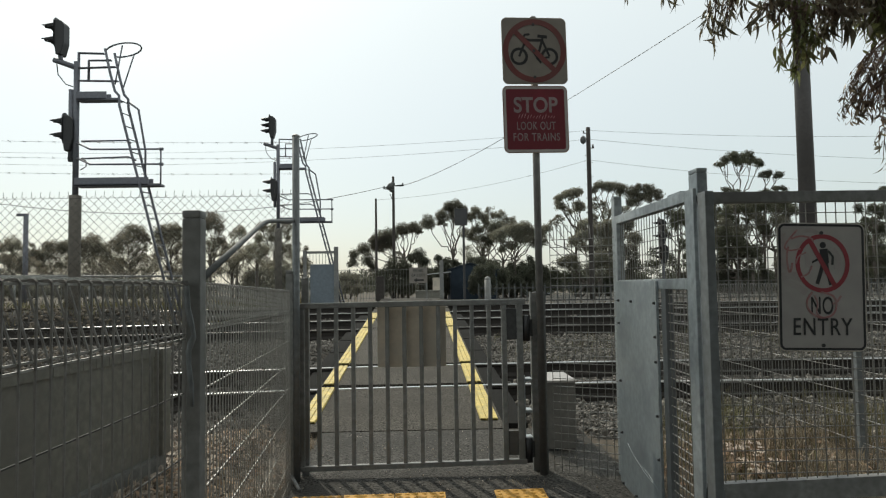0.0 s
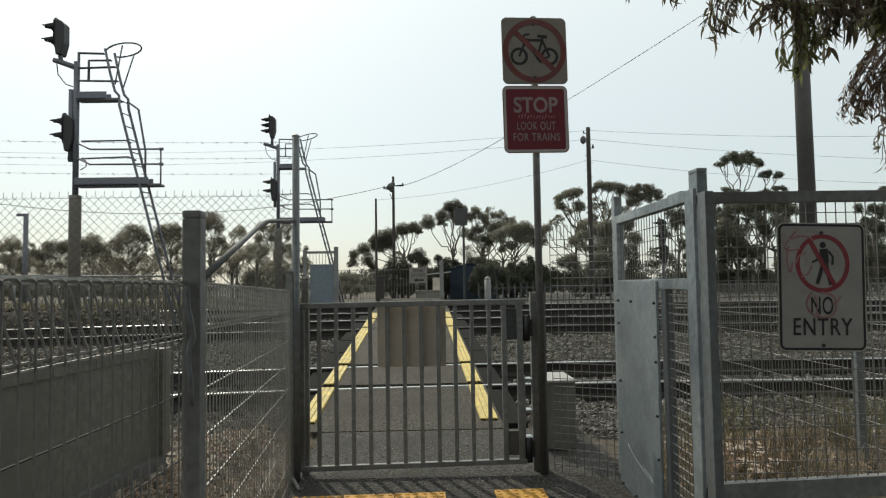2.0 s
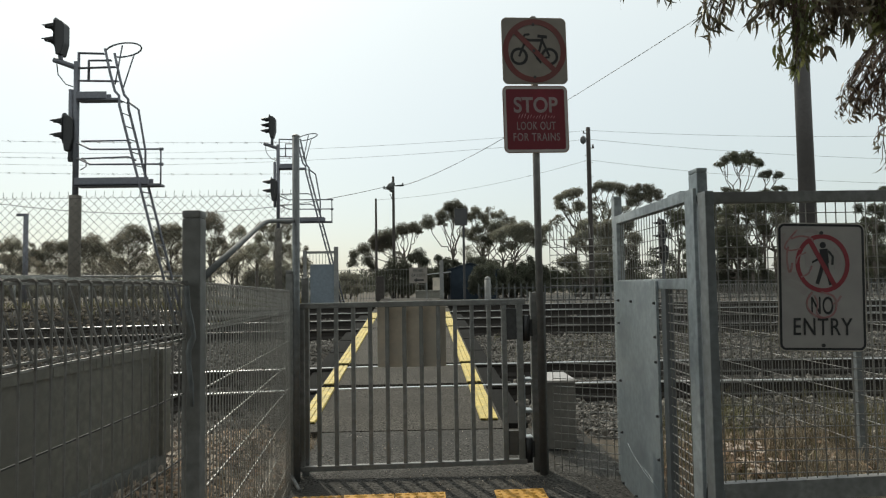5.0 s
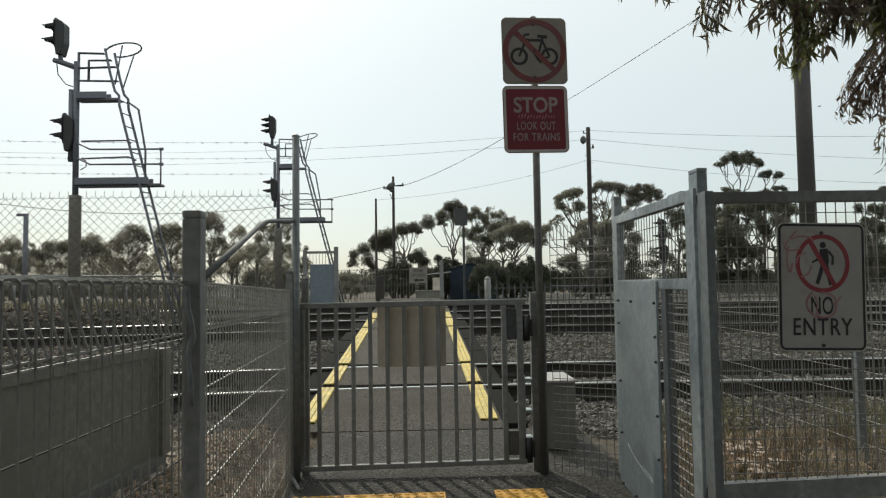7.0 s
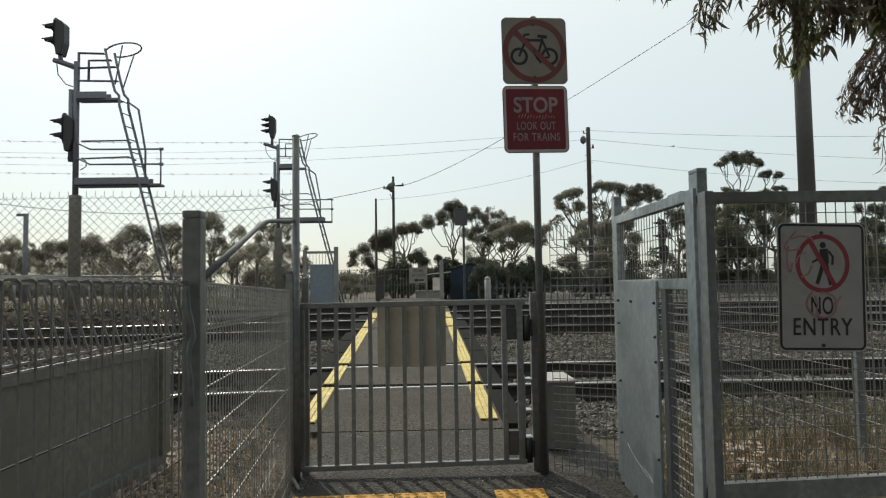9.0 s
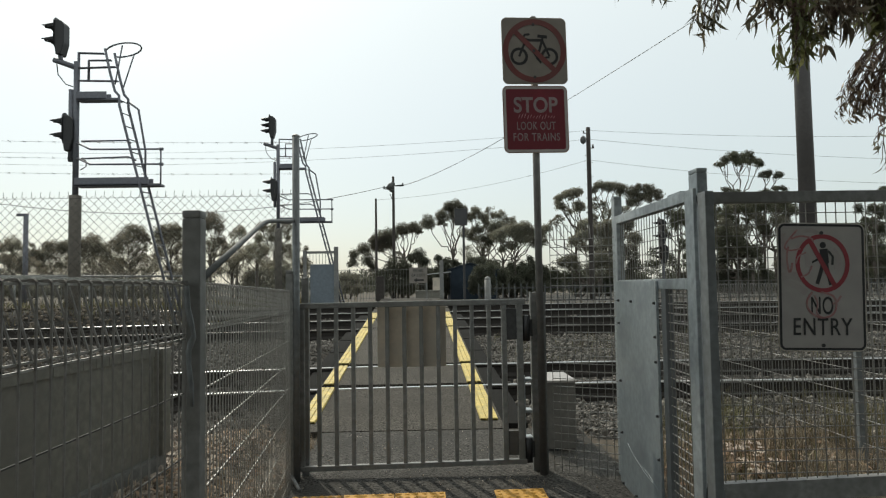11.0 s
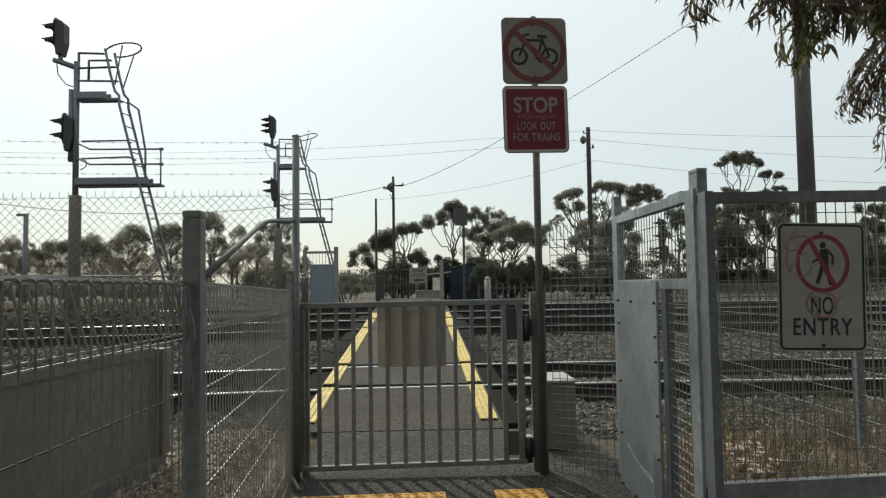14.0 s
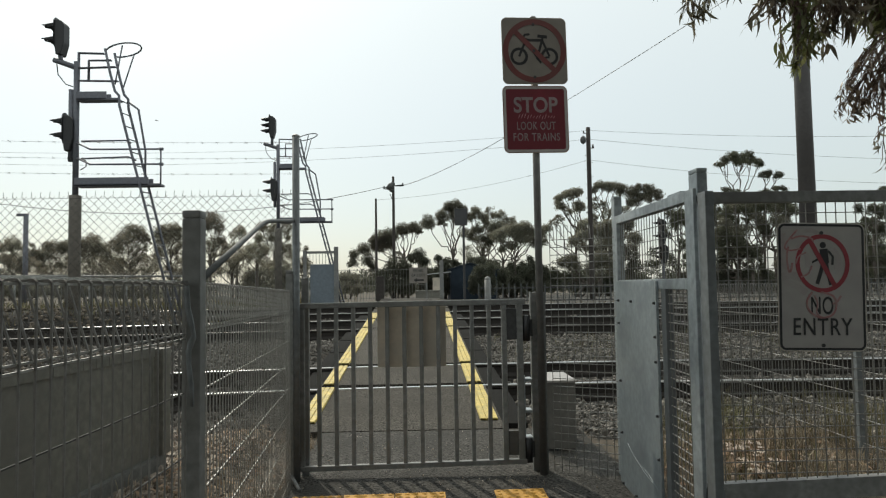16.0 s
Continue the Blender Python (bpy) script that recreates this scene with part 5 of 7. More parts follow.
def crown_leaves(rng, clumps, size, layers):
    """Small leaves on the shells of rounded tufts, domed above and flatter below; a clump is x, z, rx, rz, y, fullness."""
    parts = []
    for cx, cz, rx, rz, cy, full in clumps:
        k = int(9 + 7 * rx / max(rz, 0.2)) if full > 0.75 else int(12 + 9 * rx / max(rz, 0.2))
        d = rng.normal(size=(k, 3))
        d /= np.linalg.norm(d, axis=1, keepdims=True)
        d[:, 2] = np.where(d[:, 2] < -0.7, -d[:, 2], d[:, 2])
        tuft = rng.uniform(0.36, 0.6, k) * min(rx, rz) * (1.0 if full > 0.75 else 0.62)
        room = np.maximum(np.array((rx, rx * 0.85, rz)) - tuft[:, None] * 0.9, 0.05)
        mids = np.array((cx, cy, cz)) + d * room * rng.uniform(0.55, 1.0, (k, 1))
        area = math.pi * rx * rz
        n = max(20, int(layers * full * area / (0.33 * size * size)))
        share = tuft ** 2 / (tuft ** 2).sum()
        pick = rng.choice(k, size=n, p=share)
        e = rng.normal(size=(n, 3))
        e /= np.linalg.norm(e, axis=1, keepdims=True)
        e[:, 2] = np.where(e[:, 2] < 0, e[:, 2] * 0.8, e[:, 2])
        reach = rng.uniform(0.1, 1.0, (n, 1)) ** 0.45 * 1.1
        q = mids[pick] + e * reach * tuft[pick][:, None] + rng.normal(size=(n, 3)) * size * 0.25
        a = rng.normal(size=(n, 3)) + e * 0.3 - np.array((0, 0, 0.2))
        a /= np.linalg.norm(a, axis=1, keepdims=True)
        b = np.cross(a, rng.normal(size=(n, 3)))
        b /= np.linalg.norm(b, axis=1, keepdims=True)
        u = size * rng.uniform(0.55, 1.15, (n, 1))
        parts.append(np.stack((q + a * u, q + b * u * 0.36, q - a * u, q - b * u * 0.36), axis=1).reshape(-1, 3))
    verts = np.concatenate(parts)
    return verts, np.arange(len(verts)).reshape(-1, 4)


def foliage(name, verts, faces, mat, parent):
    me = bpy.data.meshes.new(name)
    me.from_pydata(verts.tolist(), [], faces.tolist())
    me.materials.append(mat)
    return part(name, me, mat, parent)


def gum_tree(x, y, fork, clumps, mat):
    """A eucalypt at x, y; the fork and the clumps (x from the trunk, z, rx, rz, fullness) are given by height in the place."""
    TREE_SEED[0] += 1
    rng = np.random.default_rng(TREE_SEED[0])
    gz0 = ground_z(x, y)
    t = thing("gum_tree", "grey-green eucalypt with a bare forked trunk and clumped crown", "tree", "trees beyond the tracks", pose(x, y, gz0))
    full = [(c[0], c[1] - gz0, c[2] * 1.58, c[3] * 1.85, rng.uniform(-0.9, 0.9) * c[2], c[4] if len(c) > 4 else 1.0) for c in clumps]
    fork = Vector((fork[0], 0, fork[1] - gz0))
    bm = bmesh.new()
    tube(bm, [(0, 0, -0.3), (fork.x * 0.25 + 0.06, 0, fork.z * 0.35), (fork.x * 0.7 - 0.05, 0.05, fork.z * 0.7), fork], 0.17, 8, 0.11)
    part("trunk", bm, BARK, t)
    bm = bmesh.new()
    for cx, cz, rx, rz, cy, fill in full:
        end = Vector((cx, cy, cz + 0.1 * rz))
        start = fork.lerp(Vector((0, 0, fork.z * 0.4)), rng.uniform(0, 0.3)) if cz > fork.z + 0.4 else Vector((fork.x * 0.4, 0, max(0.4, min(fork.z, cz) * 0.6)))
        reach = (end - start).length
        pts = [start]
        side = Vector((0, 0, -0.14 if abs(cx - start.x) > 0.6 * abs(end.z - start.z) else 0))
        for u in (0.15, 0.3, 0.45, 0.6, 0.75, 0.9):
            pts.append(start.lerp(end, u) + (Vector((rng.normal(0, 0.03), rng.normal(0, 0.03), rng.normal(0, 0.025))) + side * math.sin(math.pi * u)) * reach)
        pts.append(end)
        tube(bm, pts, 0.07, 5, 0.025)
        for _ in range(5):
            tip = end + Vector((rng.uniform(-0.8, 0.8) * rx, rng.uniform(-0.5, 0.5) * rx, rng.uniform(-0.3, 0.7) * rz))
            a = pts[4].lerp(end, rng.uniform(0.1, 0.9))
            tube(bm, [a, a.lerp(tip, 0.5) + Vector((rng.normal(0, 0.05), 0, -0.06)), tip], 0.026, 4, 0.01)
    tagged(part("branchwork", bm, BARK, t), kind="stuff")
    verts, faces = crown_leaves(rng, full, 0.00125 * y, 1.15 if mat is CROWN else 1.85)
    foliage("crown", verts, faces, mat, t)


def shrub(x, y, clumps, mat):
    TREE_SEED[0] += 1
    rng = np.random.default_rng(TREE_SEED[0])
    gz0 = ground_z(x, y)
    t = thing("shrub", "dense dark green bush beyond the tracks", "shrub", "bushes beyond the tracks", pose(x, y, gz0))
    full = [(c[0], c[1] - gz0, c[2] * 1.45, c[3] * 1.7, rng.uniform(-0.5, 0.5) * c[2], c[4] if len(c) > 4 else 1.0) for c in clumps]
    bm = bmesh.new()
    for cx, cz, rx, rz, cy, fill in full:
        for k in range(3):
            tube(bm, [(cx * 0.3 + 0.1 * k, 0, -0.2), (cx * 0.8, cy * 0.5, cz * 0.6), (cx + rng.uniform(-0.5, 0.5) * rx, cy, cz + 0.3 * rz)], 0.05, 5, 0.015)
    tagged(part("branchwork", bm, BARK, t), kind="stuff")
    skirt = [(a, max(0.5, 0.45 * b), c * 1.1, max(0.5, 0.5 * b), e, 0.8) for a, b, c, d, e, f in full if b - d < 2.6]
    verts, faces = crown_leaves(rng, full + skirt, 0.0013 * y, 2.0)
    foliage("crown", verts, faces, mat, t)


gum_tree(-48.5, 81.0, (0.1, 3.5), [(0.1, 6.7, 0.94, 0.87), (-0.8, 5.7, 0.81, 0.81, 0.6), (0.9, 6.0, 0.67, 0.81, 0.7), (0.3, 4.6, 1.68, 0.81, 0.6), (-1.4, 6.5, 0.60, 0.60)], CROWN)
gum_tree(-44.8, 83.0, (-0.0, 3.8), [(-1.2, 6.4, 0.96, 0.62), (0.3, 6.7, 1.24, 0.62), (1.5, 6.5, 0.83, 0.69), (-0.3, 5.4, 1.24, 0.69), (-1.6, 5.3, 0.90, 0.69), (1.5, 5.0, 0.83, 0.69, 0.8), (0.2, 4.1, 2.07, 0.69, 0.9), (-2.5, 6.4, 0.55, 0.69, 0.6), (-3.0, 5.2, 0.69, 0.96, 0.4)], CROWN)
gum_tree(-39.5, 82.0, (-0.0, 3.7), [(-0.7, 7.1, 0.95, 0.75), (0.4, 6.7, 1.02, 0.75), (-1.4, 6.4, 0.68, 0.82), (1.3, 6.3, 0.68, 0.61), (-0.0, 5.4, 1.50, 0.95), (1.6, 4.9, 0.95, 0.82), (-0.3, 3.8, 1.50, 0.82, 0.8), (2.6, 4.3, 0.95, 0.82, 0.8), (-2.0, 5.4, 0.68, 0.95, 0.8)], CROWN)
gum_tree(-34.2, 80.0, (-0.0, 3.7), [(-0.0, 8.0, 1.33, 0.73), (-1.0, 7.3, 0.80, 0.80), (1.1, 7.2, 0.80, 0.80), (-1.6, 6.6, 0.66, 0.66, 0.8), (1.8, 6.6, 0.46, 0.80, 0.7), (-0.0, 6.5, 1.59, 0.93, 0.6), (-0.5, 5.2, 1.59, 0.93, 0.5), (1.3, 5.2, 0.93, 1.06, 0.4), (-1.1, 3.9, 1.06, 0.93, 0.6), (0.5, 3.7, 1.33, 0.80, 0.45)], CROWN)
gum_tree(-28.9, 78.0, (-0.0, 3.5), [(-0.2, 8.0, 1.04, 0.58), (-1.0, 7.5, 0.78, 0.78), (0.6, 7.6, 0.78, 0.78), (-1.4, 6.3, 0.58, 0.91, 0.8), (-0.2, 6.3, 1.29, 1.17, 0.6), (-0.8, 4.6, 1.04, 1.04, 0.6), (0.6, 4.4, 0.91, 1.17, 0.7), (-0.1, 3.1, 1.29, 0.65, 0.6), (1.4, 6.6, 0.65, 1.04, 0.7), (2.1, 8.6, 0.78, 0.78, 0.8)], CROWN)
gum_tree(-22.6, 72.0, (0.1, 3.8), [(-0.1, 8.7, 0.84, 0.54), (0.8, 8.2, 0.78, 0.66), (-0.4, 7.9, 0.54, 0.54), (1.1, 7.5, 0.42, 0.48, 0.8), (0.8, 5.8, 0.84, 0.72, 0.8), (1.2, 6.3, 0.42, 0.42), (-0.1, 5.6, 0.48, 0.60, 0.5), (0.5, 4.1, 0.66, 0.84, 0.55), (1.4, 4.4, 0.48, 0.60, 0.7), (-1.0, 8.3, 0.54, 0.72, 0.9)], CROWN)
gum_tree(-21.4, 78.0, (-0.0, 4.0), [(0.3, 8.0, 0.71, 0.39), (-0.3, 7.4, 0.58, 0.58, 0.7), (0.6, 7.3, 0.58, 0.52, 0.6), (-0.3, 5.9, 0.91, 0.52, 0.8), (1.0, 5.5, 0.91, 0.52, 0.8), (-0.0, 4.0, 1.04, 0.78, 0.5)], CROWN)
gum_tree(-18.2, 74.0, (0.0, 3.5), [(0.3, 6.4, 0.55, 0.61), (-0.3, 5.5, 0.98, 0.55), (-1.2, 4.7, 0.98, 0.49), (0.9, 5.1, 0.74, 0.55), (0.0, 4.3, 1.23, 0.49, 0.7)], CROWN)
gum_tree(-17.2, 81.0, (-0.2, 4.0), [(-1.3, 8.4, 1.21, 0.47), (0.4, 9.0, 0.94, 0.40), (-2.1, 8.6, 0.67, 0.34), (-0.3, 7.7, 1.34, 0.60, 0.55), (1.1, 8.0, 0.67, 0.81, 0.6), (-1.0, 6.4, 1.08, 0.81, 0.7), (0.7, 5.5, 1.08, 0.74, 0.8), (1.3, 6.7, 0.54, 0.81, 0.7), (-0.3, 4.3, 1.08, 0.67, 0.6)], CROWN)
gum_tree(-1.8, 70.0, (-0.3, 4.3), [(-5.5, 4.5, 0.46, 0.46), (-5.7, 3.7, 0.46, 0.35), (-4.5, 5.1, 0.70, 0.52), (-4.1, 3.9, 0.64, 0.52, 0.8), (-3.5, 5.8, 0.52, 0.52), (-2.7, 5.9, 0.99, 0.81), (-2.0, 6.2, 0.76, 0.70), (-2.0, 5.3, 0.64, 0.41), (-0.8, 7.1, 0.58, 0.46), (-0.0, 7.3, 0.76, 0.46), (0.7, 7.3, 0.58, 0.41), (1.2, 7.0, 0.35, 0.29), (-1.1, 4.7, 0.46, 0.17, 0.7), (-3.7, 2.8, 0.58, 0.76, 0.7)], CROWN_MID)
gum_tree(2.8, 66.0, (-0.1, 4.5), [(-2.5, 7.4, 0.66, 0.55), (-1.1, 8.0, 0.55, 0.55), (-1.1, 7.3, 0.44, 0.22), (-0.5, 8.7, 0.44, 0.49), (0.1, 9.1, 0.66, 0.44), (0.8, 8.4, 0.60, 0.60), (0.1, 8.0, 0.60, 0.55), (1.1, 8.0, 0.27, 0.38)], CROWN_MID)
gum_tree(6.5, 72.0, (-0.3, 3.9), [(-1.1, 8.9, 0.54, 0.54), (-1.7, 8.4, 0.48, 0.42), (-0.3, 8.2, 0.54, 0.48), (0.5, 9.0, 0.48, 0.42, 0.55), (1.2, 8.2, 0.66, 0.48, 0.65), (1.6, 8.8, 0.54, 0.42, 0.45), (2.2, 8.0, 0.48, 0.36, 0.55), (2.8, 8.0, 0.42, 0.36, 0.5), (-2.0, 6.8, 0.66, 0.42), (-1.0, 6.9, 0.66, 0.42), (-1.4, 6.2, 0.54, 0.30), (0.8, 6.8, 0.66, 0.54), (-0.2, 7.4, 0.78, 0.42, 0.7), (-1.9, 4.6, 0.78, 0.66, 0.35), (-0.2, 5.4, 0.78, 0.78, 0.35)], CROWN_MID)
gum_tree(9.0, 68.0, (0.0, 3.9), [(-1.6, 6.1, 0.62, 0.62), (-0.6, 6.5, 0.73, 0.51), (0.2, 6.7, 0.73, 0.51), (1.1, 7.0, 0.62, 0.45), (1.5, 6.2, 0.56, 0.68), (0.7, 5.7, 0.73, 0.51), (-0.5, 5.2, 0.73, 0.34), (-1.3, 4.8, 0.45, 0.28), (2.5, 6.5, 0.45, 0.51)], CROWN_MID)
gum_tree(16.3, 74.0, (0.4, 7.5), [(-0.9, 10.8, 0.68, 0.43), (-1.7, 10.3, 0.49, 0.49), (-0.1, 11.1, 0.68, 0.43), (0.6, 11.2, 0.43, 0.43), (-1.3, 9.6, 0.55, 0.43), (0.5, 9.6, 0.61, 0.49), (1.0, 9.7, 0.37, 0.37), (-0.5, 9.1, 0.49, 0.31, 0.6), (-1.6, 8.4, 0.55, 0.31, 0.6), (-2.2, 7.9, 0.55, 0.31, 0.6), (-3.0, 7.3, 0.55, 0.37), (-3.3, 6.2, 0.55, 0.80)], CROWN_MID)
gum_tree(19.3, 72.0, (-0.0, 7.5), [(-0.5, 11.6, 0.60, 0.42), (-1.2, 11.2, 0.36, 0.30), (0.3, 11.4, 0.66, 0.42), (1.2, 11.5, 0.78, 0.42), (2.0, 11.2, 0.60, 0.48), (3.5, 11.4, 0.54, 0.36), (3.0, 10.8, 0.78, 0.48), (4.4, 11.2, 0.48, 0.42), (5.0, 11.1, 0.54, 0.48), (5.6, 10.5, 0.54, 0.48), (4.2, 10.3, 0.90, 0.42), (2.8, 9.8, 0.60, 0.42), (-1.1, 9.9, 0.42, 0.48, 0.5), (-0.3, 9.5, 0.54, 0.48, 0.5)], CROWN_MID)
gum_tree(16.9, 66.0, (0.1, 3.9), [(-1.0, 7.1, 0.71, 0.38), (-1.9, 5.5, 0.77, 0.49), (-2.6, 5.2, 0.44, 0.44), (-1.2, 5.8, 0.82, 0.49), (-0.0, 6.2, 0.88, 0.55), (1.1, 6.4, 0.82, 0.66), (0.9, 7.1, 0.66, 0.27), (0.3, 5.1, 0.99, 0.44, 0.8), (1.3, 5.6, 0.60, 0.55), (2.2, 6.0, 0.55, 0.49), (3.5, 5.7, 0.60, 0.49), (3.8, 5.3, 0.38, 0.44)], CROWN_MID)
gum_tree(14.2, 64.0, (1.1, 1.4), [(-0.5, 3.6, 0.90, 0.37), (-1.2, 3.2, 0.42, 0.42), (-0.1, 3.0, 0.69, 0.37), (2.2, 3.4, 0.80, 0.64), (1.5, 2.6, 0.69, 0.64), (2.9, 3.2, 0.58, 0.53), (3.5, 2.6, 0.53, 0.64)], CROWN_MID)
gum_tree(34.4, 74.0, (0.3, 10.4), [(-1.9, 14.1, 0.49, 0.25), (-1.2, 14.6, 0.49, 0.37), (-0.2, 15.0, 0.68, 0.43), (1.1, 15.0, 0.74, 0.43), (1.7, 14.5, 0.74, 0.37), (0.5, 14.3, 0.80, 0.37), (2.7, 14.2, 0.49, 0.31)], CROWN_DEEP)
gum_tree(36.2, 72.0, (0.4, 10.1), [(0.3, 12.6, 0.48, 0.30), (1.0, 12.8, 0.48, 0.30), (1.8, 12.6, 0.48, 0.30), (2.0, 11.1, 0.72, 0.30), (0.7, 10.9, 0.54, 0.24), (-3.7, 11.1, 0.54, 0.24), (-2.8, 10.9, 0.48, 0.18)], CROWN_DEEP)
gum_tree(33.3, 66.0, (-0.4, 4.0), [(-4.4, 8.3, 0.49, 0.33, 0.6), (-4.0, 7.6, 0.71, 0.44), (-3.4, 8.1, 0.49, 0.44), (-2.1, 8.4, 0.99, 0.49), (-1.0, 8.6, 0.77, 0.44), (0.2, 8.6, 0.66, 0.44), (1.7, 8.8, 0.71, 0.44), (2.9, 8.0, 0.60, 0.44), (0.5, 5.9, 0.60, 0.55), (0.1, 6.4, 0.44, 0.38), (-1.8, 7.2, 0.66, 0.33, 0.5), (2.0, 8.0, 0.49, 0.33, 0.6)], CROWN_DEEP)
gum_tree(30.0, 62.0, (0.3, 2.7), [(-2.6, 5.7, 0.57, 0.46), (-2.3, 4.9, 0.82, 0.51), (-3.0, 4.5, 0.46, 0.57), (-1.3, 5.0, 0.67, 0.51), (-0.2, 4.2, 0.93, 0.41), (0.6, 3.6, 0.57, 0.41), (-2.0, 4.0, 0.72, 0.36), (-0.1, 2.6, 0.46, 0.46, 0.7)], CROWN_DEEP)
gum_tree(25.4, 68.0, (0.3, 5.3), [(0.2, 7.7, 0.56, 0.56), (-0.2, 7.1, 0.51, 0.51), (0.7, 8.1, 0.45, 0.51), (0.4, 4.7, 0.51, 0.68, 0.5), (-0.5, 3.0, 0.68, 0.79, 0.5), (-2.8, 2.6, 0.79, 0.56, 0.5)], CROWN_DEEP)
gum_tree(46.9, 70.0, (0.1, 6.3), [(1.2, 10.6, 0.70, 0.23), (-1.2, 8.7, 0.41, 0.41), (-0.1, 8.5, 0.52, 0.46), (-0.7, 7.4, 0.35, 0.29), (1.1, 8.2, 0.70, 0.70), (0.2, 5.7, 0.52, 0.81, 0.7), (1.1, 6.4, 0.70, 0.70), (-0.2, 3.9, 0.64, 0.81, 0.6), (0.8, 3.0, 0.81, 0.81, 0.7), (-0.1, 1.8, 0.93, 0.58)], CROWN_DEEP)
shrub(-2.5, 60.0, [(0.0, 2.9, 1.00, 0.70), (-1.1, 2.3, 0.70, 0.50), (0.7, 2.2, 0.75, 0.55)], CROWN_DARK)
shrub(-0.4, 62.0, [(-0.3, 3.9, 0.67, 0.57), (-0.9, 3.7, 0.31, 0.36), (0.3, 3.3, 0.57, 0.41), (0.4, 2.1, 0.72, 0.72)], CROWN_DARK)
shrub(1.6, 63.0, [(-0.4, 3.6, 0.42, 0.42), (0.4, 3.4, 0.47, 0.42), (0.3, 2.7, 0.63, 0.42)], CROWN_DARK)
shrub(6.2, 64.0, [(-1.0, 3.1, 0.90, 0.64), (0.2, 2.6, 0.80, 0.58), (1.0, 2.2, 0.80, 0.53), (-0.5, 1.8, 1.27, 0.53)], CROWN_DARK)
shrub(10.0, 66.0, [(0.2, 3.5, 0.38, 0.44, 0.8), (-0.1, 2.2, 0.77, 0.66), (-1.2, 1.7, 0.88, 0.44), (1.4, 2.4, 0.66, 0.49), (2.6, 2.1, 0.82, 0.38)], CROWN_DARK)
shrub(15.3, 70.0, [(0.1, 1.9, 1.16, 0.41), (2.1, 1.8, 1.39, 0.52), (4.1, 1.7, 1.16, 0.58), (6.2, 2.6, 0.81, 0.81), (5.8, 4.0, 0.35, 0.52, 0.8)], CROWN_DARK)
shrub(30.2, 66.0, [(-0.5, 2.1, 0.66, 0.38), (0.2, 1.8, 0.71, 0.49), (2.9, 1.8, 0.49, 0.49), (1.7, 1.6, 0.88, 0.38), (-1.4, 1.8, 0.66, 0.44)], CROWN_DARK)
shrub(-18.4, 79.0, [(0.0, 3.0, 1.44, 0.79), (-1.6, 2.7, 1.05, 0.66), (2.3, 3.1, 1.05, 0.79)], CROWN_MID)
shrub(-9.7, 82.0, [(0.0, 2.6, 0.68, 0.34), (1.5, 2.3, 0.54, 0.41, 0.7)], CROWN_MID)
shrub(-11.7, 110.0, [(-1.2, 2.8, 1.60, 0.60), (1.4, 2.3, 1.50, 0.50)], CROWN_MID)
shrub(52.0, 78.0, [(-0.9, 2.9, 1.70, 1.40), (1.3, 3.4, 1.80, 1.70), (-2.9, 1.9, 1.60, 1.00)], CROWN_DARK)
shrub(36.6, 80.0, [(-0.6, 1.5, 2.70, 0.70), (3.4, 1.4, 2.00, 0.80)], CROWN_DARK)
shrub(46.1, 80.0, [(0.1, 1.5, 2.70, 0.90), (4.8, 1.4, 2.90, 0.90)], CROWN_DARK)
shrub(5.0, 58, [(-0.4, 2.5, 0.53, 0.43), (0.5, 2.6, 0.48, 0.43), (0.0, 1.7, 0.77, 0.39), (-1.0, 1.7, 0.39, 0.43)], CROWN_DARK)
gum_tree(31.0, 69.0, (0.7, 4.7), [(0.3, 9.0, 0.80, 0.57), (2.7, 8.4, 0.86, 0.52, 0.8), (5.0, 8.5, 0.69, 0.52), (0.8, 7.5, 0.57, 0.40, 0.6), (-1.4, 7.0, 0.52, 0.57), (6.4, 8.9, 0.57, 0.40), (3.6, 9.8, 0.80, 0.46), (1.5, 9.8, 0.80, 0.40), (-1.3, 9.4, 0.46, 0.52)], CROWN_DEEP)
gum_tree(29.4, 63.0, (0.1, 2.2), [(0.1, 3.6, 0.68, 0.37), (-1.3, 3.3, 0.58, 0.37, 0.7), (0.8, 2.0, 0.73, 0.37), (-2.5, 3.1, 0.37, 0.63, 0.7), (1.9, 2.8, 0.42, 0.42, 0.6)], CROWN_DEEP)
gum_tree(19.4, 69.0, (0.2, 3.7), [(-2.2, 4.9, 0.92, 0.34, 0.9), (0.4, 4.8, 0.63, 0.52), (1.1, 7.0, 0.57, 0.46), (-1.6, 7.1, 0.69, 0.34), (-3.3, 6.7, 0.52, 0.34), (0.1, 4.1, 0.69, 0.46), (2.1, 4.2, 0.40, 0.52, 0.7)], CROWN_MID)
gum_tree(8.1, 70.0, (-0.1, 3.9), [(-1.3, 5.8, 0.58, 0.46), (-2.4, 6.0, 0.52, 0.35, 0.7), (-0.6, 7.2, 0.58, 0.41, 0.8), (0.8, 7.3, 0.52, 0.35), (3.1, 5.6, 0.41, 0.46), (1.7, 6.3, 0.70, 0.46)], CROWN_MID)
gum_tree(-2.4, 71.0, (0.3, 4.3), [(-0.8, 6.6, 0.47, 0.41), (0.1, 6.9, 0.47, 0.29), (-2.5, 5.3, 0.53, 0.41)], CROWN_MID)
shrub(7.7, 96.0, [(0.0, 1.9, 1.43, 0.72), (3.2, 1.6, 1.43, 0.96), (6.4, 1.3, 1.43, 0.72), (9.6, 1.8, 1.43, 0.96), (12.8, 1.5, 1.43, 0.72), (16.0, 1.2, 1.43, 0.96)], CROWN_DARK)
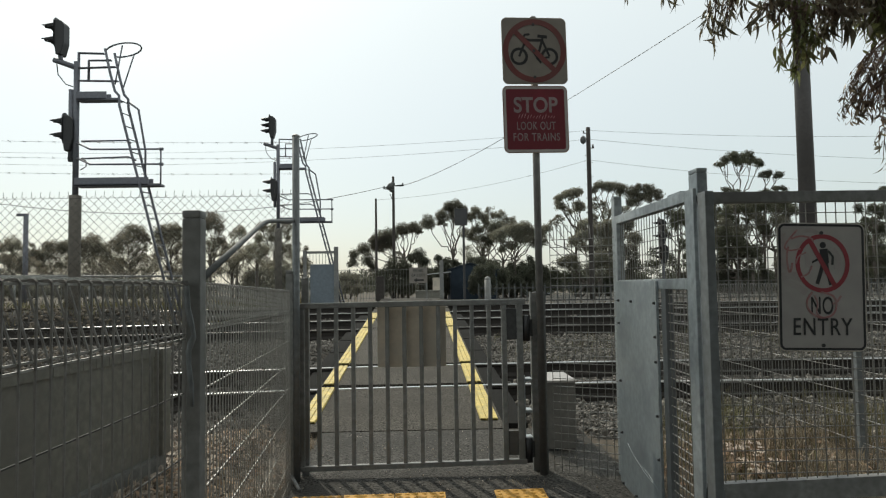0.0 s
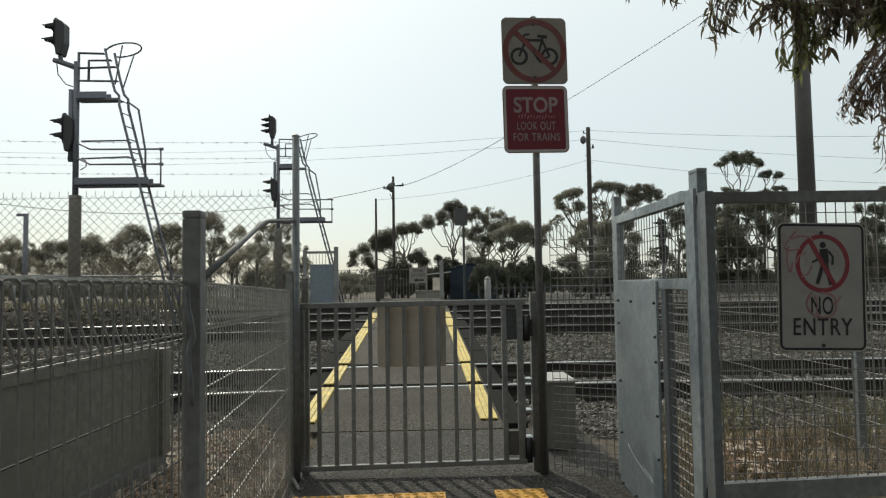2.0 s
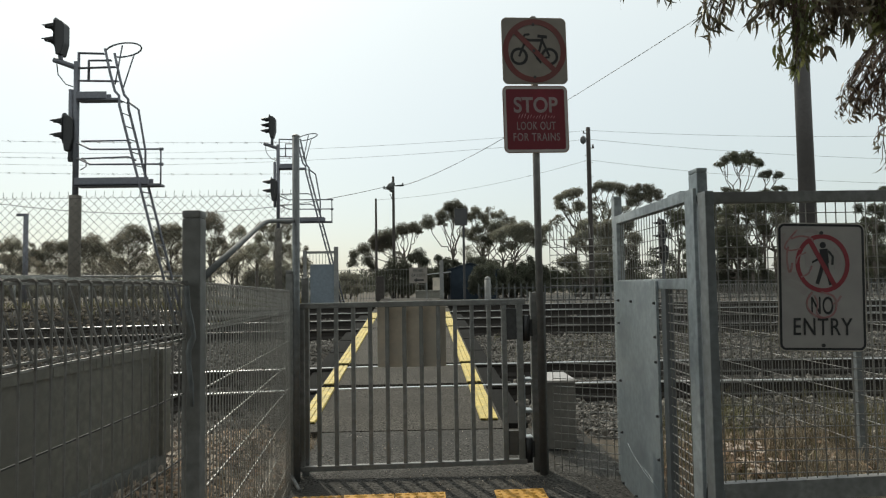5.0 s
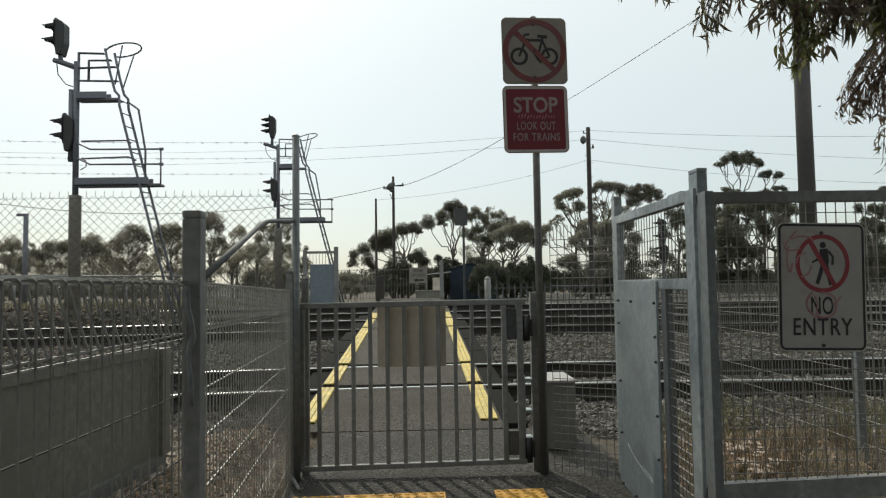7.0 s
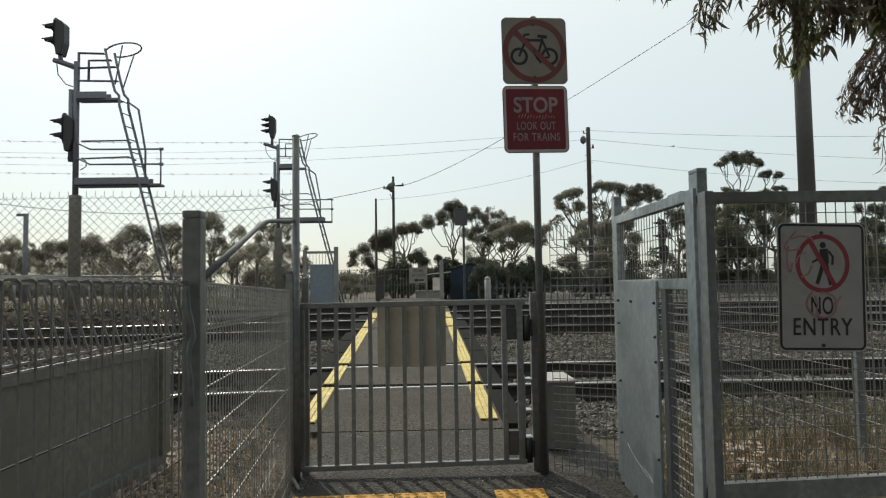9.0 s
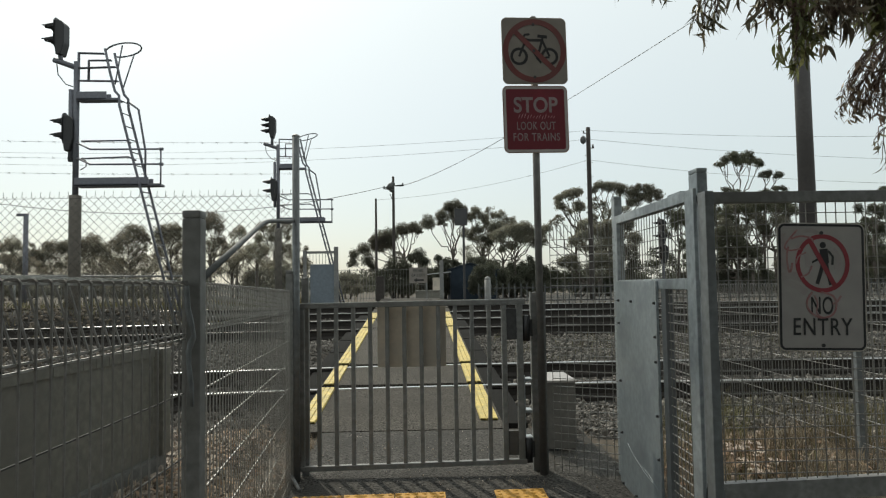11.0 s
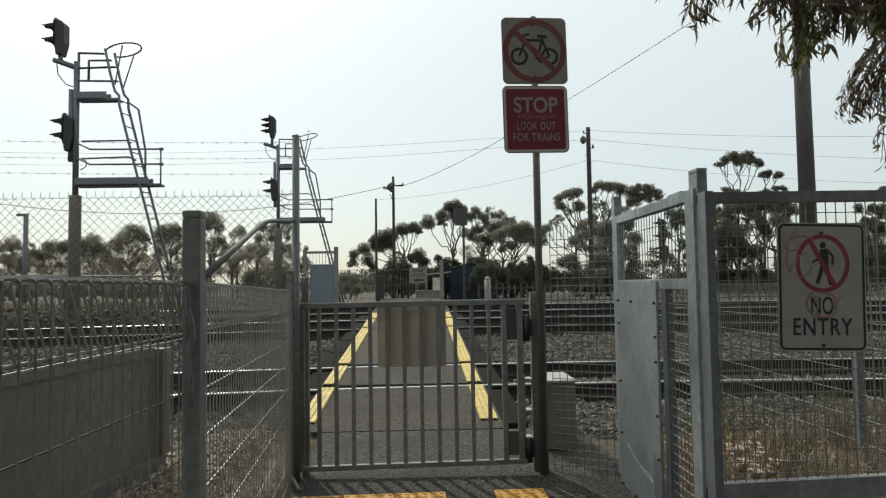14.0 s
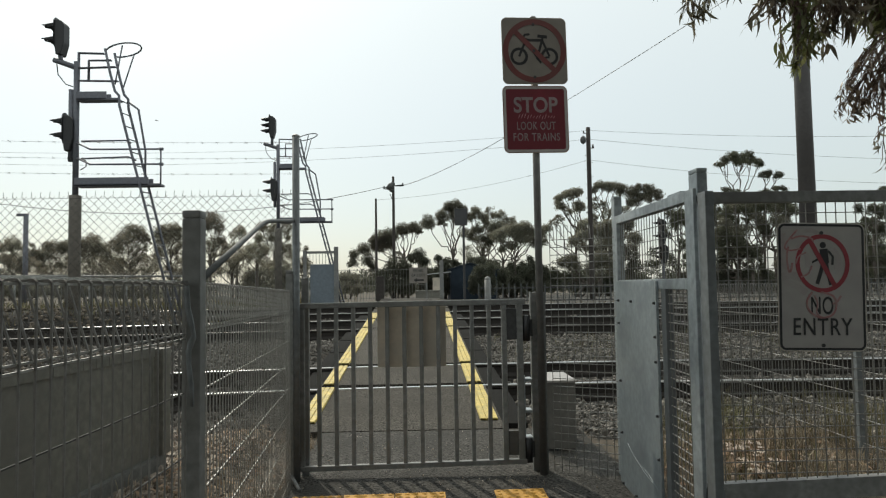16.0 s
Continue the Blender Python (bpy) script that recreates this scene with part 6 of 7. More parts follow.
shrub(27.2, 97.0, [(0.0, 1.6, 1.45, 0.72), (3.3, 1.3, 1.45, 0.97), (6.5, 1.0, 1.45, 0.72), (9.8, 1.5, 1.45, 0.97), (13.1, 1.2, 1.45, 0.72)], CROWN_DARK)
shrub(42.7, 95.0, [(0.0, 1.4, 1.42, 0.71), (3.2, 1.1, 1.42, 0.95), (6.4, 0.8, 1.42, 0.71), (9.7, 1.2, 1.42, 0.95), (12.9, 0.9, 1.42, 0.71), (16.2, 0.6, 1.42, 0.95), (20.2, 1.1, 1.42, 0.71)], CROWN_DARK)
shrub(8.4, 67.0, [(-1.5, 3.1, 0.67, 0.50), (-0.3, 2.5, 0.67, 0.44), (1.1, 3.0, 0.50, 0.50), (2.3, 2.7, 0.50, 0.61), (-3.9, 3.5, 0.50, 0.44, 0.8)], CROWN_DARK)
shrub(0.4, 68.0, [(0.3, 2.5, 0.56, 0.45), (1.7, 2.9, 0.45, 0.40), (-2.1, 2.9, 0.51, 0.45)], CROWN_DARK)
shrub(-27.5, 46.0, [(-1.1, 1.7, 0.61, 0.38, 0.6), (0.0, 1.6, 0.61, 0.38, 0.6), (1.1, 1.8, 0.53, 0.38, 0.5), (2.2, 1.4, 0.69, 0.34, 0.7)], CROWN_MID)
shrub(-24.1, 48.0, [(-1.2, 1.7, 0.64, 0.40, 0.6), (0.0, 1.4, 0.72, 0.36, 0.7), (1.4, 1.5, 0.64, 0.40, 0.5)], CROWN_MID)
shrub(-18.5, 44.0, [(-1.2, 1.4, 0.58, 0.33, 0.6), (-0.2, 1.6, 0.51, 0.37, 0.5), (0.8, 1.3, 0.58, 0.29, 0.7)], CROWN_MID)
shrub(-17.1, 47.0, [(-0.8, 1.5, 0.55, 0.35, 0.5), (0.3, 1.3, 0.55, 0.35, 0.6), (1.3, 1.4, 0.47, 0.35, 0.5)], CROWN_MID)
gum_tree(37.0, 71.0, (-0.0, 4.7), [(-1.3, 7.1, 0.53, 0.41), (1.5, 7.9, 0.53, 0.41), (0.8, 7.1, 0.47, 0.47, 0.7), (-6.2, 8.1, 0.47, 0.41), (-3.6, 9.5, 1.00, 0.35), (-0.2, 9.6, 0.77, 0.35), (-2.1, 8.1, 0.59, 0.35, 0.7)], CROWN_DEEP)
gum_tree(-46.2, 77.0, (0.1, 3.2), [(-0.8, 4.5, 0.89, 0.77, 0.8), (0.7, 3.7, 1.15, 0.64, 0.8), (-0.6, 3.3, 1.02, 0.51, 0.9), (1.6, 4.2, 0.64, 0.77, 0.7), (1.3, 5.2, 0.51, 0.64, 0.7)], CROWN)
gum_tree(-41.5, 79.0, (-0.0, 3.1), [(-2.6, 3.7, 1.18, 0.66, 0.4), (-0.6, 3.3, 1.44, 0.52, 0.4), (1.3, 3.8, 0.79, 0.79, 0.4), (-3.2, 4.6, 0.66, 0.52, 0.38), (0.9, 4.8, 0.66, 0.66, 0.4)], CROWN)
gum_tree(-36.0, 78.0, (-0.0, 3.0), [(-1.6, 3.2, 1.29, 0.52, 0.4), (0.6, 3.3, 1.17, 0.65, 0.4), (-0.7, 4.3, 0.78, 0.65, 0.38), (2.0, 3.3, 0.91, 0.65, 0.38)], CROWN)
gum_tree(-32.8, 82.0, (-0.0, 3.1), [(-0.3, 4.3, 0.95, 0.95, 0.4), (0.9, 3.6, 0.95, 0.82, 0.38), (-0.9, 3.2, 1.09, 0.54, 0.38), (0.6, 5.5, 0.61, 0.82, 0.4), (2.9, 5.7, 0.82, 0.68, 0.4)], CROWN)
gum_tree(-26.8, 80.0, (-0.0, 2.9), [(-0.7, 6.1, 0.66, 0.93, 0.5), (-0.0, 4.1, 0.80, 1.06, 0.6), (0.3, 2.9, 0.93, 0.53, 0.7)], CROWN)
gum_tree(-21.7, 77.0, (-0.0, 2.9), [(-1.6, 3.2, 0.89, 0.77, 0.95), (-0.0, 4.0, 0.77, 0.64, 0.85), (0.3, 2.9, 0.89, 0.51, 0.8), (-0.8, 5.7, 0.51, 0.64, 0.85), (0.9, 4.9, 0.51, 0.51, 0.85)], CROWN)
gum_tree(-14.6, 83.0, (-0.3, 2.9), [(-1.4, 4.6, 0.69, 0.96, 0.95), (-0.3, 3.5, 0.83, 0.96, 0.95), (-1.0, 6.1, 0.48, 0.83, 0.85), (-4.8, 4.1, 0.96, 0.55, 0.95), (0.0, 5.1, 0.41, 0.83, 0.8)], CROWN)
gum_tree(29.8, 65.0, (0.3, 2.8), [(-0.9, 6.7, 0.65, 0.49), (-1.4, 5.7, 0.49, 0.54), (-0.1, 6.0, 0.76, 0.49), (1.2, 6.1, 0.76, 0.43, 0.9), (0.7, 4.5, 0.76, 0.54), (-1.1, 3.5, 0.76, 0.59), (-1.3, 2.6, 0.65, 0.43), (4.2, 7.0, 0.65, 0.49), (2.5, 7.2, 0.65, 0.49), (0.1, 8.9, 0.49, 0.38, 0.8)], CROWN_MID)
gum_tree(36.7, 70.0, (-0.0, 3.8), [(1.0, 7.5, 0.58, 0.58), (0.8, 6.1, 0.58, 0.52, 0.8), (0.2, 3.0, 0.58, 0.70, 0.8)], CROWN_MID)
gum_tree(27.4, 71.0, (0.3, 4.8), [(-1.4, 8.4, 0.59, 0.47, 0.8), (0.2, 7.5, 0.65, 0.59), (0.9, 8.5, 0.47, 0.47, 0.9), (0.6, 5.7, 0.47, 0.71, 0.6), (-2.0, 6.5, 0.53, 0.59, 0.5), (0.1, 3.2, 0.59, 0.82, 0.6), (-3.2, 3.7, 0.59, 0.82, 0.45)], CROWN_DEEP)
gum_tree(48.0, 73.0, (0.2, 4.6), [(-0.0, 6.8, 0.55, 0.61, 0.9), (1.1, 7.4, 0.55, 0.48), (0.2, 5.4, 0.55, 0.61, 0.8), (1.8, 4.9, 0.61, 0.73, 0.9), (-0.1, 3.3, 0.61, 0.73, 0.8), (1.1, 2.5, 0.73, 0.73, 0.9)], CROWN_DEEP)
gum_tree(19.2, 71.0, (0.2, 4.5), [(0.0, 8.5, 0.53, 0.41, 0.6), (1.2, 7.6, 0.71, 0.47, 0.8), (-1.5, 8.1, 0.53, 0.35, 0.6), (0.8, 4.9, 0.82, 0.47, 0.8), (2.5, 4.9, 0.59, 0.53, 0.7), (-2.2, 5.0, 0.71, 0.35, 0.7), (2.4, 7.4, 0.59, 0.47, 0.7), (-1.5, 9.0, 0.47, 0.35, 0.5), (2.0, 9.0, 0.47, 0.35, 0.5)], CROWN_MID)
shrub(3.3, 64.0, [(-0.5, 3.2, 0.53, 0.42), (0.4, 2.8, 0.64, 0.48), (0.7, 2.0, 0.64, 0.42), (-2.0, 2.6, 0.48, 0.48)], CROWN_DARK)
shrub(8.8, 70.0, [(0.0, 3.0, 0.52, 0.52, 0.9), (0.6, 2.5, 0.70, 0.46), (2.7, 3.0, 0.52, 0.41, 0.8), (3.8, 2.1, 0.58, 0.41)], CROWN_DARK)

# distant belt of trees
def far_woods():
    rng = np.random.default_rng(3)
    chunks = []
    for _ in range(420):
        x, y = rng.uniform(-330, 330), rng.uniform(170, 320)
        h = rng.uniform(2.5, 6.5)
        v, _f = leaf_cloud(rng, [(0, h * 0.55, h * 0.75, h * 0.5, 0)], 0.8, 3.0)
        chunks.append(v + np.array((x, y, ground_z(x, y))))
    verts = np.concatenate(chunks)
    faces = np.arange(len(verts)).reshape(-1, 4)
    ob = foliage("far_woods", verts, faces, CROWN_DARK, None)
    tagged(ob, "hazy dark belt of distant trees", "woods", kind="stuff")


far_woods()


# ---- stones, litter and grass ----
def stones(name, label, mat, places, lo, hi, seed, heap=0.0):
    rng = np.random.default_rng(seed)
    base = bmesh.new()
    bmesh.ops.create_icosphere(base, subdivisions=1, radius=1)
    bv = np.array([v.co[:] for v in base.verts])
    bf = [[v.index for v in f.verts] for f in base.faces]
    base.free()
    n, k = len(places), len(bv)
    s = lo + (hi - lo) * rng.uniform(0, 1, (n, 1, 1)) ** 1.8
    pts = bv[None] * (1 + rng.uniform(-0.3, 0.3, (n, k, 1))) * s * rng.uniform(0.6, 1.2, (n, 1, 3))
    ang = rng.uniform(0, 6.28, n)
    ca, sa = np.cos(ang)[:, None], np.sin(ang)[:, None]
    pts = np.stack((pts[..., 0] * ca - pts[..., 1] * sa, pts[..., 0] * sa + pts[..., 1] * ca, pts[..., 2]), axis=2)
    pts += np.array(places)[:, None, :]
    pts[..., 2] += 0.25 * s[..., 0] + heap * rng.uniform(-0.4, 1, (n, 1))
    faces = np.array(bf)[None] + (np.arange(n) * k)[:, None, None]
    me = bpy.data.meshes.new(name)
    me.from_pydata(pts.reshape(-1, 3).tolist(), [], faces.reshape(-1, 3).tolist())
    me.materials.append(mat)
    return tagged(new(name, me), label, "gravel", kind="stuff")


rng = np.random.default_rng(8)
spots = []
while len(spots) < 50000:
    x, y = rng.uniform(-7, 11), rng.uniform(5.7, 18.5)
    if rng.random() > min(1, (8.5 / y) ** 2) or abs(x) > y * 0.8 + 0.5:
        continue
    if -1.25 + lean(y) < x < 0.72 + lean(y):
        continue
    if y < 6.3 and x < 1.2:
        continue
    yy = y + bow(x)
    if any(-0.2 < yy - r < 0.1 for r in (7.8, 9.15, 13.2, 14.75, 17.3)):
        continue
    spots.append((x, y, ground_z(x, y)))
bank = []
while len(bank) < 9000:
    x, y = rng.uniform(-15, -4.5), rng.uniform(9.5, 17.5)
    yy = y + bow(x)
    if any(-0.2 < yy - r < 0.1 for r in (13.2, 14.75, 17.3)) or yy > 20:
        continue
    bank.append((x, y, ground_z(x, y)))
stones("bank_stones", "brown stones and clods on the bank between the tracks", BANK_STONE, bank, 0.018, 0.06, 14, 0.03)
stones("ballast", "grey crushed-rock ballast between the tracks", BALLAST, spots, 0.011, 0.037, 1, 0.045)
spots = []
while len(spots) < 6500:
    x, y = rng.uniform(-2.6, -0.98), rng.uniform(2.0, 7.2)
    spots.append((x, y, ground_z(x, y)))
stones("rubble", "loose pale rubble and stones beside the fence", RUBBLE, spots, 0.007, 0.03, 2)
spots = []
while len(spots) < 900:
    x, y = rng.uniform(1.5, 5.5), rng.uniform(4.6, 6.6)
    spots.append((x, y, ground_z(x, y)))
stones("rubble", "loose pale stones among dry grass", RUBBLE, spots, 0.008, 0.03, 3)
spots = [(rng.uniform(-0.85, 1.2), rng.uniform(3.6, 5.9), 0) for _ in range(260)]
stones("pale_pebbles", "few pale pebbles on the path's shoulder", RUBBLE, [(rng.uniform(0.95, 1.3), rng.uniform(4.0, 5.4), 0.005) for _ in range(9)], 0.008, 0.016, 12)
stones("grit", "fine grit scattered on the asphalt", RUBBLE, [(x, y, max(ground_z(x, y), path_z(y) if y > 3.85 else 0)) for x, y, z in spots], 0.002, 0.006, 4)


def grass(label, n, x0, x1, y0, y1, h0, h1, seed, w=0.0025, mat=None):
    rng = np.random.default_rng(seed)
    verts, faces = [], []
    for _ in range(n):
        x, y = rng.uniform(x0, x1), rng.uniform(y0, y1)
        if noise.noise(Vector((x * 1.6, y * 1.6, seed))) < -0.12:
            continue
        z = ground_z(x, y)
        h = rng.uniform(h0, h1)
        a, b = rng.uniform(0, 6.28), rng.uniform(0.2, 1.0)
        dx, dy = math.cos(a), math.sin(a)
        k = len(verts)
        verts += [(x - dy * w, y + dx * w, z - 0.01), (x + dy * w, y - dx * w, z - 0.01), (x + dx * h * 0.3 * b - dy * w * 0.7, y + dy * h * 0.3 * b + dx * w * 0.7, z + h * 0.6), (x + dx * h * 0.3 * b + dy * w * 0.7, y + dy * h * 0.3 * b - dx * w * 0.7, z + h * 0.6), (x + dx * h * b * 0.8, y + dy * h * b * 0.8, z + h * (1 - 0.3 * b))]
        faces += [(k, k + 1, k + 3, k + 2), (k + 2, k + 3, k + 4)]
    me = bpy.data.meshes.new("dry_grass")
    me.from_pydata(verts, [], faces)
    me.materials.append(mat or GRASS_DRY)
    return tagged(new("dry_grass", me), label, "grass", kind="stuff")


grass("tufts of dry straw-coloured grass behind the gate", 4500, 1.5, 5.5, 4.3, 5.35, 0.06, 0.26, 5)
grass("sparse dry grass beside the fence", 900, -2.0, -0.98, 2.2, 6.8, 0.04, 0.15, 6)
grass("dry grass beyond the tracks", 3000, 1, 20, 19.5, 22.4, 0.1, 0.35, 7)
grass("straggly green and brown weeds growing through the ballast", 1000, 2.9, 7.5, 5.0, 7.2, 0.1, 0.45, 51, 0.003, GRASS_GREEN)
grass("green shoots among the dry grass behind the gate", 500, 1.9, 4.6, 4.3, 5.3, 0.06, 0.24, 58, 0.0028, GRASS_GREEN)
grass("thin dry grass along the mesh gate", 1500, 2.5, 4.4, 4.2, 5.3, 0.04, 0.22, 57)
grass("bleached straw lying in the dry grass", 420, 1.9, 3.1, 4.3, 4.95, 0.06, 0.24, 61, 0.0028, STRAW)
grass("olive weeds in front of the ballast", 1500, 1.7, 4.4, 4.9, 6.6, 0.08, 0.36, 62, 0.0024, GRASS_GREEN)
grass("bleached straw among the rubble beside the fence", 900, -1.7, -0.98, 2.2, 6.6, 0.02, 0.09, 63, 0.003, STRAW)
grass("small dry tuft at the foot of the gate post", 220, 0.5, 0.78, 4.52, 4.72, 0.02, 0.08, 56)
grass("thin weeds between the tracks", 1500, 1.2, 9.0, 9.6, 12.6, 0.05, 0.22, 52, 0.004, GRASS_GREEN)
grass("brown weeds on the bank between the tracks", 2600, -13, -4.6, 12.6, 16.5, 0.05, 0.2, 55, 0.006, GRASS_GREEN)
grass("tall brown weeds beyond the tracks", 4000, -26, -3, 19.5, 26, 0.15, 0.6, 53, 0.012, GRASS_GREEN)
grass("olive weeds beyond the tracks", 3000, -26, -3, 19.5, 30, 0.15, 0.7, 54, 0.014, GRASS_GREEN)


def litter(x, y, s, turn, seed):
    rng = np.random.default_rng(seed)
    bm = bmesh.new()
    n = 6
    grid = [[bm.verts.new((s * (i / n - 0.5) * 1.4, s * (j / n - 0.5), rng.uniform(0, 0.25) * s + 0.1 * s * math.sin(3 * i / n + 2 * j / n))) for j in range(n + 1)] for i in range(n + 1)]
    for i in range(n):
        for j in range(n):
            bm.faces.new((grid[i][j], grid[i + 1][j], grid[i + 1][j + 1], grid[i][j + 1])).smooth = True
    ob = part("crumpled_paper", bm, PAPER, m=pose(x, y, ground_z(x, y) + 0.05, 6, -8, turn))
    return tagged(ob, "crumpled pale paper litter in dry grass", "litter", "litter behind the gate")


rnd = random.Random(31)
for i in range(34):
    litter(rnd.uniform(2.16, 2.42), rnd.uniform(4.5, 5.1), rnd.uniform(0.025, 0.065), rnd.uniform(0, 180), 60 + i)


def dead_leaves(label, seed, n, x0, x1, y0, y1, heap=None):
    """Fallen leaves and bark over a patch; every other one gathers round heap."""
    rng = np.random.default_rng(seed)
    xy = np.stack((rng.uniform(x0, x1, n), rng.uniform(y0, y1, n)), axis=1)
    if heap is not None:
        xy[::2] = np.array(heap) + rng.normal(size=(len(xy[::2]), 2)) * np.array((0.13, 0.2))
    q = np.array([(x, y, ground_z(x, y) + rng.uniform(0.01, 0.05)) for x, y in xy])
    a = rng.normal(size=(n, 3)) * np.array((1, 1, 0.35))
    a /= np.linalg.norm(a, axis=1, keepdims=True)
    b = np.cross(a, rng.normal(size=(n, 3)) * 0.3 + np.array((0, 0, 1)))
    b /= np.linalg.norm(b, axis=1, keepdims=True)
    u = rng.uniform(0.02, 0.06, (n, 1))
    v = np.stack((q + a * u, q + b * u * 0.25, q - a * u, q - b * u * 0.25), axis=1).reshape(-1, 3)
    ob = foliage("dead_leaves", v, np.arange(4 * n).reshape(-1, 4), DEAD_LEAF, None)
    tagged(ob, label, "leaf litter", kind="stuff")


dead_leaves("brown dead leaves and bark scraps on the ground", 41, 900, 1.5, 4.6, 4.1, 5.3, (2.28, 4.9))
dead_leaves("brown dead leaves strewn over the rubble beside the fence", 42, 700, -1.65, -0.98, 2.2, 6.6)


# ---- the unseen tree over the enclosure, crown widened to block sky light ----
def shade_tree():
    rng = np.random.default_rng(77)
    t = thing("shade_tree", "unseen eucalypt whose wide crown is added to shade the footpath", "tree", "", pose(4.6, -1.2, 0))
    bm = bmesh.new()
    tube(bm, [(0, 0, -0.2), (0.05, 0, 1.5), (-0.1, 0.1, 3.2)], 0.32, 12, 0.2)
    part("trunk", bm, BARK, t)
    # crown added far behind the camera to keep skylight off the enclosure
    clumps = [(-1.6, 4.6, 1.5, 1.0, 2.6), (-4.0, 5.2, 1.9, 1.1, 1.0), (-6.6, 5.4, 1.9, 1.2, -0.5), (-2.2, 6.0, 2.2, 1.3, -0.8), (0.8, 5.0, 1.9, 1.3, 1.0), (-4.6, 6.0, 2.4, 1.4, -3.4), (0.2, 5.8, 2.4, 1.4, -3.0), (-1.8, 5.0, 2.2, 1.4, -5.4), (-6.8, 4.8, 2.1, 1.5, -4.6), (2.6, 4.8, 2.0, 1.4, -1.4), (-8.8, 4.4, 1.9, 1.5, -2.2), (-4.4, 3.6, 2.2, 1.4, -7.0), (0.6, 3.6, 2.2, 1.4, -6.6), (3.6, 3.8, 2.0, 1.4, -4.4)]
    for cx, cz, rx, rz, cy in clumps:
        bm = bmesh.new()
        start, end = Vector((-0.1, 0.1, 3.1)), Vector((cx, cy, cz))
        mid = start.lerp(end, 0.5) + Vector((0, 0, 0.35))
        tube(bm, [start, start.lerp(mid, 0.5) + Vector((0, 0, 0.1)), mid, mid.lerp(end, 0.5), end], 0.11, 7, 0.03)
        part("limb", bm, BARK, t)
    for hook in HOOKS:
        bm = bmesh.new()
        end = Vector(hook) - Vector((4.6, -1.2, 0))
        start = Vector((-1.6, 2.6, 4.2))
        tube(bm, [start, start.lerp(end, 0.5) + Vector((0, 0, 0.15)), end + Vector((0, 0, 0.01))], 0.02, 6, 0.006)
        part("branch", bm, BARK, t)
    verts, faces = leaf_cloud(rng, clumps, 0.17, 520)
    foliage("crown", verts, faces, CROWN_DARK, t)


HOOKS = [(1.383, 3.00, 2.704), (1.500, 3.05, 2.774), (1.807, 3.05, 2.787), (1.742, 2.95, 2.701), (1.903, 3.05, 2.746), (1.990, 3.00, 2.723), (2.184, 3.20, 2.926), (2.268, 3.15, 2.762), (2.213, 3.00, 2.490), (1.144, 3.00, 2.805), (2.192, 3.00, 2.061)]
shade_tree()


grass("small pale weed tuft at the edge of the path", 260, -1.08, -0.9, 5.2, 5.7, 0.05, 0.16, 9)


# ---- hanging gum leaves ----
def leaf_mesh(length, width, bend, seed, mat):
    rng = np.random.default_rng(seed)
    bm = bmesh.new()
    rows = []
    n = 7
    for i in range(n + 1):
        u = i / n
        w = width * math.sin(math.pi * min(1, 0.05 + u * 0.95) ** 0.85) * (1 - 0.35 * u)
        c = Vector((bend * u * u, 0.12 * length * math.sin(u * 2.2), -length * u))
        rows.append([bm.verts.new(c + Vector((-w, 0.15 * w, 0))), bm.verts.new(c), bm.verts.new(c + Vector((w, 0.15 * w, 0)))])
    for a, b in zip(rows, rows[1:]):
        for k in range(2):
            bm.faces.new((a[k], a[k + 1], b[k + 1], b[k])).smooth = True
    return mesh_of("leaf", bm, mat)


LEAVES = [leaf_mesh(l, w, b, i, LEAF) for i, (l, w, b) in enumerate(((0.13, 0.009, 0.03), (0.11, 0.008, -0.03), (0.15, 0.010, 0.05), (0.09, 0.009, 0.015), (0.14, 0.008, -0.05), (0.10, 0.016, 0.0), (0.12, 0.013, 0.04)))]

GREEN_LEAVES = [leaf_mesh(l, w, b, 40 + i, LEAF_GREEN) for i, (l, w, b) in enumerate(((0.10, 0.010, 0.02), (0.12, 0.009, -0.03), (0.09, 0.011, 0.0), (0.11, 0.010, 0.04)))]
BROWN_LEAVES = [leaf_mesh(l, w, b, 20 + i, LEAF_BROWN) for i, (l, w, b) in enumerate(((0.065, 0.0075, 0.012), (0.05, 0.007, -0.01), (0.075, 0.0085, 0.02), (0.055, 0.0095, 0.0), (0.085, 0.008, -0.015)))]


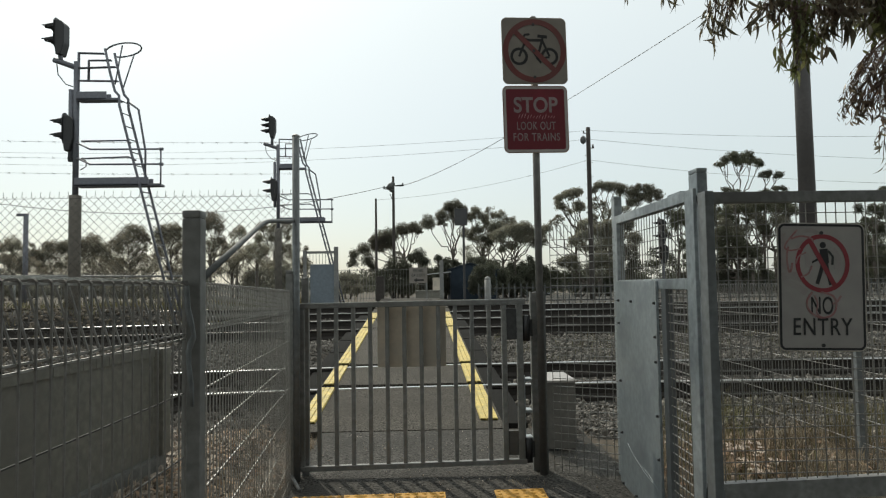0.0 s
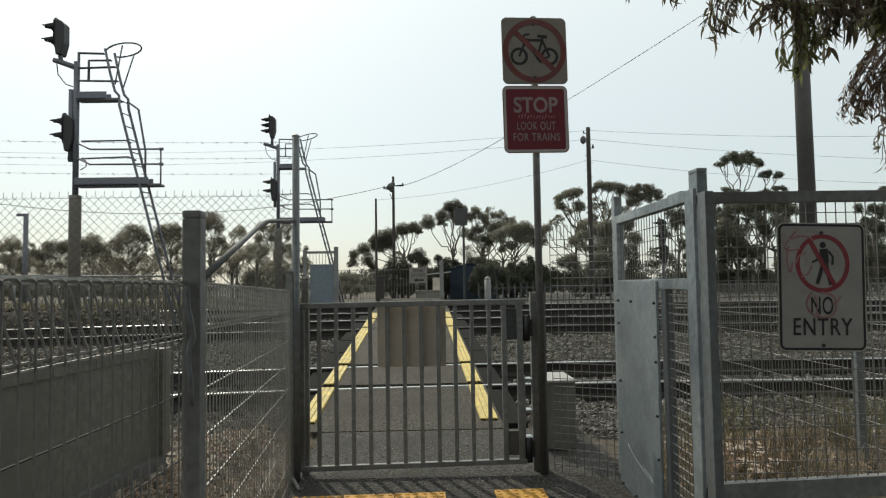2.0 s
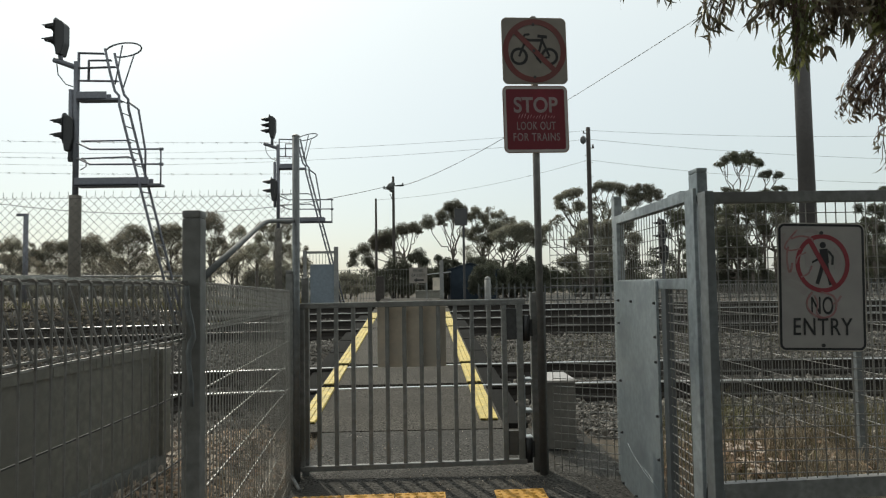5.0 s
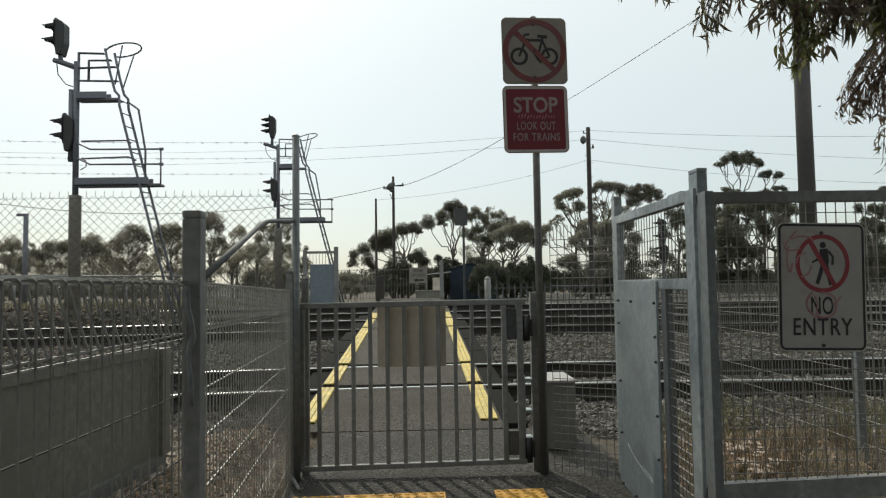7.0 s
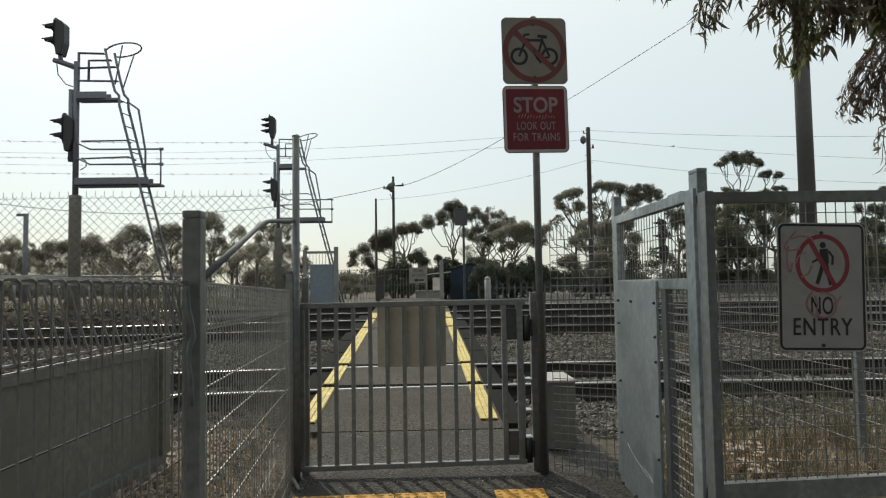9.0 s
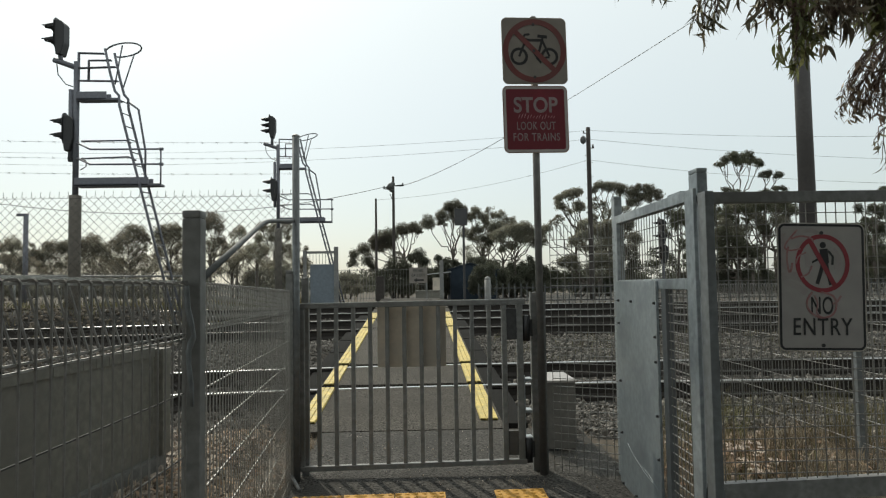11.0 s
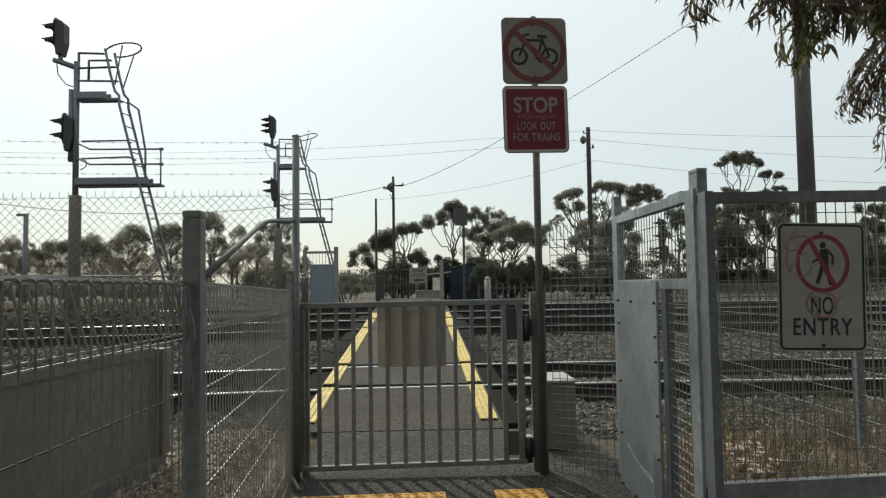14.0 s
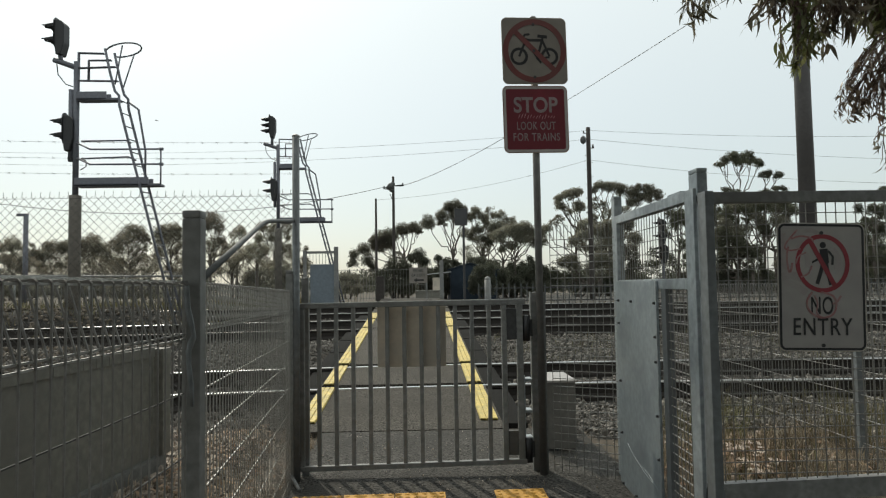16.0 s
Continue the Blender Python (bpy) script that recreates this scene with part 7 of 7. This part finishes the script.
def spray(label, anchor, tips, per_tip, seed, size=1.0, spread=0.05, kinds=LEAVES, wide=1.0, along=0.65):
    """A hanging branchlet: twigs from the anchor to the tips, with leaves drooping from them. Its origin is the anchor."""
    rng = np.random.default_rng(seed)
    t = thing("gum_branch", label, "branch", "hanging gum branches", Matrix.Translation(anchor))
    bm = bmesh.new()
    spots = []
    for tip in tips:
        end = Vector(tip) - Vector(anchor)
        mid = end * 0.5 + Vector((rng.uniform(-0.05, 0.05), rng.uniform(-0.1, 0.1), 0.06))
        pts = [Vector((0, 0, 0)), mid * 0.55 + Vector((0, 0, 0.03)), mid, mid.lerp(end, 0.6), end]
        tube(bm, pts, 0.004, 5, 0.0012)
        for _ in range(per_tip):
            u = 1 - rng.uniform(0, 1) ** 1.5 * along
            k = min(3, int(u * 4))
            p = pts[k].lerp(pts[k + 1], u * 4 - k) + Vector(rng.normal(size=3) * spread * (0.5, 1.0, 0.4))
            spots.append(p)
            base = pts[max(0, k - 1)].lerp(pts[k], rng.uniform(0.3, 1))
            tube(bm, [base, base.lerp(p, 0.5) + Vector((0, 0, 0.012)), p], 0.0014, 4, 0.0007)
    tagged(part("branchlet", bm, TWIG, t), kind="stuff")
    for p in spots:
        me = kinds[rng.integers(len(kinds))]
        s = size * rng.uniform(0.65, 1.15)
        m = Matrix.Translation(p) @ pose(0, 0, 0, rng.normal(0, 26), rng.normal(0, 30), rng.uniform(0, 360)) @ Matrix.Diagonal((s * wide, s, s, 1))
        part("leaf", me, LEAF, t, m=m)
    return t


SPRAY_A = spray("drooping eucalyptus branch tip with narrow dark leaves", (1.383, 3.00, 2.704), [(1.280, 3.00, 2.511), (1.317, 3.00, 2.466), (1.348, 3.00, 2.482), (1.304, 3.00, 2.545), (1.386, 3.00, 2.518), (1.337, 3.00, 2.529)], 11, 21, 0.62, 0.020, LEAVES, 1.25, 0.50)
SPRAY_A2 = spray("drooping eucalyptus twig with narrow leaves", (1.500, 3.05, 2.774), [(1.446, 3.05, 2.635), (1.410, 3.05, 2.646), (1.483, 3.05, 2.630), (1.389, 3.05, 2.668), (1.464, 3.05, 2.678)], 8, 22, 0.66, 0.020, LEAVES, 1.3, 0.50)
SPRAY_B = spray("thick hanging eucalyptus branch with grey-green leaves", (1.807, 3.05, 2.787), [(1.550, 3.05, 2.612), (1.532, 3.05, 2.558), (1.593, 3.05, 2.622), (1.607, 3.05, 2.574), (1.651, 3.05, 2.611), (1.695, 3.05, 2.643), (1.703, 3.05, 2.589), (1.637, 3.05, 2.659), (1.681, 3.05, 2.696), (1.576, 3.05, 2.659)], 12, 23, 0.68, 0.022, LEAVES, 1.3, 0.40)
SPRAY_H = spray("hanging eucalyptus branch tip with fresh green leaves", (1.742, 2.95, 2.701), [(1.664, 2.95, 2.472), (1.687, 2.95, 2.395), (1.709, 2.95, 2.330), (1.729, 2.95, 2.369), (1.675, 2.95, 2.300), (1.651, 2.95, 2.344), (1.607, 2.95, 2.336), (1.752, 2.95, 2.428), (1.703, 2.95, 2.472), (1.725, 2.95, 2.511), (1.679, 2.95, 2.524)], 17, 29, 0.62, 0.022, GREEN_LEAVES, 1.5, 0.45)
SPRAY_I = spray("hanging eucalyptus branch with narrow olive leaves", (1.903, 3.05, 2.746), [(1.841, 3.05, 2.564), (1.865, 3.05, 2.500), (1.897, 3.05, 2.518), (1.848, 3.05, 2.431), (1.915, 3.05, 2.547), (1.833, 3.05, 2.612), (1.875, 3.05, 2.606), (1.924, 3.05, 2.638)], 17, 30, 0.7, 0.025, LEAVES, 1.35, 0.60)
SPRAY_J = spray("eucalyptus twig with long drooping leaves", (1.990, 3.00, 2.723), [(1.914, 3.00, 2.517), (1.933, 3.00, 2.460), (1.962, 3.00, 2.528), (1.999, 3.00, 2.538), (2.024, 3.00, 2.506), (1.944, 3.00, 2.580)], 7, 31, 0.85, 0.025, LEAVES, 1.4, 0.50)
SPRAY_F = spray("dense overhanging eucalyptus foliage", (2.184, 3.20, 2.926), [(2.019, 3.20, 2.706), (2.074, 3.20, 2.683), (2.129, 3.20, 2.661), (2.183, 3.20, 2.627), (2.238, 3.20, 2.604), (2.215, 3.20, 2.705), (1.993, 3.20, 2.740), (2.251, 3.20, 2.531), (2.225, 3.20, 2.554), (2.160, 3.20, 2.717), (2.105, 3.20, 2.745)], 28, 27, 0.78, 0.045, LEAVES, 1.35, 0.70)
SPRAY_G = spray("dense dark overhanging eucalyptus foliage", (2.268, 3.15, 2.762), [(2.223, 3.15, 2.651), (2.197, 3.15, 2.568), (2.220, 3.15, 2.474), (2.172, 3.15, 2.624), (2.242, 3.15, 2.540), (2.160, 3.15, 2.552)], 28, 28, 0.75, 0.045, GREEN_LEAVES, 1.35, 0.60)
SPRAY_C = spray("hanging eucalyptus branch with reddish-brown leaf clusters", (2.213, 3.00, 2.490), [(1.916, 3.00, 2.196), (1.896, 3.00, 2.102), (1.943, 3.00, 2.156), (1.968, 3.00, 2.294), (1.980, 3.00, 2.117), (2.011, 3.00, 2.221), (2.044, 3.00, 2.091), (2.076, 3.00, 2.155), (2.098, 3.00, 2.273), (2.054, 3.00, 2.294), (2.098, 3.00, 2.077), (2.016, 3.00, 2.320), (1.948, 3.00, 2.091), (2.024, 3.00, 2.156), (2.069, 3.00, 2.221)], 21, 24, 0.68, 0.024, BROWN_LEAVES, 1.2, 0.30)
SPRAY_D = spray("eucalyptus twig tips with narrow leaves", (1.144, 3.00, 2.805), [(0.937, 3.00, 2.654), (1.146, 3.00, 2.637), (1.112, 3.00, 2.648), (1.165, 3.00, 2.663)], 6, 25, 0.5, 0.015, LEAVES, 1.3, 0.30)
SPRAY_E = spray("sparse eucalyptus twig with curled leaves", (2.192, 3.00, 2.061), [(2.040, 3.00, 1.996), (2.076, 3.00, 1.923), (2.058, 3.00, 1.975), (2.089, 3.00, 1.867), (2.108, 3.00, 1.939)], 5, 26, 0.36, 0.014, LEAVES, 1.3, 0.30)


# ---- road and passing car ----
bm = bmesh.new()
v = [bm.verts.new(p) for p in ((-600, 84.5, -0.14), (600, 84.5, -0.14), (600, 91.5, -0.14), (-600, 91.5, -0.14), (-600, 84.5, -0.4), (600, 84.5, -0.4), (600, 91.5, -0.4), (-600, 91.5, -0.4))]
for f in ((0, 1, 2, 3), (7, 6, 5, 4), (0, 4, 5, 1), (2, 6, 7, 3), (1, 5, 6, 2), (3, 7, 4, 0)):
    bm.faces.new([v[i] for i in f])
tagged(part("road", bm, ASPHALT), "grey asphalt road beyond the tracks", "road", kind="structure")



def build_car():
    t = thing("car", "silver hatchback driving along the road beyond the fence", "car", "", pose(0, 88, -0.14))
    prof = [(-2.1, 0.35), (-2.15, 0.75), (-1.95, 0.95), (-1.6, 1.35), (-1.0, 1.47), (0.1, 1.47), (0.9, 1.02), (1.9, 0.85), (2.15, 0.65), (2.15, 0.35)]
    bm = bmesh.new()
    lo = [bm.verts.new((x, -0.85, z)) for x, z in prof]
    hi = [bm.verts.new((x, 0.85, z)) for x, z in prof]
    for i in range(len(prof)):
        j = (i + 1) % len(prof)
        bm.faces.new((lo[i], lo[j], hi[j], hi[i]))
    bm.faces.new(lo[::-1])
    bm.faces.new(hi)
    bmesh.ops.bevel(bm, geom=bm.edges[:], offset=0.05, segments=2, affect="EDGES")
    body = part("body", bm, CAR_PAINT, t)
    for pts in ([(-1.55, 1.0), (-1.35, 1.33), (-0.95, 1.41), (-0.5, 1.41), (-0.5, 1.0)], [(-0.42, 1.0), (-0.42, 1.41), (0.05, 1.41), (0.72, 1.02)]):
        bm = bmesh.new()
        a = [bm.verts.new((x, -0.862, z)) for x, z in pts]
        b = [bm.verts.new((x, -0.852, z)) for x, z in pts]
        for i in range(len(pts)):
            j = (i + 1) % len(pts)
            bm.faces.new((a[i], a[j], b[j], b[i]))
        bm.faces.new(a)
        bm.faces.new(b[::-1])
        part("side_window", bm, CAR_GLASS, body)
    for x in (-1.3, 1.35):
        for y in (-0.78, 0.78):
            bm = bmesh.new()
            bmesh.ops.create_cone(bm, cap_ends=True, segments=20, radius1=0.32, radius2=0.32, depth=0.2, matrix=pose(0, 0, 0, 90))
            w = part("wheel", bm, RUBBER, t, m=pose(x, y, 0.32))
            bm = bmesh.new()
            bmesh.ops.create_cone(bm, cap_ends=True, segments=16, radius1=0.2, radius2=0.2, depth=0.215, matrix=pose(0, 0, 0, 90))
            part("rim", bm, GALV_LIGHT, w)
    return t


CAR = build_car()


# ---- birds crossing the sky ----
def bird(label):
    t = thing("bird", label, "bird", "birds over the tracks")
    bm = bmesh.new()
    tube(bm, [(-0.13, 0, 0), (-0.09, 0, 0.005), (0.0, 0, 0), (0.07, 0, 0.005), (0.10, 0, 0.01), (0.125, 0, 0.005)], 0.022, 8, 0.008)
    part("body", bm, BIRD, t)
    for side in (-1, 1):
        bm = bmesh.new()
        rows = [[bm.verts.new((x + dx, side * y, z)) for dx, z in ((0.035, h), (-0.045, h - 0.006), (-0.045, h - 0.012), (0.035, h - 0.008))] for x, y, h in ((0.02, 0.012, 0.012), (0.03, 0.10, 0.055), (-0.01, 0.20, 0.04))]
        for a, b in zip(rows, rows[1:]):
            for k in range(4):
                bm.faces.new((a[k], a[(k + 1) % 4], b[(k + 1) % 4], b[k]))
        bm.faces.new(rows[0][::-1])
        bm.faces.new(rows[-1])
        part("wing", bm, BIRD, t)
    return t


BIRD_A = bird("small dark bird gliding over the trees")
BIRD_B = bird("small dark bird gliding down past the pole")


# ---- movement ----
PER = 3.0 / 1205


def sway(ob, rows, turn=0.0):
    home = ob.matrix_basis.copy()
    out = []
    for t, dx, dy in rows:
        out.append((t, Matrix.Translation((dx * PER, 0, -dy * PER)) @ home @ pose(0, 0, 0, 0, turn * dx)))
    walk(ob, out)


def motions():
    drift = [(0, 0, 0), (1, -1, -4), (1.5, 2, -4), (2, 3, -4), (2.5, 1, -7), (3, -4, -7), (3.5, -3, -6), (4, -10, -8), (5.2, -8, -7), (6.5, -9, -7), (7, -12, -7), (7.5, -15, -12), (8, -22, -15), (8.5, -18, -15), (9, -16, -12), (10.2, -18, -11), (11.5, -20, -10), (12, -27, -17), (12.5, -29, -20), (13, -33, -17), (13.5, -33, -22), (14, -32, -25), (14.5, -41, -36), (15, -42, -31), (15.5, -36, -29), (16, -36, -30)]
    sway(SPRAY_A, drift)
    sway(SPRAY_D, [(t, dx * 0.9, dy * 0.7) for t, dx, dy in drift])
    sway(SPRAY_A2, [(0, 0, 0), (1, 0, -1), (1.5, 4, -2), (2.5, 8, -4), (3, 8, -6), (3.5, 1, -3), (4, 3, -5), (5.2, 3, -8), (6.5, 3, -9), (7, -3, -9), (7.5, -5, -15), (8, 2, -15), (9, -1, -20), (10.2, -4, -18), (11.5, -7, -17), (12, -9, -17), (12.5, -6, -20), (13, -7, -23), (13.5, -5, -16), (14, 2, -22), (14.5, -1, -38), (15, -3, -30), (16, -3, -34)])
    b = [(0, 0, 0), (0.5, 2, 0), (1, 3, 1), (2, 5, 1), (2.5, 2, 0), (3, 0, -2), (3.5, 1, -1), (4, -3, -4), (5.2, -1, -4), (6.5, -1, -5), (7, 2, -4), (7.5, 0, -8), (8, 2, -4), (8.5, 4, -4), (9, 1, -6), (10.2, -1, -6), (11.5, -3, -6), (12, 2, -5), (12.5, -3, -7), (13, -4, -8), (13.5, 2, -8), (14, 3, -10), (14.5, 0, -10), (15, 0, -10), (15.5, 3, -8), (16, 2, -9)]
    sway(SPRAY_B, b)
    sway(SPRAY_H, [(t, dx * 0.8, dy * 0.9) for t, dx, dy in b])
    sway(SPRAY_I, [(t, dx * 0.7, dy * 0.6) for t, dx, dy in b])
    sway(SPRAY_J, [(t, dx * 0.9, dy * 0.5) for t, dx, dy in b])
    sway(SPRAY_F, [(t, dx * 0.5, dy * 0.4) for t, dx, dy in b])
    sway(SPRAY_G, [(t, dx * 0.6, dy * 0.5) for t, dx, dy in b])
    sway(SPRAY_C, [(0, 0, 0), (1, -1, -1), (2.5, -1, -1), (4, -1, -1), (5.2, -5, -4), (6.5, -8, -5), (7, -4, -2), (7.5, -4, -3), (8, -8, -5), (8.5, -2, -1), (9, -3, -3), (10.2, -4, -3), (11.5, -4, -3), (12, -8, -5), (13, -7, -5), (14, -4, -3), (14.5, -8, -5), (15.5, -5, -3), (16, -6, -4)])
    sway(SPRAY_E, [(0, 0, 0), (1.5, -2, 0), (4, -2, 0), (6.5, -2, 0), (7.5, 0, 3), (8, -2, 0), (8.5, -3, -3), (9, -2, 2), (11.5, -2, -1), (12.5, -5, -6), (13, -2, 0), (13.5, -3, -4), (14.5, -2, 0), (15, -3, -3), (15.5, 0, 2), (16, -2, 0)])
    walk(BIRD_A, [(0, pose(29.64, 55, 10.23, 0, 0, 8)), (0.5, pose(32.89, 55, 10.95, 0, 0, 8)), (1, pose(36.40, 55, 11.71, 0, 0, 8)), (16, pose(146.39, 55, 35.62, 0, 0, 8))])
    walk(BIRD_B, [(0, pose(80.45, 55, 22.09, 0, 0, 186)), (7, pose(32.87, 55, 15.68, 0, 0, 186)), (8, pose(26.28, 55, 13.52, 0, 0, 186)), (8.5, pose(23.37, 55, 12.46, 0, 0, 186)), (16, pose(-21.57, 55, 15.01, 0, 0, 186))])
    walk(CAR, [(0, pose(14.4, 88, -0.14)), (8, pose(14.4 + 8 * 12.0, 88, -0.14)), (16, pose(14.4 + 16 * 12.0, 88, -0.14))])


motions()
